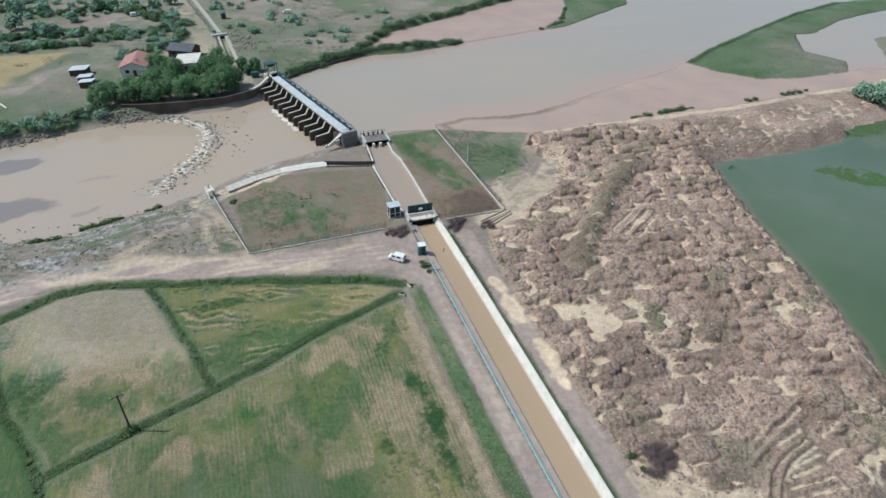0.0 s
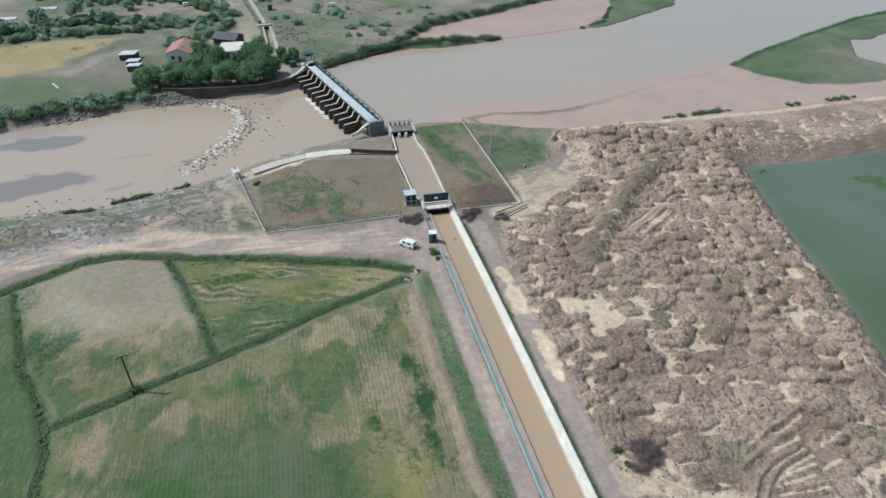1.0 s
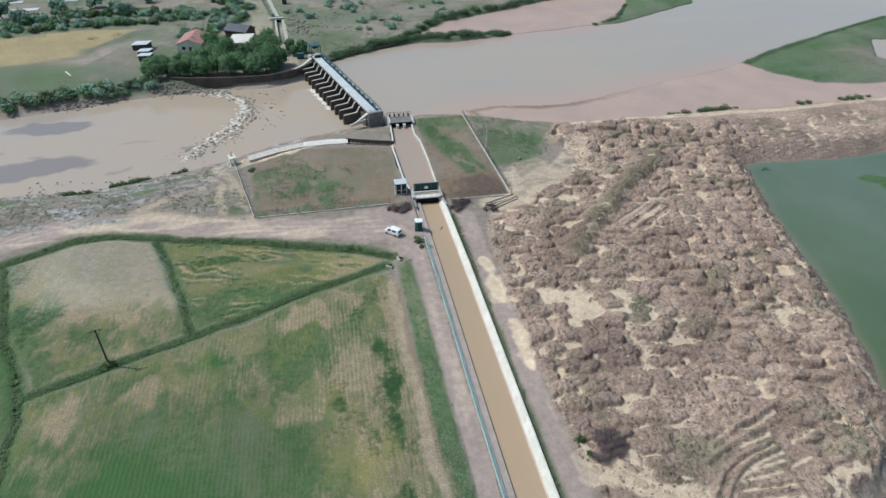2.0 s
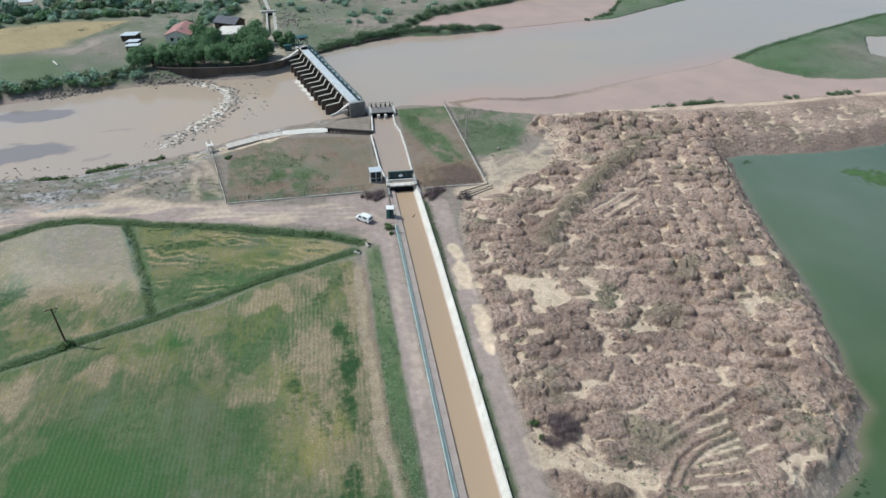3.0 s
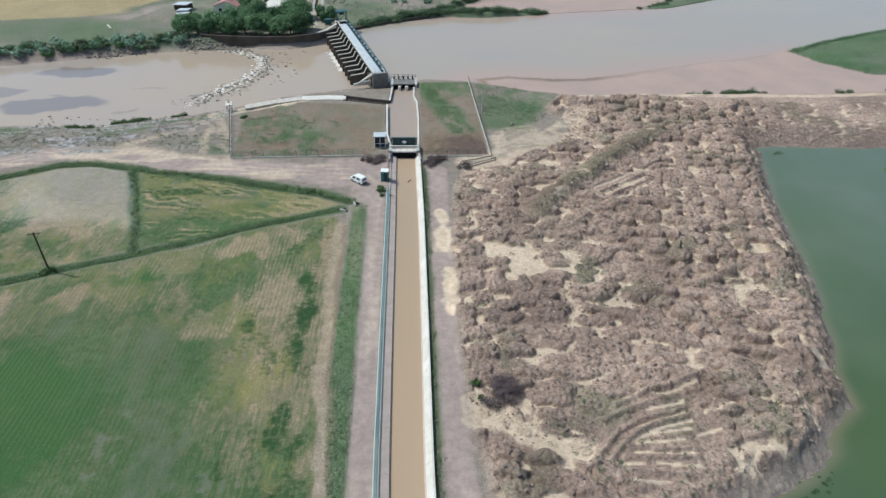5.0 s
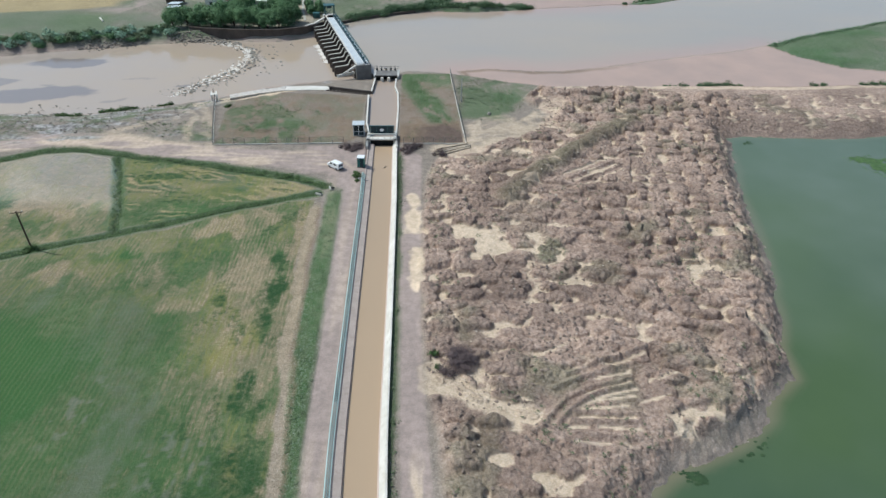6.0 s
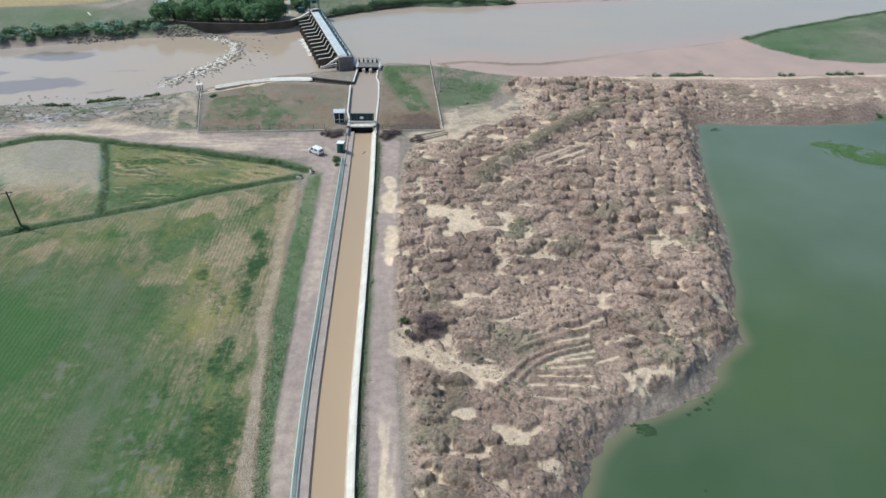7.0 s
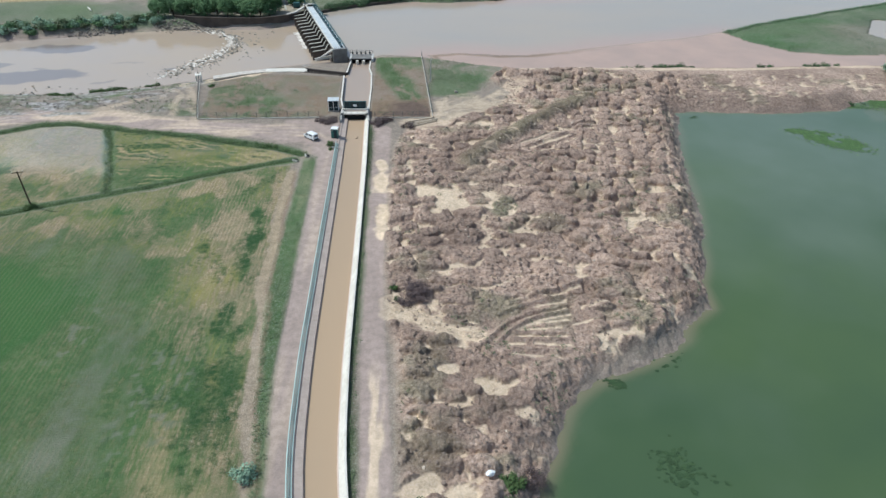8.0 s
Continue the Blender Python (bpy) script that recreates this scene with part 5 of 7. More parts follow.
# ---------------------------------------------------------------- canal gate, cabin, booth, van
def build_gate():
    gate = thing("canal_gate", "dark teal steel sluice gate on pale concrete piers", "sluice gate")
    part("pier", box((0.7, 4.2, 3.6), (-6.75, 18.2, -2.4), 0, 0.04), CONCRETE, gate)
    part("pier", box((0.7, 4.2, 3.6), (-0.75, 18.2, -2.4), 0, 0.04), CONCRETE, gate)
    part("walkway", box((6.9, 1.3, 0.3), (-3.75, 16.75, 0.75), 0, 0.03), PALE_CONCRETE, gate, "pale concrete footbridge slab")
    part("beam", box((6.3, 0.4, 0.35), (-3.75, 18.3, 1.05), 0, 0.03), PALE_CONCRETE, gate)
    leaf = part("gate_leaf", box((5.2, 0.18, 1.75), (-3.75, 18.9, 1.2), 0, 0.02), DARK_TEAL, gate, "dark teal gate leaf with a white emblem")
    for x in (-6.25, -5.0, -3.75, -2.5, -1.25):
        part("rib", box((0.12, 0.12, 1.75), (x, 18.77, 1.2), 0, 0.01), TEAL, leaf)
    part("top_beam", box((5.5, 0.3, 0.16), (-3.75, 18.9, 2.95), 0, 0.02), TEAL, gate)
    part("lower_leaf", box((5.3, 0.2, 2.2), (-3.75, 17.6, -1.9), 0, 0.02), DARK_STEEL, gate)
    bm = bmesh.new()
    bmesh.ops.create_cone(bm, cap_ends=True, segments=24, radius1=0.42, radius2=0.42, depth=0.05, matrix=pose(-3.75, 18.66, 2.1, 90) @ Matrix.Diagonal((1.2, 0.8, 1, 1)))
    part("emblem", bm, WHITE_PAINT, leaf, "plain white oval emblem")
    for x in (-6.5, -1.0):
        part("upright", box((0.2, 0.3, 2.2), (x, 18.9, 0.9), 0, 0.02), TEAL, gate)
    for x0, x1 in ((-7.0, -6.95), (-0.5, -0.2)):
        part("wing_wall", swept([(x0, 16.2), (x1, 13.0)], [(-0.2, -1.8), (-0.2, 0.75), (0.2, 0.75), (0.2, -1.8)]), CONCRETE, gate)
    hand = part("handrail", rod((-7.1, 16.2, 1.95), (-0.4, 16.2, 1.95), 0.04), STEEL, gate)
    for k in range(6):
        part("post", rod((-7.1 + k * 1.34, 16.2, 1.0), (-7.1 + k * 1.34, 16.2, 1.95), 0.035), STEEL, hand)
    for y in (13.2, 14.6, 16.0):
        part("post", rod((-7.2, y, 0.1), (-7.2, y, 1.1), 0.05), DARK_TEAL, hand)
    part("side_rail", rod((-7.2, 13.2, 1.1), (-7.2, 16.0, 1.1), 0.05), DARK_TEAL, gate)


build_gate()


def build_cabin():
    cab = thing("control_cabin", "small glazed control cabin with a flat white roof", "cabin", pose(-9.25, 21.2, 0.0, 0, 0, 2))
    part("floor_slab", box((2.7, 2.3, 0.35), (0, 0, -0.2), 0, 0.02), CONCRETE, cab)
    part("roof", box((2.8, 2.4, 0.18), (0, 0, 2.6), 0, 0.03), DECK, cab, "pale flat roof slab")
    for x, y in ((-1.2, -1.0), (1.2, -1.0), (-1.2, 1.0), (1.2, 1.0), (0, -1.0), (0, 1.0)):
        part("post", box((0.12, 0.12, 2.45), (x, y, 0.15), 0, 0.01), WHITE_PAINT, cab)
    for x, y, w, d in ((0, -1.0, 2.3, 0.06), (0, 1.0, 2.3, 0.06), (-1.2, 0, 0.06, 1.9), (1.2, 0, 0.06, 1.9)):
        part("lower_panel", box((w, d, 0.85), (x, y, 0.15), 0, 0.01), DARK_TEAL, cab)
        pane = part("window", box((w * 0.97, d * 0.5, 1.45), (x, y, 1.05), 0, 0.0), GLASS, cab)
        part("window_frame", box((w, d * 1.3, 0.08), (x, y, 0.98), 0, 0.0), WHITE_PAINT, pane)


build_cabin()


def build_booth():
    booth = thing("booth", "dark green portable cabin with a white roof beside the canal", "booth", pose(-7.6, 5.1, 0.0, 0, 0, -6))
    part("base", box((1.6, 1.5, 0.16), (0, 0, -0.08), 0, 0.02), DARK_STEEL, booth)
    part("body", box((1.5, 1.4, 2.05), (0, 0, 0.08), 0, 0.03), BOOTH_TEAL, booth, "teal green wall panels")
    part("roof", box((1.62, 1.52, 0.14), (0, 0, 2.13), 0, 0.05), WHITE_PAINT, booth, "white domed roof")
    door = part("door", box((0.72, 0.05, 1.8), (0.2, -0.71, 0.15), 0, 0.01), DARK_TEAL, booth)
    part("handle", box((0.04, 0.06, 0.14), (-0.08, -0.75, 1.05), 0, 0.0), STEEL, door)
    part("vent", box((0.4, 0.04, 0.18), (-0.45, -0.71, 1.75), 0, 0.0), STEEL, booth)


build_booth()


def loft(rings, bm=None):
    """A skin over rings of as many points each; both ends closed."""
    bm = bm or bmesh.new()
    made = [[bm.verts.new(v) for v in ring] for ring in rings]
    for a, b in zip(made, made[1:]):
        for k in range(len(a)):
            j = (k + 1) % len(a)
            bm.faces.new((a[k], a[j], b[j], b[k]))
    bm.faces.new(made[0][::-1]), bm.faces.new(made[-1])
    return bm


def build_van(m):
    """Nose towards +x."""
    van = thing("van", "white panel van parked on the gravel yard", "van", m)
    # section heights along the length: x, floor, waist half-width, roof, roof half-width
    spans = [(-2.15, 0.42, 0.8, 1.62, 0.66), (-2.08, 0.34, 0.86, 1.8, 0.72), (-1.2, 0.32, 0.88, 1.86, 0.75), (0.35, 0.32, 0.88, 1.84, 0.74), (0.75, 0.32, 0.88, 1.72, 0.7), (1.35, 0.32, 0.87, 1.12, 0.74), (1.95, 0.34, 0.82, 0.98, 0.7), (2.15, 0.42, 0.74, 0.8, 0.62)]
    rings = []
    for x, lo, w, hi, wr in spans:
        mid = min(1.05, hi - 0.06)
        rings.append([(x, -w, lo), (x, w, lo), (x, w + 0.02, 0.7), (x, w, mid), (x, wr, hi - 0.05), (x, wr * 0.85, hi), (x, -wr * 0.85, hi), (x, -wr, hi - 0.05), (x, -w, mid), (x, -w - 0.02, 0.7)])
    body = part("body", loft(rings), WHITE_PAINT, van, "white painted steel body")
    part("windscreen", prism([(-0.04, -0.66), (-0.04, 0.66), (0.02, 0.66), (0.02, -0.66)], 0, 0.78), TINTED, van).matrix_basis = pose(1.39, 0, 1.1, 0, -45, 0)
    for s in (-1, 1):
        part("side_window", box((0.75, 0.06, 0.45), (0.55, 0.86 * s, 1.14), 0, 0.0), TINTED, body)
        part("side_window", box((1.0, 0.06, 0.42), (-0.9, 0.865 * s, 1.17), 0, 0.0), TINTED, body)
        part("headlight", box((0.1, 0.32, 0.2), (2.06, 0.56 * s, 0.68), 0, 0.02), TINTED, body)
        part("tail_light", box((0.05, 0.14, 0.4), (-2.13, 0.7 * s, 0.85), 0, 0.01), ROOF_TILE, body, "red tail light")
        part("mirror", box((0.12, 0.2, 0.16), (1.05, 1.0 * s, 1.05), 0, 0.02), RUBBER, body)
    part("rear_window", box((0.05, 1.15, 0.45), (-2.155, 0, 1.08), 0, 0.0), TINTED, body)
    part("rear_bumper", box((0.12, 1.5, 0.2), (-2.16, 0, 0.32), 0, 0.02), RUBBER, van)
    part("front_bumper", box((0.14, 1.4, 0.22), (2.14, 0, 0.32), 0, 0.02), RUBBER, van)
    for x in (-1.35, 1.3):
        for s in (-1, 1):
            tyre = part("wheel", rod((x, 0.68 * s, 0.32), (x, 0.9 * s, 0.32), 0.32, sides=20), RUBBER, van, "black tyre")
            part("rim", rod((x, 0.895 * s, 0.32), (x, 0.915 * s, 0.32), 0.2, sides=14), STEEL, tyre)
    return van


van = build_van(pose(-13.05, 4.4, ground_z(-13, 4.4) + 0.01, 0, 0, 138))
van.scale = (0.82, 0.84, 0.86)


# ---------------------------------------------------------------- fences and poles
FENCE_POST = mesh_of("post", *flat(box((0.09, 0.09, 1.7), (0, 0, 0), 0, 0.01)), SEEPED)


def build_fence(line, label, wires=8):
    fence = thing("fence", label, "fence")
    pts = dense(line, 2.5)
    part("kerb", swept(pts, [(-0.08, -0.3), (-0.08, 0.18), (0.08, 0.18), (0.08, -0.3)]), PALE_CONCRETE, fence, "pale concrete kerb")
    for z in np.linspace(0.3, 1.68, wires):
        part("wire", swept(pts, [(-0.01, z), (0, z + 0.02), (0.01, z)]), DARK_TEAL, fence, "dark green wire")
    for x, y in pts:
        share("post", FENCE_POST, fence, pose(x, y, 0.0))


build_fence([(-47.6, 41.5), (-44.5, 28), (-41.4, 15.2), (-25, 15.7), (-12.4, 16.2)], "dark green wire fence on a pale kerb round the grass plot")
build_fence([(14.0, 62.4), (14.7, 40), (15.5, 15.8), (8, 15.9), (1.2, 15.9)], "dark green wire fence on a pale kerb beside the canal head")


def build_block():
    """The little concrete head at the end of the chute."""
    block = thing("chute_head", "white concrete head block where the chute meets the bank", "concrete block", pose(-48.2, 43.0, -0.3, 0, 0, 15))
    part("side_wall", box((0.3, 3.4, 1.5), (-0.6, 0, 0), 0, 0.03), PALE_CONCRETE, block)
    part("side_wall", box((0.3, 3.4, 1.5), (0.6, 0, 0), 0, 0.03), PALE_CONCRETE, block)
    part("slab", box((1.6, 1.4, 0.2), (0, -0.8, 1.5), 0, 0.03), PALE_CONCRETE, block)
    part("post", rod((0, 0.4, 0.4), (0, 0.4, 2.6), 0.06), DARK_STEEL, block)


build_block()


def build_pole(name, m, high, arm, label):
    pole = thing(name, label, "utility pole", m)
    part("shaft", rod((0, 0, -0.4), (0, 0, high), 0.17, 0.11, 10), WOOD if arm else CONCRETE, pole)
    if arm:
        cross = part("crossarm", box((1.9, 0.12, 0.12), (0, 0, high - 0.35), 0, 0.01), WOOD, pole)
        for x in (-0.85, 0.0, 0.85):
            part("insulator", rod((x, 0, high - 0.24), (x, 0, high + 0.02), 0.06, 0.04), PALE_CONCRETE, cross)
        part("stay", rod((0.1, 0, high - 1.2), (0.75, 0, high - 0.4), 0.03), DARK_STEEL, pole)
    else:
        part("lamp_bracket", box((0.5, 0.1, 0.1), (0.2, 0, high - 0.15), 0, 0.01), STEEL, pole)
    return pole


build_pole("utility_pole", pose(-61.2, -25.2, ground_z(-61.2, -25.2), 0, 0, 18), 7.9, True, "dark wooden power pole with crossarm standing in the hedge")
build_pole("utility_pole", pose(15.9, 41.2, ground_z(15.9, 41.2), 0, 0, 0), 6.2, False, "grey pole standing in the grass by the fence")
build_pole("utility_pole", pose(-66.5, 146.5, ground_z(-66.5, 146.5), 0, 0, 10), 6.5, False, "slim pole behind the red-roofed house")


# ---------------------------------------------------------------- intake
def build_intake():
    head = thing("intake", "concrete intake head with a railed deck and small gate hoists", "intake", pose(0, 0, 0.5))
    part("deck", box((6.0, 4.6, 0.35), (-4.1, 60.0, 0.0), 0, 0.04), SEEPED, head, "grey concrete deck")
    part("headwall", box((6.3, 0.4, 0.5), (-4.2, 57.9, 0.0), 0, 0.03), SEEPED, head)
    part("abutment", box((0.6, 5.0, 2.6), (-7.4, 60.2, -2.2), 0, 0.03), CONCRETE, head)
    part("abutment", box((0.6, 5.4, 2.6), (-0.9, 60.0, -2.2), 0, 0.03), CONCRETE, head)
    # solid black panel in place of the shaded hollow under the deck
    part("back_wall", box((6.2, 0.3, 2.3), (-4.2, 58.9, -2.3), 0, 0.0), BLACK, head, "black panel painted as the shade in the culvert mouth")
    for x in (-5.4, -3.5):
        part("nose_pier", rod((x, 57.2, -2.0), (x, 57.2, 0.05), 0.42, sides=16), PALE_CONCRETE, head, "round white pier nose")
        part("nose_pier_wall", box((0.5, 1.4, 1.9), (x, 58.0, -2.0), 0, 0.02), CONCRETE, head)
    for k in range(5):
        x = -7.0 + k * 1.3
        hoist = part("hoist", box((0.4, 0.35, 0.7), (x, 62.1, 0.4), 0, 0.03), DARK_TEAL, head, "dark green gate hoist")
        part("spindle", rod((x, 62.1, 1.1), (x, 62.1, 1.75), 0.05), DARK_STEEL, hoist)
        part("hand_wheel", rod((x, 61.9, 0.85), (x, 61.84, 0.85), 0.26, sides=14), DARK_STEEL, hoist)
    for z in (0.9, 1.4):
        part("rail", rod((-7.8, 62.55, z), (-0.9, 62.55, z), 0.035), DARK_STEEL, head)
    for k in range(8):
        part("post", rod((-7.8 + k * 0.985, 62.55, 0.4), (-7.8 + k * 0.985, 62.55, 1.4), 0.035), DARK_STEEL, head)


build_intake()


# ---------------------------------------------------------------- weir
WEIR = pose(-12.8, 62.2, 0, 0, 0, math.degrees(math.atan2(14.6, 50.8)))  # y along the deck, -x downstream


def build_weir():
    weir = thing("weir", "long concrete river weir with stepped piers, gates and a pale deck", "weir", WEIR)
    length, bays = 53.0, 13
    part("deck", box((3.7, length, 0.4), (1.9, length / 2, 2.0), 0, 0.03), DECK, weir, "pale blue-grey concrete deck")
    part("downstream_kerb", box((0.25, length, 0.22), (0.14, length / 2, 2.4), 0, 0.02), PALE_CONCRETE, weir)
    # pier: section in (x, z), x to the downstream
    wall = mesh_of("pier", *flat(profile_bar([(3.9, -4.2), (3.9, 2.0), (-0.3, 2.0), (-0.55, 1.9), (-1.35, 0.45), (-5.2, 0.15), (-5.5, -0.2), (-5.5, -4.2)], -0.32, 0.32)), DARK_CONCRETE)
    cap = mesh_of("cap", *flat(profile_bar([(-0.3, 2.06), (-0.6, 1.96), (-1.38, 0.53), (-5.2, 0.23), (-5.2, 0.13), (-1.3, 0.42), (-0.5, 1.88), (-0.3, 1.95)], -0.33, 0.33)), KERB)
    gap = 3.83
    gate = mesh_of("gate_leaf", *flat(box((0.2, gap - 0.7, 4.3), (1.4, 0, -3.9), 0, 0.0)), DARK_STEEL)
    lintel = mesh_of("lintel", *flat(box((0.5, gap - 0.64, 0.5), (0.3, 0, 1.5), 0, 0.0)), DARK_CONCRETE)
    for k in range(bays - 1):
        y = 6.2 + k * gap
        pier = share("pier", wall, weir, pose(0, y, 0))
        share("cap", cap, pier, pose(0, 0, 0), "pale concrete cap along the stepped top")
    for k in range(bays):
        y = 6.2 + (k - 0.5) * gap
        share("gate_leaf", gate, weir, pose(0, y, 0))
        share("lintel", lintel, weir, pose(0, y, 0))
        hoist = part("hoist", box((0.5, 0.7, 0.75), (3.0, y, 2.4), 0, 0.04), TEAL, weir, "teal gate hoist")
        part("gear", rod((2.7, y, 2.9), (2.6, y, 2.9), 0.25, sides=12), DARK_TEAL, hoist)
    part("sill", box((9.0, length - 2, 0.8), (-1.0, length / 2, -4.3), 0, 0.0), DARK_CONCRETE, weir)
    part("drive_beam", box((0.55, length - 1, 0.5), (2.75, length / 2, 2.4), 0, 0.05), DARK_TEAL, weir, "dark teal gate drive beam")
    # upstream railing
    for z in (2.75, 3.1, 3.45):
        part("rail", rod((3.6, 0.2, z), (3.6, length, z), 0.05, sides=6), TEAL, weir)
    for k in range(28):
        part("post", rod((3.6, 0.2 + k * 1.955, 2.4), (3.6, 0.2 + k * 1.955, 3.45), 0.05, sides=6), TEAL, weir)
    # the abutments
    part("near_abutment", box((4.3, 2.6, 5.2), (1.95, 0.6, -2.8), 0, 0.05), SEEPED, weir, "blue-grey concrete end block")
    part("near_wing", box((0.8, 4.0, 4.0), (-0.2, 3.0, -3.0), 0, 0.03), DARK_CONCRETE, weir)
    part("stair_stringer", swept([(-0.3, 1.2), (-3.0, 0.4), (-5.8, -0.6)], [(-0.15, -0.6), (-0.15, 0.2), (0.15, 0.2), (0.15, -0.6)]), PALE_CONCRETE, weir)
    steps = part("stair", box((0.5, 0.9, 0.2), (-0.2, 0.5, 2.0), 0, 0.0), CONCRETE, weir)
    for k in range(11):
        part("step", box((0.32, 0.9, 0.22), (-0.55 - 0.36 * k, 0.4 - 0.06 * k, 1.84 - 0.19 * k), 0, 0.01), PALE_CONCRETE, steps)
    part("stair_side", loft([[(-0.2, 0.0, 2.3), (-0.2, -0.22, 2.3), (-0.2, -0.22, 1.9), (-0.2, 0.0, 1.9)], [(-4.8, -0.5, 0.15), (-4.8, -0.72, 0.15), (-4.8, -0.72, -0.3), (-4.8, -0.5, -0.3)]]), PALE_CONCRETE, weir, "pale sloping stair wall")
    part("far_abutment", box((4.6, 3.2, 6.0), (1.8, length - 0.6, -3.6), 0, 0.05), DARK_CONCRETE, weir)
    return weir


build_weir()


def build_gantry():
    g = thing("gantry", "teal steel hoist frame at the far end of the weir", "gantry", WEIR @ pose(1.9, 55.5, 0))
    part("plinth", box((4.4, 3.4, 2.4), (0, 0, -0.4), 0, 0.05), CONCRETE, g)
    for x in (-1.6, 1.6):
        for y in (-1.2, 1.2):
            part("leg", box((0.22, 0.22, 3.4), (x, y, 2.0), 0, 0.02), TEAL, g)
    part("top_frame", box((3.8, 3.0, 0.3), (0, 0, 5.3), 0, 0.03), TEAL, g)
    for y in (-1.2, 1.2):
        part("brace", rod((-1.6, y, 2.2), (1.6, y, 5.2), 0.08), TEAL, g)
    part("motor_house", box((1.6, 1.4, 0.9), (0, 0, 4.4), 0, 0.05), DARK_TEAL, g)


build_gantry()
tank = thing("tank", "small teal steel tank beside the weir", "tank", pose(-31.5, 119.5, ground_z(-31.5, 119.5)))
part("shell", box((2.4, 1.8, 1.7), (0, 0, 0.2), 0, 0.15), TEAL, tank)
for tx in (-0.9, 0.9):
    part("skid", box((0.2, 1.8, 0.22), (tx, 0, 0), 0, 0.0), DARK_STEEL, tank)


def build_bank_wall():
    wall = thing("retaining_wall", "dark weathered retaining wall along the far river bank", "wall", kind="structure")
    line = dense([(-27.0, 113.0), (-33, 105.6), (-42, 101.4), (-53.5, 101.0), (-66, 102.3), (-72, 104)], 2.0)
    part("face", swept(line, [(-0.5, -4.0), (-0.4, 0.9), (0.0, 0.9), (0.6, -4.0)]), DARK_CONCRETE, wall)
    part("coping", swept(line[4:], [(-0.55, 0.9), (-0.55, 1.05), (0.06, 1.05), (0.06, 0.9)]), DARK_CONCRETE, wall)
    part("ramp_cap", loft([[(-26.6, 113.2, 2.5), (-27.2, 113.8, 2.5), (-27.2, 113.8, 2.1), (-26.6, 113.2, 2.1)], [(-30.6, 108.6, 1.15), (-31.2, 109.2, 1.15), (-31.2, 109.2, 0.7), (-30.6, 108.6, 0.7)], [(-33.4, 105.6, 1.1), (-33.6, 106.3, 1.1), (-33.6, 106.3, 0.7), (-33.4, 105.6, 0.7)]]), PALE_CONCRETE, wall, "pale sloping cap up to the deck")
    far = dense([(-22.6, 117.5), (-16.4, 122.8), (-5.3, 129.2), (4, 133.5)], 3.0)
    part("far_quay", swept(far, [(-0.4, -3.5), (-0.4, -0.55), (0.2, -0.55), (0.4, -3.5)]), DARK_CONCRETE, wall)


build_bank_wall()


# ---------------------------------------------------------------- buildings across the river
def gable(w, d, h, rise, over=0.4, bm=None):
    """A pitched roof solid, ridge along y."""
    return profile_bar([(-w / 2 - over, h), (0, h + rise), (w / 2 + over, h), (w / 2 + over, h - 0.14), (0, h + rise - 0.16), (-w / 2 - over, h - 0.14)], -d / 2 - over, d / 2 + over, bm)


def build_house(name, m, w, d, h, rise, roof_mat, wall_mat, label, chimneys=1, windows=3):
    house = thing(name, label, "house", m)
    part("wall", profile_bar([(-w / 2, -0.6), (-w / 2, h), (0, h + rise - 0.2), (w / 2, h), (w / 2, -0.6)], -d / 2, d / 2), wall_mat, house)
    roof = part("roof", gable(w, d, h, rise), roof_mat, house)
    for k in range(chimneys):
        stack = part("chimney", box((0.55, 0.55, 1.3), (0.9, -d / 4 + 2.6 * k, h + rise * 0.35), 0, 0.03), wall_mat, roof)
        part("chimney_cap", box((0.7, 0.7, 0.12), (0.9, -d / 4 + 2.6 * k, h + rise * 0.35 + 1.3), 0, 0.02), CONCRETE, stack)
    for s in (-1, 1):
        for k in range(windows):
            y = -d / 2 + d * (k + 0.5) / windows
            pane = part("window", box((0.06, 1.1, 1.1), (s * (w / 2 + 0.01), y, 1.0), 0, 0.0), GLASS, house)
            part("sill", box((0.2, 1.3, 0.08), (s * (w / 2 + 0.06), y, 0.9), 0, 0.0), CONCRETE, pane)
    part("door", box((1.0, 0.08, 2.05), (0.3, -d / 2 - 0.02, -0.1), 0, 0.0), WOOD, house)
    part("window", box((1.2, 0.06, 1.1), (-2.0 if w > 6 else -1.3, -d / 2 - 0.02, 1.0), 0, 0.0), GLASS, house)


build_house("house", pose(-69.3, 137.6, ground_z(-69.3, 137.6), 0, 0, -6), 8.4, 12.5, 3.0, 1.7, ROOF_TILE, PLASTER, "single-storey white house with a red tiled gable roof")
build_house("barn", pose(-54.0, 149.5, ground_z(-54, 149.5), 0, 0, 62), 6.5, 9.0, 2.6, 1.8, SLATE, WOOD, "low barn with a dark metal gable roof", 0, 2)


def build_flat_shed(m, w, d, h, roof_mat, wall_mat, label, name="shed"):
    shed = thing(name, label, "shed", m)
    part("wall", box((w, d, h + 0.4), (0, 0, -0.4), 0, 0.02), wall_mat, shed)
    part("roof", profile_bar([(-w / 2 - 0.3, h), (w / 2 + 0.3, h + 0.35), (w / 2 + 0.3, h + 0.5), (-w / 2 - 0.3, h + 0.15)], -d / 2 - 0.3, d / 2 + 0.3), roof_mat, shed)
    part("door", box((1.2, 0.06, 1.8), (0, -d / 2 - 0.01, 0), 0, 0.0), WOOD, shed)
    return shed


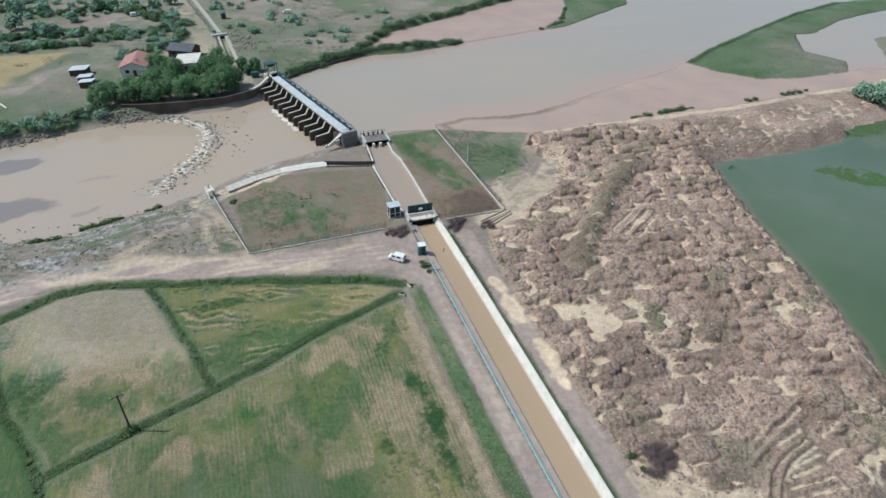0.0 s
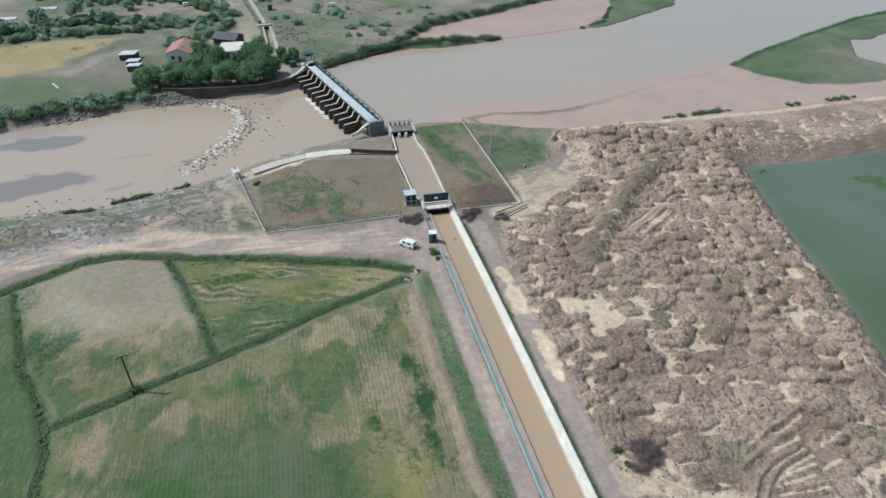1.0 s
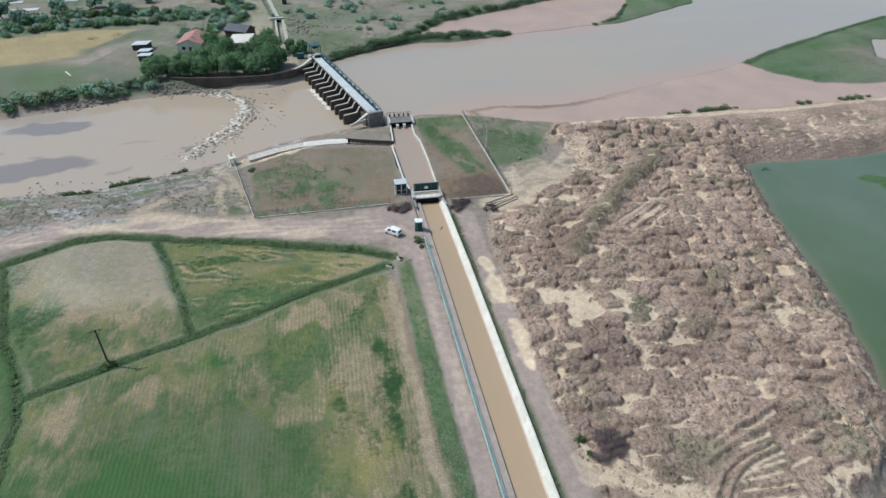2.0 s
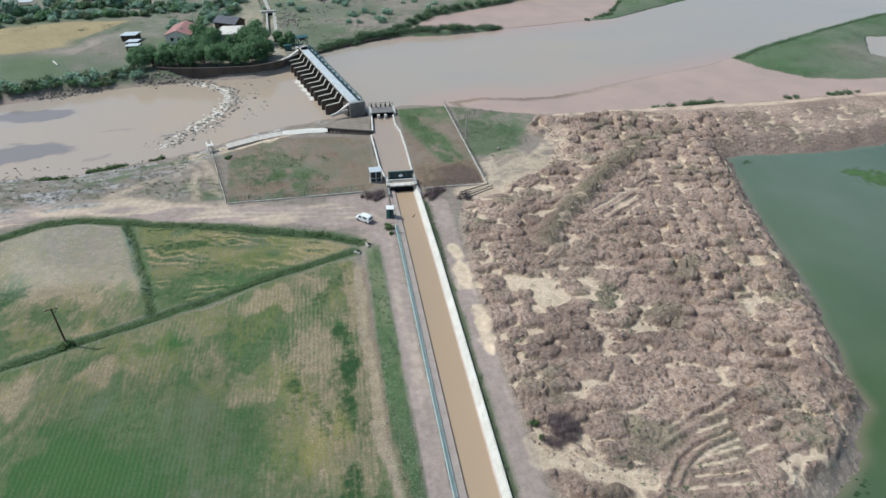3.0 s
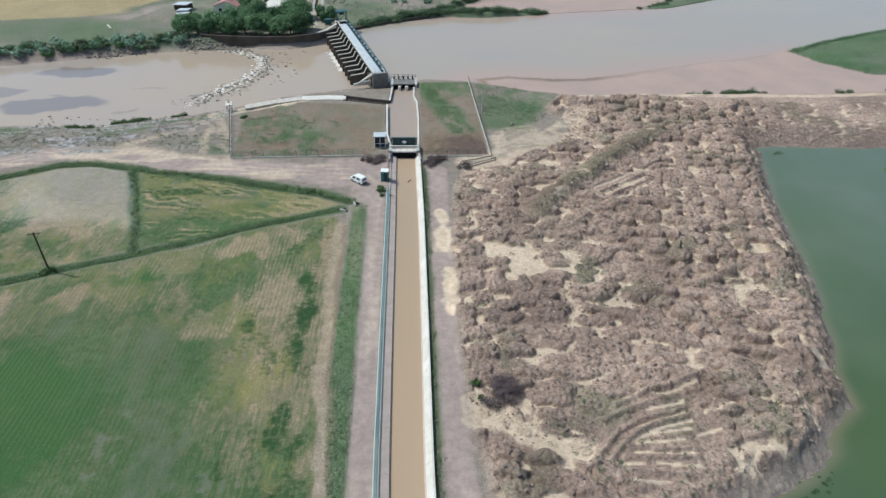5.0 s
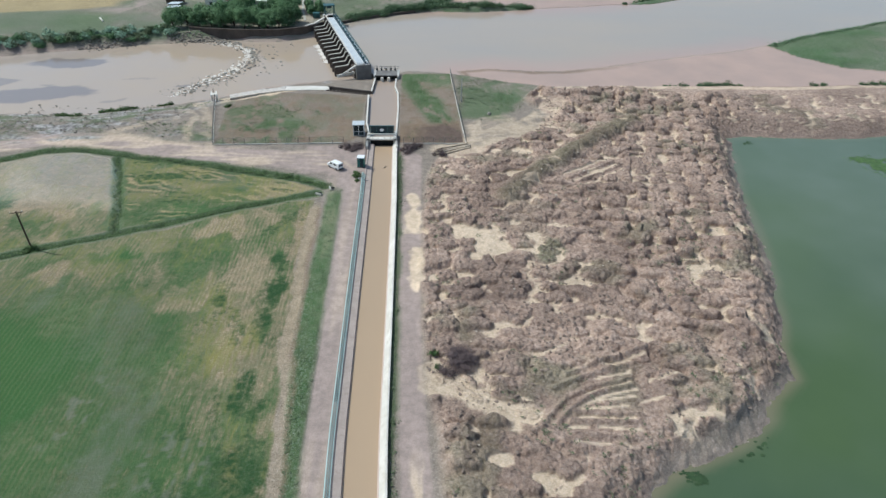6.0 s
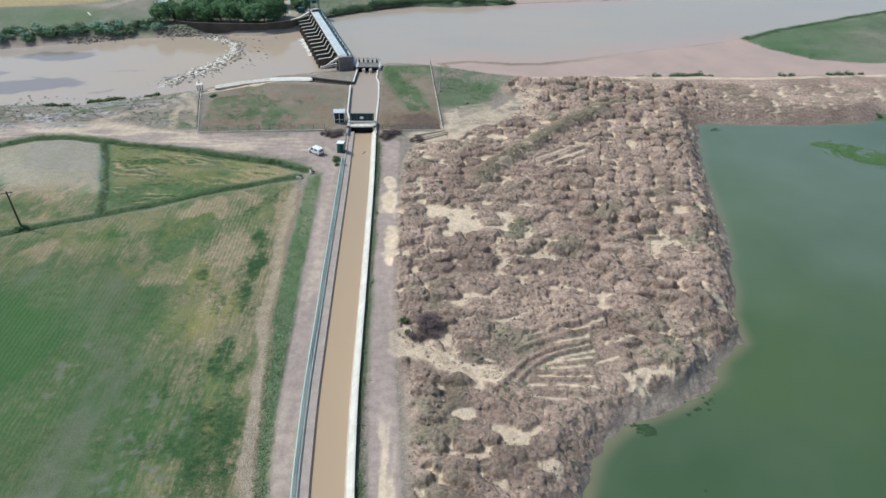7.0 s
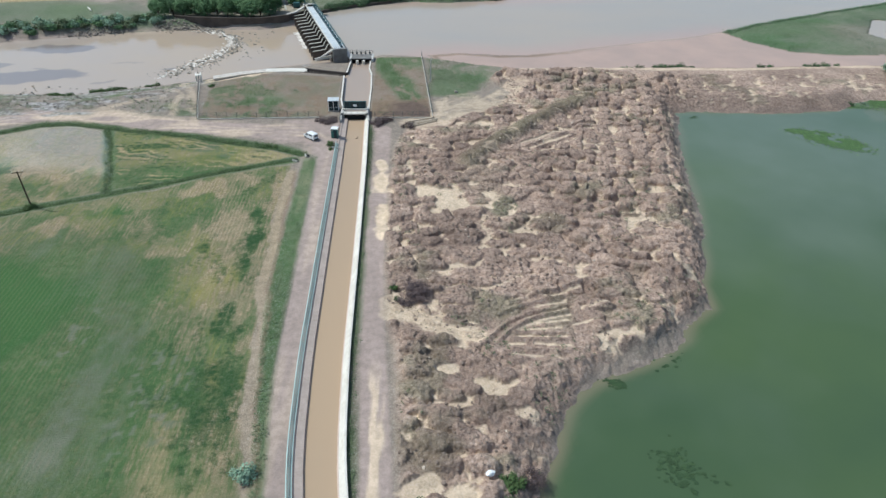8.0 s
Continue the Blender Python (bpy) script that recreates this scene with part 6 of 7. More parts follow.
build_flat_shed(pose(-52.8, 137.0, ground_z(-52.8, 137), 0, 0, -8), 7.5, 10.5, 2.4, PALE_CONCRETE, PLASTER, "long shed with a pale flat roof among the trees")
for x, y, w, d, turn in ((-87.2, 138.0, 5.2, 4.2, -12), (-84.4, 129.5, 4.0, 2.8, -12), (-83.4, 124.6, 4.0, 2.6, -12)):
    build_flat_shed(pose(x, y, ground_z(x, y), 0, 0, turn), w, d, 1.9, DECK, WOOD, "small shack with a pale sheet-metal roof beside the trees")
build_flat_shed(pose(-38.5, 196, ground_z(-38.5, 196), 0, 0, 10), 1.8, 1.6, 2.1, TEAL, DARK_TEAL, "little dark green hut by the far road")
copy_thing(van, pose(-11.6, 197.6, ground_z(-11.6, 197.6) + 0.02, 0, 0, 165))
sc = copy_thing(van, pose(-74.5, 209.5, ground_z(-74.5, 209.5) + 0.02, 0, 0, 20))
tagged(sc, "white van parked among far bushes")
culvert = thing("culvert_bridge", "small concrete road bridge over the far feeder canal", "bridge", pose(-41.2, 171.5, 0.0, 0, 0, 8))
part("slab", box((6.0, 3.0, 0.45), (0, 0, -0.05), 0, 0.03), CONCRETE, culvert)
part("parapet", box((6.0, 0.25, 0.4), (0, -1.4, 0.4), 0, 0.03), CONCRETE, culvert)
# black slab painted as the shaded hollow below the bridge
part("mouth", box((3.2, 0.2, 1.0), (0, -1.52, -1.06), 0, 0.0), BLACK, culvert, "black panel painted as the shade in the culvert mouth")
feeder = thing("feeder_canal", "pale concrete-lined feeder channel beside the far road", "canal", kind="structure")
FEED = dense([(-33.6, 116), (-36.4, 130), (-38.3, 143), (-39.4, 158), (-40.2, 170)], 2.0)
part("left_kerb", swept([(x - 1.5, y) for x, y in FEED], [(-0.4, -0.8), (-0.4, 0.15), (0.4, 0.15), (0.4, -0.8)]), KERB, feeder)
part("right_kerb", swept([(x + 1.7, y) for x, y in FEED[12:]], [(-0.8, -0.8), (-0.8, 0.12), (0.5, 0.12), (0.5, -0.8)]), KERB, feeder)
FEED2 = dense([(-42, 175), (-46, 200), (-51.5, 233)], 3.0)
part("far_kerb", swept([(x + 1.2, y) for x, y in FEED2], [(-0.9, -0.8), (-0.9, 0.12), (0.6, 0.12), (0.6, -0.8)]), KERB, feeder)


def build_ditch_head(x, y, turn):
    head = thing("ditch_culvert", "small pale culvert head with a black plug painted as the shade in the pipe mouth in the ditch", "culvert", pose(x, y, ground_z(x, y) - 0.15, 0, 0, turn), "culvert heads in the ditch")
    part("wall", box((1.3, 0.25, 0.6), (0, 0, 0), 0, 0.04), KERB, head)
    part("wing", box((0.2, 0.5, 0.45), (0.55, -0.35, 0), 0, 0.03), SEEPED, head)
    part("wing", box((0.2, 0.5, 0.45), (-0.55, -0.35, 0), 0, 0.03), SEEPED, head)
    # closed rod, black for the shade within the pipe
    part("pipe_mouth", rod((0, -0.7, 0.2), (0, -0.12, 0.3), 0.35, sides=16), BLACK, head, "black plug painted as the shade in the pipe mouth")


build_ditch_head(-15.2, -7.0, 150)
build_ditch_head(-13.1, -4.8, 110)


def build_tarp(x, y, w, d, turn):
    """A crumpled sheet lying flat."""
    bm, n = bmesh.new(), 14
    grid = [[bm.verts.new((w * (i / n - 0.5), d * (j / n - 0.5) + 0.06 * w * noise.noise((i * 0.4, j * 0.4, x)), 0.12 + 0.15 * abs(noise.noise((i * 0.7, j * 0.9, y))))) for i in range(n + 1)] for j in range(n + 1)]
    for j in range(n):
        for i in range(n):
            bm.faces.new((grid[j][i], grid[j][i + 1], grid[j + 1][i + 1], grid[j + 1][i]))
    sheet_ob = thing("ground_sheet", "pale plastic sheeting spread over a far plot", "plastic sheet", pose(x, y, ground_z(x, y) + 0.1, 0, 0, turn), "sheets on the far plots")
    part("sheeting", bm, SHEETING, sheet_ob)


SHEETING = surface("pale_sheeting", lin(206, 206, 206), lin(188, 188, 192), 0.5, 3, 0.5, 0.2, dirt=lin(150, 148, 146))
build_tarp(-146.5, 199.6, 11.5, 4.4, 8)
build_tarp(-154, 213, 5.5, 3.4, 10)
build_tarp(-132.5, 214.3, 7.2, 4.6, 6)
white_pipe = thing("drain_pipe", "short pale pipe lying on the far bank", "pipe", pose(-105.2, 113.8, ground_z(-105.2, 113.8) + 0.25, 0, 0, -58))
part("tube", rod((-2.4, 0, 0), (2.4, 0, 0), 0.25, sides=14), PALE_CONCRETE, white_pipe)
part("collar", rod((-2.5, 0, 0), (-2.1, 0, 0), 0.33, sides=14), PALE_CONCRETE, white_pipe)


# ---------------------------------------------------------------- plants
def leaf_cloud(rng, blobs, count, size, squash=1.0):
    """Many small leaves round the skins of blobs of (x, y, z, r)."""
    verts, faces = [], []
    blobs = np.array(blobs, float)
    pick = rng.choice(len(blobs), count, p=blobs[:, 3] ** 2 / (blobs[:, 3] ** 2).sum())
    d = rng.normal(size=(count, 3))
    d /= np.linalg.norm(d, axis=1)[:, None]
    r = blobs[pick, 3] * (0.3 + 1.05 * rng.random(count) ** 0.8)
    c = blobs[pick, :3] + d * r[:, None] * (1, 1, squash)
    c[:, 2] = np.maximum(c[:, 2], 0.02)
    for k in range(count):
        n = Vector(d[k]) + Vector((0, 0, 0.6)) + Vector(rng.normal(size=3) * 0.5)
        n.normalize()
        a = n.orthogonal().normalized()
        a.rotate(Matrix.Rotation(rng.random() * 6.28, 3, n))
        b = n.cross(a)
        s = size * (0.6 + 0.8 * rng.random())
        p, i = Vector(c[k]), len(verts)
        verts += [(p - a * s)[:], (p + b * s * 0.55 - n * s * 0.15)[:], (p + a * s)[:], (p - b * s * 0.55 - n * s * 0.15)[:]]
        faces.append((i, i + 1, i + 2, i + 3))
    return verts, faces


def build_tree(seed, high, wide, leaf, label, name="tree", count=4200, size=0.2):
    rng = np.random.default_rng(seed)
    tree = thing(name, label, name)
    base = high * 0.1
    bm = rod((0, 0, -0.4), (0.1 * wide, 0, high * 0.55), 0.055 * high * 0.5, 0.03 * high * 0.5, 8)
    blobs = [(0, 0, high * 0.72, wide * 0.3)]
    for k in range(22):
        a = k * 2.4 + rng.random()
        out = wide * (0.16 + 0.28 * rng.random())
        z = base + (high - base) * (0.15 + 0.65 * rng.random())
        r = wide * (0.1 + 0.1 * rng.random())
        blobs.append((out * math.cos(a), out * math.sin(a), max(min(z, high - r), r * 0.8), r))
        rod((0.03 * wide, 0, high * (0.12 + 0.015 * k)), (out * 0.8 * math.cos(a), out * 0.8 * math.sin(a), z), 0.05 + 0.006 * high, 0.025, 5, bm)
    part("trunk", bm, BARK, tree)
    me = mesh_of("crown", *leaf_cloud(rng, blobs, count, size), leaf)
    share("crown", me, tree, pose(0, 0, 0))
    return tree


def build_bush(seed, high, wide, leaf, label, name="bush", count=560, size=0.19):
    rng = np.random.default_rng(seed)
    bush = thing(name, label, name)
    bm = bmesh.new()
    blobs = []
    for k in range(6):
        a, out = k * 1.05 + rng.random(), wide * (0.1 + 0.25 * rng.random())
        r = wide * (0.16 + 0.12 * rng.random())
        z = max(r * 0.5, high - r - high * 0.4 * rng.random())
        blobs.append((out * math.cos(a), out * math.sin(a), z, r))
        rod((0, 0, -0.15), (out * math.cos(a), out * math.sin(a), z), 0.05, 0.02, 5, bm)
    part("stems", bm, BARK, bush)
    share("foliage", mesh_of("foliage", *leaf_cloud(rng, blobs, count, size, 0.8), leaf), bush, pose(0, 0, 0))
    return bush


def planted(proto, spots, rng, low=0.75, high=1.2, group=""):
    """Copies of a few plants at (x, y) spots; the first spots take the plants themselves."""
    for k, (x, y) in enumerate(spots):
        src = proto[k % len(proto)]
        s = low + (high - low) * rng.random()
        m = pose(x, y, ground_z(x, y) - 0.03, 0, 0, 360 * rng.random())
        ob = src if k < len(proto) else copy_thing(src, m)
        ob.matrix_basis = m @ Matrix.Diagonal((s, s, s * (0.85 + 0.3 * rng.random()), 1))
        tagged(ob, group=group)


rng = np.random.default_rng(5)
TREES = [build_tree(k, 6.2 + 0.6 * (k % 3), 6.0 + 0.5 * (k % 2), LEAF_A, "bushy green broadleaf tree by the river wall") for k in range(4)]
row = [(-78, 105.5), (-74, 108), (-70, 106.5), (-66, 108.5), (-62, 105.5), (-58, 108), (-54, 105), (-50, 107.5), (-46.5, 105), (-43, 107.5), (-40, 108), (-76, 113), (-70, 114), (-64, 115), (-58, 115), (-52, 113.5), (-47, 114), (-42, 114), (-38.5, 113), (-61, 124), (-58, 130), (-62, 133), (-56, 121), (-50, 121), (-47, 126), (-44, 122), (-43, 130), (-41, 126)]
planted(TREES, row, rng, 0.8, 1.15, "trees by the house")
FAR_TREES = [build_tree(11 + k, 5.5, 6.0, LEAF_B, "grey-green scrub tree on the far bank", count=1100, size=0.42) for k in range(2)]
planted(FAR_TREES, [(-107, 190), (-104, 186), (-122, 224), (-112, 222), (-90, 222), (-84, 224), (-98, 206), (-131, 196), (-118, 200), (-76, 222), (-66, 214), (-60, 226), (-150, 186), (-140, 178), (-160, 200)], rng, 0.8, 1.3, "scrub trees")
planted([build_tree(21, 4.6, 6.5, LEAF_B, "wide grey-green willow beside the pond", "willow", 1600, 0.34)], [(159, 45.5), (165, 47), (163, 41), (170, 44), (157, 41), (155, 46), (161, 38), (167, 39), (174, 46)], rng, 0.9, 1.3, "willows")
planted([build_tree(24, 4.5, 4.2, LEAF_A, "green tree beside the weir gantry")], [(-33.5, 123), (-31, 125.5), (-35, 128)], rng, 0.8, 1.1, "trees by the gantry")
SCRUB = [build_bush(31 + k, 1.9, 3.4, LEAF_B, "low grey-green scrub bush on stony ground") for k in range(3)]
spots = []
for _ in range(1300):
    x, y = rng.uniform(-170, 30), rng.uniform(150, 260)
    clump = float(fbm(np.array(x), np.array(y), 18, 3, 111))
    if clump > 0.53 and not (-62 < x < -30 and y < 180) and off_line(np.array(x), np.array(y), FAR_ROAD) > 5 and not inside(np.array(x), np.array(y), WHEAT_FIELD) and not inside(np.array(x), np.array(y), RESERVOIR):
        spots.append((x, y))
for _ in range(26):
    spots.append((rng.uniform(-130, -92), 168 + rng.uniform(-2, 8)))
planted(SCRUB, spots[:240], rng, 0.7, 1.5, "scrub bushes")
BELT_BUSH = [build_bush(35 + k, 2.6, 4.4, (LEAF_B, LEAF_D, LEAF_A)[k], "dense grey-green thicket bush past the far bank", "thicket_bush", 760, 0.25) for k in range(3)]
planted(BELT_BUSH, [(x + rng.normal() * 2.2, y + rng.normal() * 2.2) for line in BELTS[:3] for x, y in dense(line, 1.35)] + [(x + rng.normal() * 0.8, y + rng.normal() * 0.8) for x, y in dense(BELTS[3], 2.2)], rng, 0.6, 1.35, "thicket bushes")
RIVER_BUSH = [build_bush(41 + k, 1.8, 3.4, (LEAF_B, LEAF_A, LEAF_D)[k], "grey-green bush on the rocky river bank") for k in range(3)]
spots = [(-77 - 0.85 * k + rng.uniform(-1, 1), 100.5 - 0.25 * k + rng.uniform(-2.2, 4)) for k in range(64)]
planted(RIVER_BUSH, spots, rng, 0.7, 1.6, "river bank bushes")
shore = dense([(-20, 121.5), (-5, 131.5), (8.5, 138), (26, 138.2), (50, 141.2)], 1.5) + dense([(9, 142.5), (25, 163), (60, 181), (99, 202)], 3.2)
REED = [build_bush(51 + k, 0.9, 4.4, REEDS, "green reeds and shrubs on the reservoir shore", "reed_bush", 620, 0.19) for k in range(2)]
planted(REED, [(x + rng.uniform(-1, 1), y + rng.uniform(-0.6, 1.6)) for x, y in shore], rng, 0.8, 1.3, "reed bushes")
edge = [(x, y) for x, y in dense([(90, 150), (103, 157), (116, 178)], 3.0)] + [(60.5, 54.3), (76, 55.8), (78.5, 56), (81, 56.3), (86, 57), (88, 57.2), (90, 57.2), (92, 57.4), (94, 57.4), (96, 57.6), (98, 57.6), (120, 57.5), (123, 57.7), (136, 58.6), (139, 59), (142, 59.2), (146, 59.6), (135, 27), (138, 25), (141, 27), (133, 30), (137, 31)]
planted([build_bush(55, 0.45, 3.2, REEDS, "dark green shore reeds", "reed_bush", 620, 0.14)], edge, rng, 0.5, 1.1, "reed bushes")
DRY = [build_bush(61, 1.0, 3.4, TWIG, "dark brown leafless brush heap", "brush", 2200, 0.085)]
planted(DRY, [(9.6, -53.4), (8.4, -54.6), (-12.0, 13.9), (-10.0, 13.2), (-8.8, 14.2), (2.4, 13.6), (4.2, 14.6), (1.6, 12.0), (9.0, 10.6), (9.9, -52.6), (10.6, -54.0), (22.8, -85.4)], rng, 0.8, 1.1, "brush heaps")
WEED = [build_bush(71 + k, 0.55, 1.8, LEAF_H, "low clump of green weeds on bare soil", "weed_clump", 200, 0.16) for k in range(2)]
weeds = [(6.3, -51.6), (6.8, -54.0), (-61.0, -25.0), (-61.8, -25.5), (-60.6, -25.6), (-20.5, 0.2), (-21.8, 0.6), (-22.6, 0.6), (-8.2, 0.6), (-8.0, -1.2), (-8.4, 1.8), (-43.3, 37.5), (-43.6, 36.8), (19.3, -86.4), (20.2, -86.0), (20.9, -86.8), (19.8, -87.3)]
weeds += [(x + rng.uniform(-0.5, 0.5), y + rng.uniform(-0.4, 0.4)) for x, y in dense([(-76, 38.6), (-72, 39.6), (-67.6, 41)], 0.8) + dense([(-85.5, 35.8), (-81, 36.6)], 1.0) + dense([(-62, 43), (-60, 43.6)], 1.0)]
planted(WEED, weeds, rng, 0.7, 1.3, "weed clumps")
planted([build_bush(81, 1.9, 3.2, LEAF_B, "round grey-green shrub on the grass bank", "shrub", 700, 0.16)], [(-10.3, -84.9)], rng, 1, 1.01)
planted([build_bush(83, 1.3, 2.4, LEAF_H, "dark green shrub round the foot of the pole", "shrub", 600, 0.14)], [(-61.3, -25.2)], rng, 1, 1.01)


def scatter_tufts(name, spots, size, leaf, label, count=10, high=0.3):
    """Low ground cover in one mesh."""
    verts, faces = [], []
    for x, y in spots:
        z = ground_z(x, y)
        for _ in range(count):
            a, s = rng.random() * 6.28, size * (0.5 + rng.random())
            px, py, pz = x + rng.normal() * size * 1.6, y + rng.normal() * size * 1.6, z + rng.random() * high
            i, c, d = len(verts), math.cos(a) * s, math.sin(a) * s
            t = rng.uniform(0.2, 0.9) * s
            verts += [(px - c, py - d, pz), (px + d * 0.5, py - c * 0.5, pz + t * 0.4), (px + c, py + d, pz + t), (px - d * 0.5, py + c * 0.5, pz + t * 0.4)]
            faces.append((i, i + 1, i + 2, i + 3))
    tagged(new(name, mesh_of(name, verts, faces, leaf)), label, "plants", kind="stuff")


hedge_spots = []
for k, line in enumerate(HEDGES):
    for x, y in dense(line, 0.55):
        if y > -105 and x > -115:
            w = (0.85, 0.45, 0.6, 0.45)[k]
            hedge_spots += [(x + rng.normal() * w * 0.7, y + rng.normal() * w * 0.7) for _ in range((3, 2, 1, 1)[k])]
scatter_tufts("hedge_growth", hedge_spots, 0.17, LEAF_H, "rank green growth along the field ditches", 8, 0.3)
scatter_tufts("rim_weeds", [(float(canal_edge(y, CANAL_R)) + 0.3 + abs(rng.normal()) * 0.4, y) for y in np.concatenate([rng.uniform(-14, 10, 200), rng.uniform(-100, -14, 130)])], 0.11, LEAF_D, "green weeds along the outer canal wall", 7, 0.25)
scatter_tufts("bank_grass", [(float(np.interp(y, *BANK_L)) * (1 - u) + float(np.interp(y, *BANK_R)) * u, y) for u, y in ((rng.uniform(0, 0.95), rng.uniform(-95, -4)) for _ in range(420))], 0.1, LEAF_D, "tufted grass on the bank beside the road", 6, 0.2)


def pond_weed(name, patches, label, leaf, bar):
    """Floating weed, flat on the pond."""
    verts, faces = [], []
    for cx, cy, rx, ry, turn, many in patches:
        c, d = math.cos(radians(turn)), math.sin(radians(turn))
        for _ in range(many):
            u, v = rng.normal() * 0.5 * rx, rng.normal() * 0.5 * ry
            x, y = cx + u * c - v * d, cy + u * d + v * c
            if float(fbm(np.array(x), np.array(y), 2.5, 3, 251)) < bar:
                continue
            a, s, i = rng.random() * 6.28, rng.uniform(0.1, 0.3), len(verts)
            verts += [(x + s * math.cos(a + k) * (1 + 0.4 * (k % 2)), y + s * math.sin(a + k), -2.49 + 0.05 * rng.random()) for k in (0, 1.3, 2.4, 3.6, 5.0)]
            faces.append((i, i + 1, i + 2, i + 3, i + 4))
    tagged(new(name, mesh_of(name, verts, faces, leaf)), label, "plants", kind="stuff")


DIM_WEED = foliage("shore_weed", lin(50, 70, 46), lin(62, 82, 52))
WEED_MAT = foliage("pond_weed", lin(60, 84, 54), lin(84, 108, 64))
pond_weed("floating_weed", ((114.5, 7.5, 6.5, 3.4, -40, 4200), (108, 13, 3, 1.5, -20, 200), (143, 31, 7, 3.5, 20, 900), (133, 29, 3, 1.5, 0, 160)), "bright green weed floating on the pond", WEED_MAT, 0.33)
pond_weed("shore_weed", ((41, -84, 2.4, 3.6, 10, 150), (45.8, -66.4, 2.0, 0.8, 30, 90), (37.7, -70.3, 2.2, 0.7, -20, 90), (46, -86, 1.4, 2.4, 0, 50), (84, 22, 2, 1, 0, 40)), "sparse dark weed in the shallow pond margin", DIM_WEED, 0.46)
def green_spots(poly, many, size, seed, bar=0.5):
    """Places for tufts inside an outline, gathered in clumps."""
    (x0, x1), (y0, y1) = ((min(p[k] for p in poly), max(p[k] for p in poly)) for k in (0, 1))
    out = [(rng.uniform(x0, x1), rng.uniform(y0, y1)) for _ in range(many)]
    return [p for p in out if inside(np.array(p[0]), np.array(p[1]), poly) and float(fbm(np.array(p[0]), np.array(p[1]), size, 3, seed)) > bar]


scatter_tufts("plot_weeds", green_spots([(-41, 15.6), (-22, 16), (-18, 30), (-26, 44), (-43, 40)], 1300, 4, 201) + green_spots([(0.5, 61), (6, 61), (13, 30), (8, 27), (2, 48)], 900, 3, 203, 0.45) + green_spots(PLOT_E, 400, 4, 205, 0.55), 0.11, LEAF_H, "rank weeds in the fenced grass plots", 6, 0.15)
scatter_tufts("island_reeds", [(x + rng.normal() * 0.9, y + rng.normal() * 0.9 - 0.8) for x, y in dense([(125.5, 96), (142, 106.5), (178, 123.5), (217, 141.5), (254, 153)], 0.35) for _ in range(2)], 0.26, REEDS, "dark reeds along the water edge of the island", 7, 0.4)
scatter_tufts("lawn_weeds", green_spots([(15.5, 30), (15.5, 63), (30, 58), (38, 52), (32, 40), (27, 28)], 700, 4, 207), 0.15, LEAF_D, "grass tufts on the open ground by the reservoir", 6, 0.2)
scatter_tufts("meadow_weeds", green_spots([(-100, 20), (-100, 34), (-60, 44), (-46, 41), (-43, 18), (-70, 21)], 1500, 6, 209, 0.52), 0.15, LEAF_D, "sparse weeds on the stony river bank", 6, 0.2)
scatter_tufts("far_meadow", green_spots([(-150, 150), (-60, 150), (-20, 120), (8, 142), (20, 165), (20, 230), (-150, 230)], 2600, 12, 211, 0.52), 0.3, LEAF_D, "long grass on the far meadow", 6, 0.3)
scatter_tufts("spoil_weeds", [p for p in ((rng.uniform(6, 78), rng.uniform(-90, 45)) for _ in range(3000)) if inside(np.array(p[0]), np.array(p[1]), SPOIL) and float(fbm(np.array(p[0]), np.array(p[1]), 9, 3, 131)) > 0.6], 0.13, LEAF_D, "thin green weeds on the earth heaps", 6, 0.25)


# ---------------------------------------------------------------- stones, logs and litter
def stone_mesh(seed, rough=0.35):
    bm = bmesh.new()
    bmesh.ops.create_icosphere(bm, subdivisions=2, radius=0.5)
    for v in bm.verts:
        v.co *= 1 + rough * (noise.noise(v.co * 2.2 + Vector((seed * 7.3, 0, 0))) + 0.3 * noise.noise(v.co * 6))
        v.co.z *= 0.7
    return flat(bm)


STONES = [mesh_of("boulder", *stone_mesh(k), STONE) for k in range(5)]


def boulders(spots, name, label, group, lo=0.4, hi=1.1, sink=0.25, level=None):
    for k, (x, y) in enumerate(spots):
        s = lo + (hi - lo) * rng.random() ** 2
        z = max(ground_z(x, y), level if level is not None else -99)
        ob = tagged(new(name, STONES[k % 5]), label, "stone", group)
        ob.matrix_world = pose(x, y, z + 0.35 * s - sink * s, 0, 0, 360 * rng.random()) @ Matrix.Diagonal((s * rng.uniform(0.8, 1.5), s, s, 1))


bar = dense([(-60, 51), (-57, 57), (-54, 62), (-51, 67), (-48.5, 73), (-46.5, 80), (-47, 85), (-49, 90), (-55, 95), (-60, 98)], 0.5)
boulders([(x + rng.normal() * 1.5, y + rng.normal() * 1.5) for x, y in bar for _ in range(2)], "boulder", "grey river boulder in the rapids", "boulders in the rapids", 0.4, 1.1, 0.3, -2.55)
boulders([(rng.uniform(-50, -36), rng.uniform(66, 97)) for _ in range(40)], "boulder", "dark boulder standing out of the river", "boulders in the river", 0.5, 1.1, 0.3, -2.6)
boulders([(22.4, 32.7)], "boulder", "pale boulder lying in the grass", "", 1.0, 1.1, 0.1)
boulders([(rng.uniform(-37, -29), rng.uniform(148, 172)) for _ in range(60)], "boulder", "pale stone dumped beside the far road", "stones by the far road", 0.6, 1.5, 0.2)


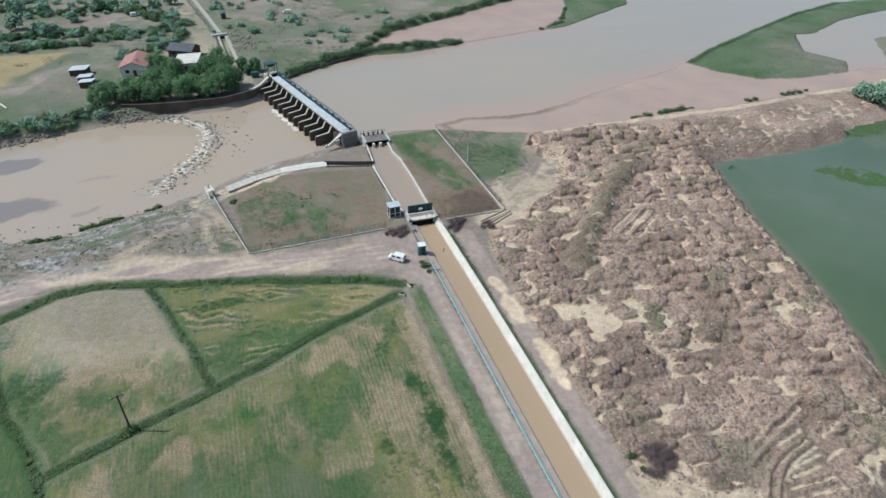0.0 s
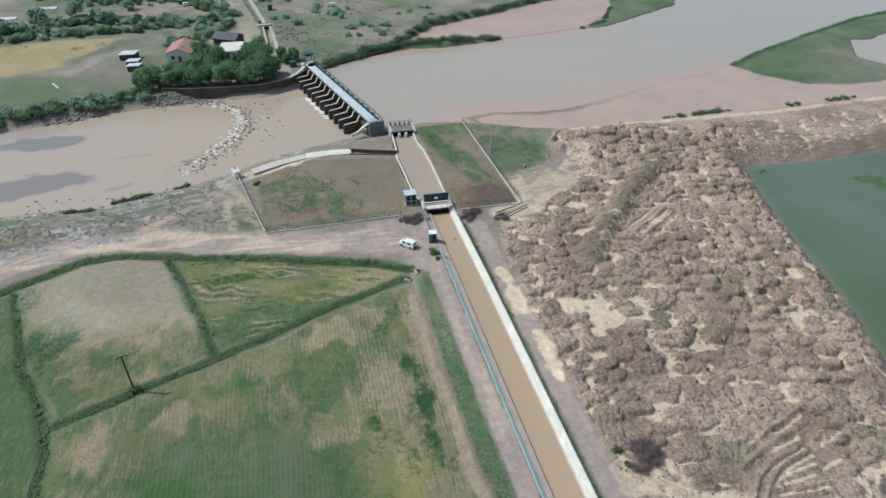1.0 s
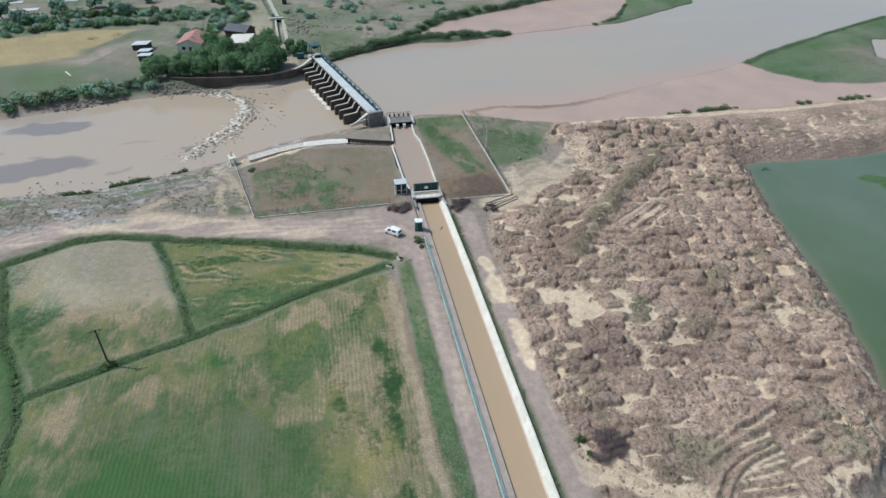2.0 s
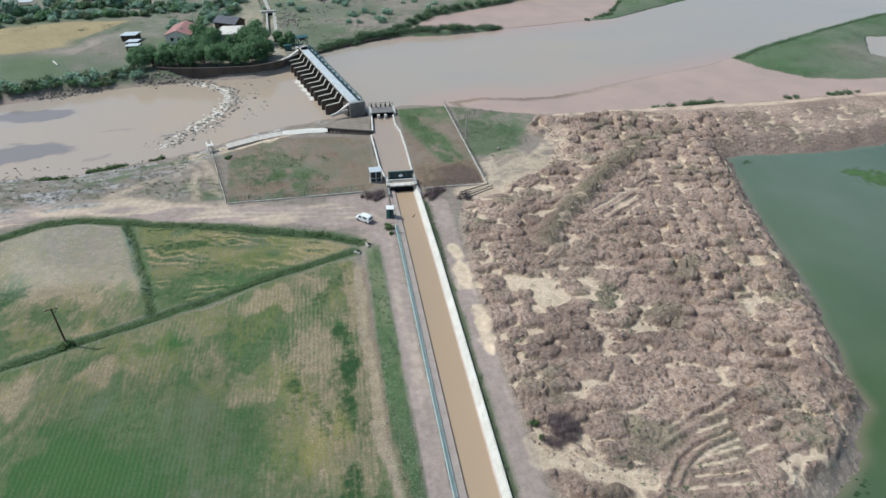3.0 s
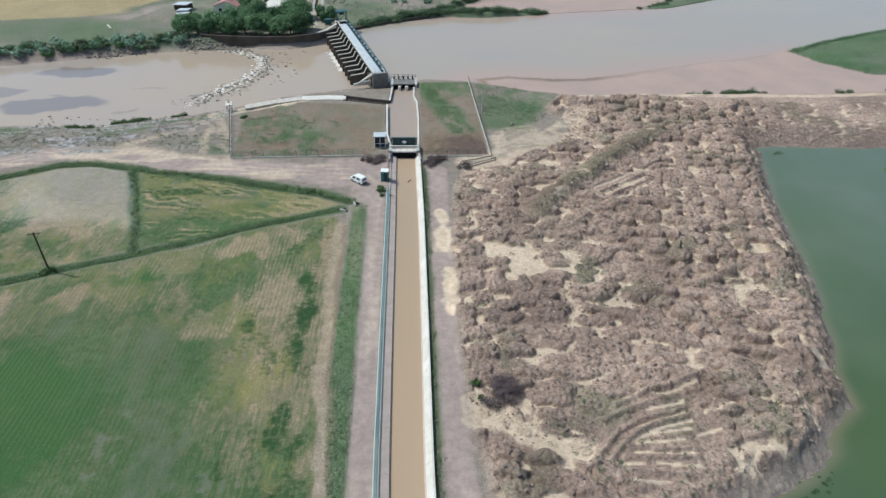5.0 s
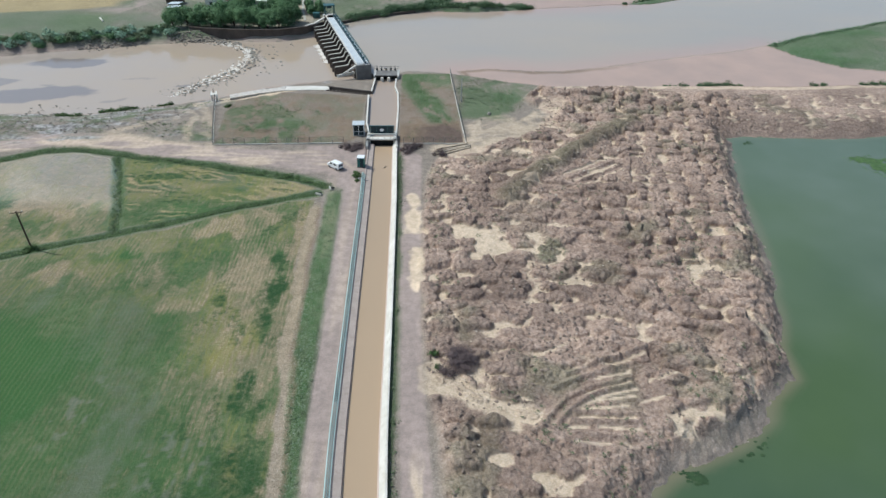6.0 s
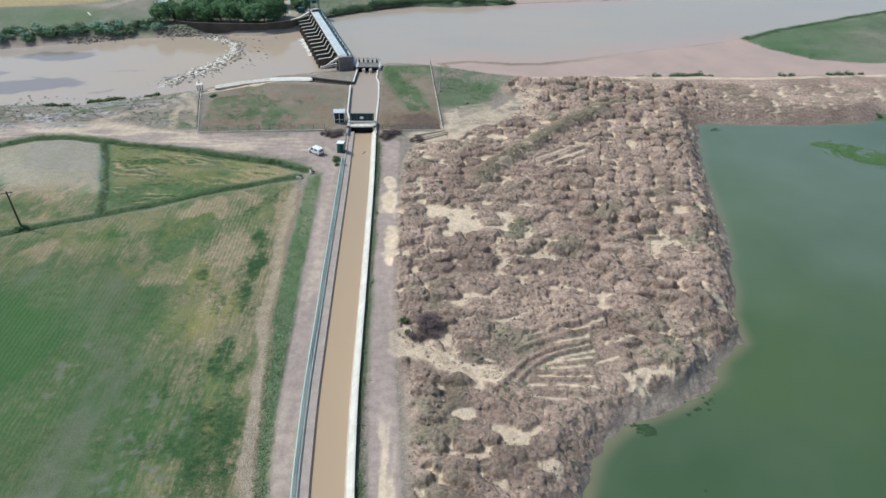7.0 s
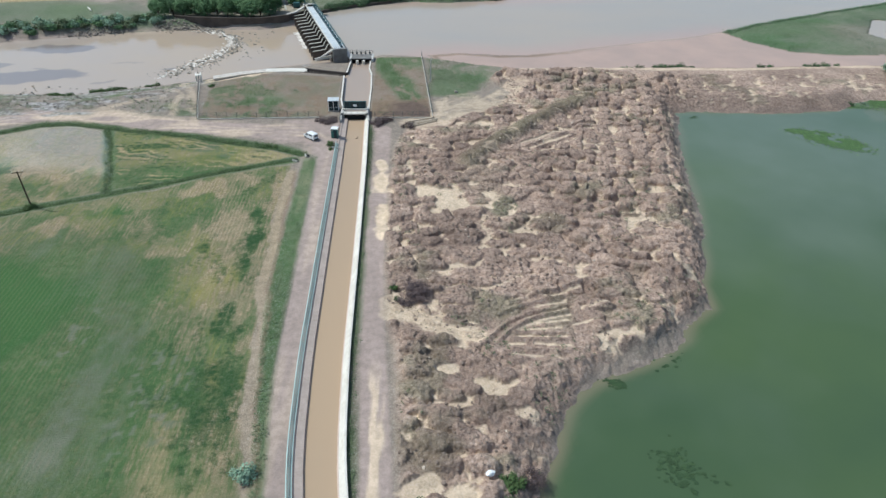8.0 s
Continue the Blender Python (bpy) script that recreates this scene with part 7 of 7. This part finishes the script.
def stone_field(name, spots, lo, hi, label, level=-99):
    verts, faces = [], []
    shapes = []
    for k in range(4):
        bm = bmesh.new()
        bmesh.ops.create_icosphere(bm, subdivisions=1, radius=0.5)
        for v in bm.verts:
            v.co *= 0.8 + 0.5 * noise.noise(v.co * 3 + Vector((k * 5.1, 1, 2)))
        shapes.append(flat(bm))
    for k, (x, y) in enumerate(spots):
        v, f = shapes[k % 4]
        s, a, i = lo + (hi - lo) * rng.random() ** 2, rng.random() * 6.28, len(verts)
        z = max(ground_z(x, y), level) + 0.15 * s
        c, d = math.cos(a) * s, math.sin(a) * s
        verts += [(x + c * p[0] * 1.3 - d * p[1], y + d * p[0] * 1.3 + c * p[1], z + s * 0.7 * p[2]) for p in v]
        faces += [[i + q for q in g] for g in f]
    return tagged(new(name, mesh_of(name, verts, faces, {"earth_clods": CLOD, "pale_rubble": DRIED}.get(name, STONE))), label, "stones", kind="stuff")


DRIED = surface("dried_silt", lin(206, 192, 174), lin(186, 170, 152), 0.9, 5, 0.5, 0.3)
CLOD = surface("earth_clods", lin(142, 125, 112), lin(116, 101, 90), 0.95, 5, 0.4, 0.4)
stone_field("riprap", [(x + rng.normal() * 1.2, y + rng.normal() * 1.3) for x, y in dense([(-58, 98.6), (-64, 99.2), (-70, 99.6), (-77, 98)], 0.3) + dense([(-88, 94.6), (-96, 92), (-101, 90)], 0.4) for _ in range(4)], 0.4, 1.1, "grey riprap stones along the far bank", -2.5)
stone_field("shingle", [(x + rng.normal() * (1.8 + 0.09 * max(0, 75 - y)), y + rng.normal() * 1.8) for x, y in bar for _ in range(12 if y < 64 else 5)], 0.15, 0.55, "loose shingle of the rapids", -2.55)
stone_field("dumped_stones", [p for p in ((rng.uniform(-37, -2), rng.uniform(146, 205)) for _ in range(700)) if abs((p[0] + 37) * 0.5 + 150 - p[1]) < 26 and vnoise(np.array(p[0]) / 5, np.array(p[1]) / 5, 7) > 0.45], 0.3, 0.9, "pale stones strewn over the far meadow")
stone_field("chute_stones", [(-31 - 14 * u + rng.normal() * 0.5, 49.7 - 6.0 * u + rng.normal() * 1.0) for u in rng.random(260)], 0.12, 0.5, "pale stones lining the chute")
stone_field("shore_stones", [(rng.uniform(-95, -52), rng.uniform(21, 44)) for _ in range(500)], 0.15, 0.7, "pale stones strewn on the near river bank", -2.55)
stone_field("pale_rubble", [p for p in ((rng.uniform(8, 150), rng.uniform(-85, 50)) for _ in range(4200)) if inside(np.array(p[0]), np.array(p[1]), SPOIL) and vnoise(np.array(p[0]) / 4, np.array(p[1]) / 4, 11) > (0.62 if p[1] > 0 else 0.8)], 0.12, 0.6, "pale lumps of dried silt on the heaps")
stone_field("earth_clods", [p for p in ((rng.uniform(5, 100), rng.uniform(-95, 50)) for _ in range(14000)) if inside(np.array(p[0]), np.array(p[1]), SPOIL) and vnoise(np.array(p[0]) / 3, np.array(p[1]) / 3, 5) > 0.45 and min(math.hypot(p[0] - cx, p[1] - cy) / r for cx, cy, r in SILT) > 1.1 and math.hypot((p[0] - 27.5) / 1.3, p[1] + 61) > 7], 0.16, 0.62, "loose clods of earth on the heaps")

for k, (x, y, turn, long) in enumerate(((11.6, 12.4, 24, 8.0), (12.4, 13.4, 20, 8.5), (13.2, 12.2, 28, 7.0), (12.2, 14.4, 22, 7.5), (9.8, 11.2, 33, 4.5))):
    beam = thing("concrete_beam", "long pale concrete beam lying on the sandy yard", "beam", pose(x, y, max(ground_z(x + d * math.cos(radians(turn)), y + d * math.sin(radians(turn))) for d in (-4, -2, 0, 2, 4)) + 0.01, 0, 0, turn), "beams on the yard")
    part("shaft", box((long, 0.3, 0.28), (0, 0, 0), 0, 0.04), WORN_BEAM, beam)
    part("end_plate", box((0.06, 0.34, 0.32), (long / 2, 0, -0.01), 0, 0.01), DARK_STEEL, beam)
branch = thing("branch", "dark branch drifting in the canal", "branch", pose(-2.6, 5.6, -0.58, 0, 0, 60))
part("stem", rod((-0.6, 0, 0), (0.6, 0, 0.06), 0.09, 0.04, 6), WOOD, branch)
part("twig", rod((0.1, 0, 0.04), (0.4, 0.35, 0.12), 0.04, 0.02, 5), WOOD, branch)
stub = thing("stub_pipe", "pale steel pipe bracket on the canal rim", "pipe", pose(-7.0, -1.4, 0.2, 0, 0, -18))
part("pipe", rod((-0.9, 0, 0.3), (1.3, 0, 0.05), 0.1, sides=10), STEEL, stub)
part("stand", box((0.2, 0.3, 0.6), (-0.7, 0, -0.3), 0, 0.02), CONCRETE, stub)
sack = thing("sack", "crumpled white plastic sack by the pond edge", "sack", pose(17.6, -86.0, ground_z(17.6, -86) + 0.05, 0, 0, 20))
me_sack = mesh_of("bag", *stone_mesh(9, 0.6), WHITE_PAINT)
share("bag", me_sack, sack, pose(0, 0, 0.3) @ Matrix.Diagonal((1.0, 0.8, 0.8, 1)))


# ---------------------------------------------------------------- white water
def foam(name, spots, label):
    verts, faces = [], []
    for x, y, s in spots:
        i = len(verts)
        for k in range(7):
            a = k * 0.9 + rng.random() * 0.5
            r = s * rng.uniform(0.5, 1.1)
            verts.append((x + r * math.cos(a), y + r * math.sin(a) * 0.6, -2.49 + 0.03 * rng.random()))
        verts.append((x, y, -2.44 + 0.1 * rng.random()))
        faces += [(i + k, i + (k + 1) % 7, i + 7) for k in range(7)]
    tagged(new(name, mesh_of(name, verts, faces, FOAM, True)), label, "foam", kind="stuff")


foam("rapids_foam", [(x - 1.4 + rng.normal() * 1.2, y + rng.normal() * 0.9, 0.2 + 0.35 * rng.random()) for x, y in bar for _ in range(6) if rng.random() < (0.5 if y < 62 else 0.9)], "white water breaking over the stones")
wm = WEIR
spots = []
for k, bay in ((0, 7.5), (1, 6.5), (2, 5.5), (3, 4.5), (4, 3.5)):
    for _ in range(150 - 24 * k):
        p = wm @ Vector((-5.3 - abs(rng.normal()) * 0.6, 6.2 + bay * 3.83 + rng.normal() * 0.8, 0))
        spots.append((p.x, p.y, 0.2 + 0.3 * rng.random()))
foam("weir_foam", spots, "white water leaving the weir gates")
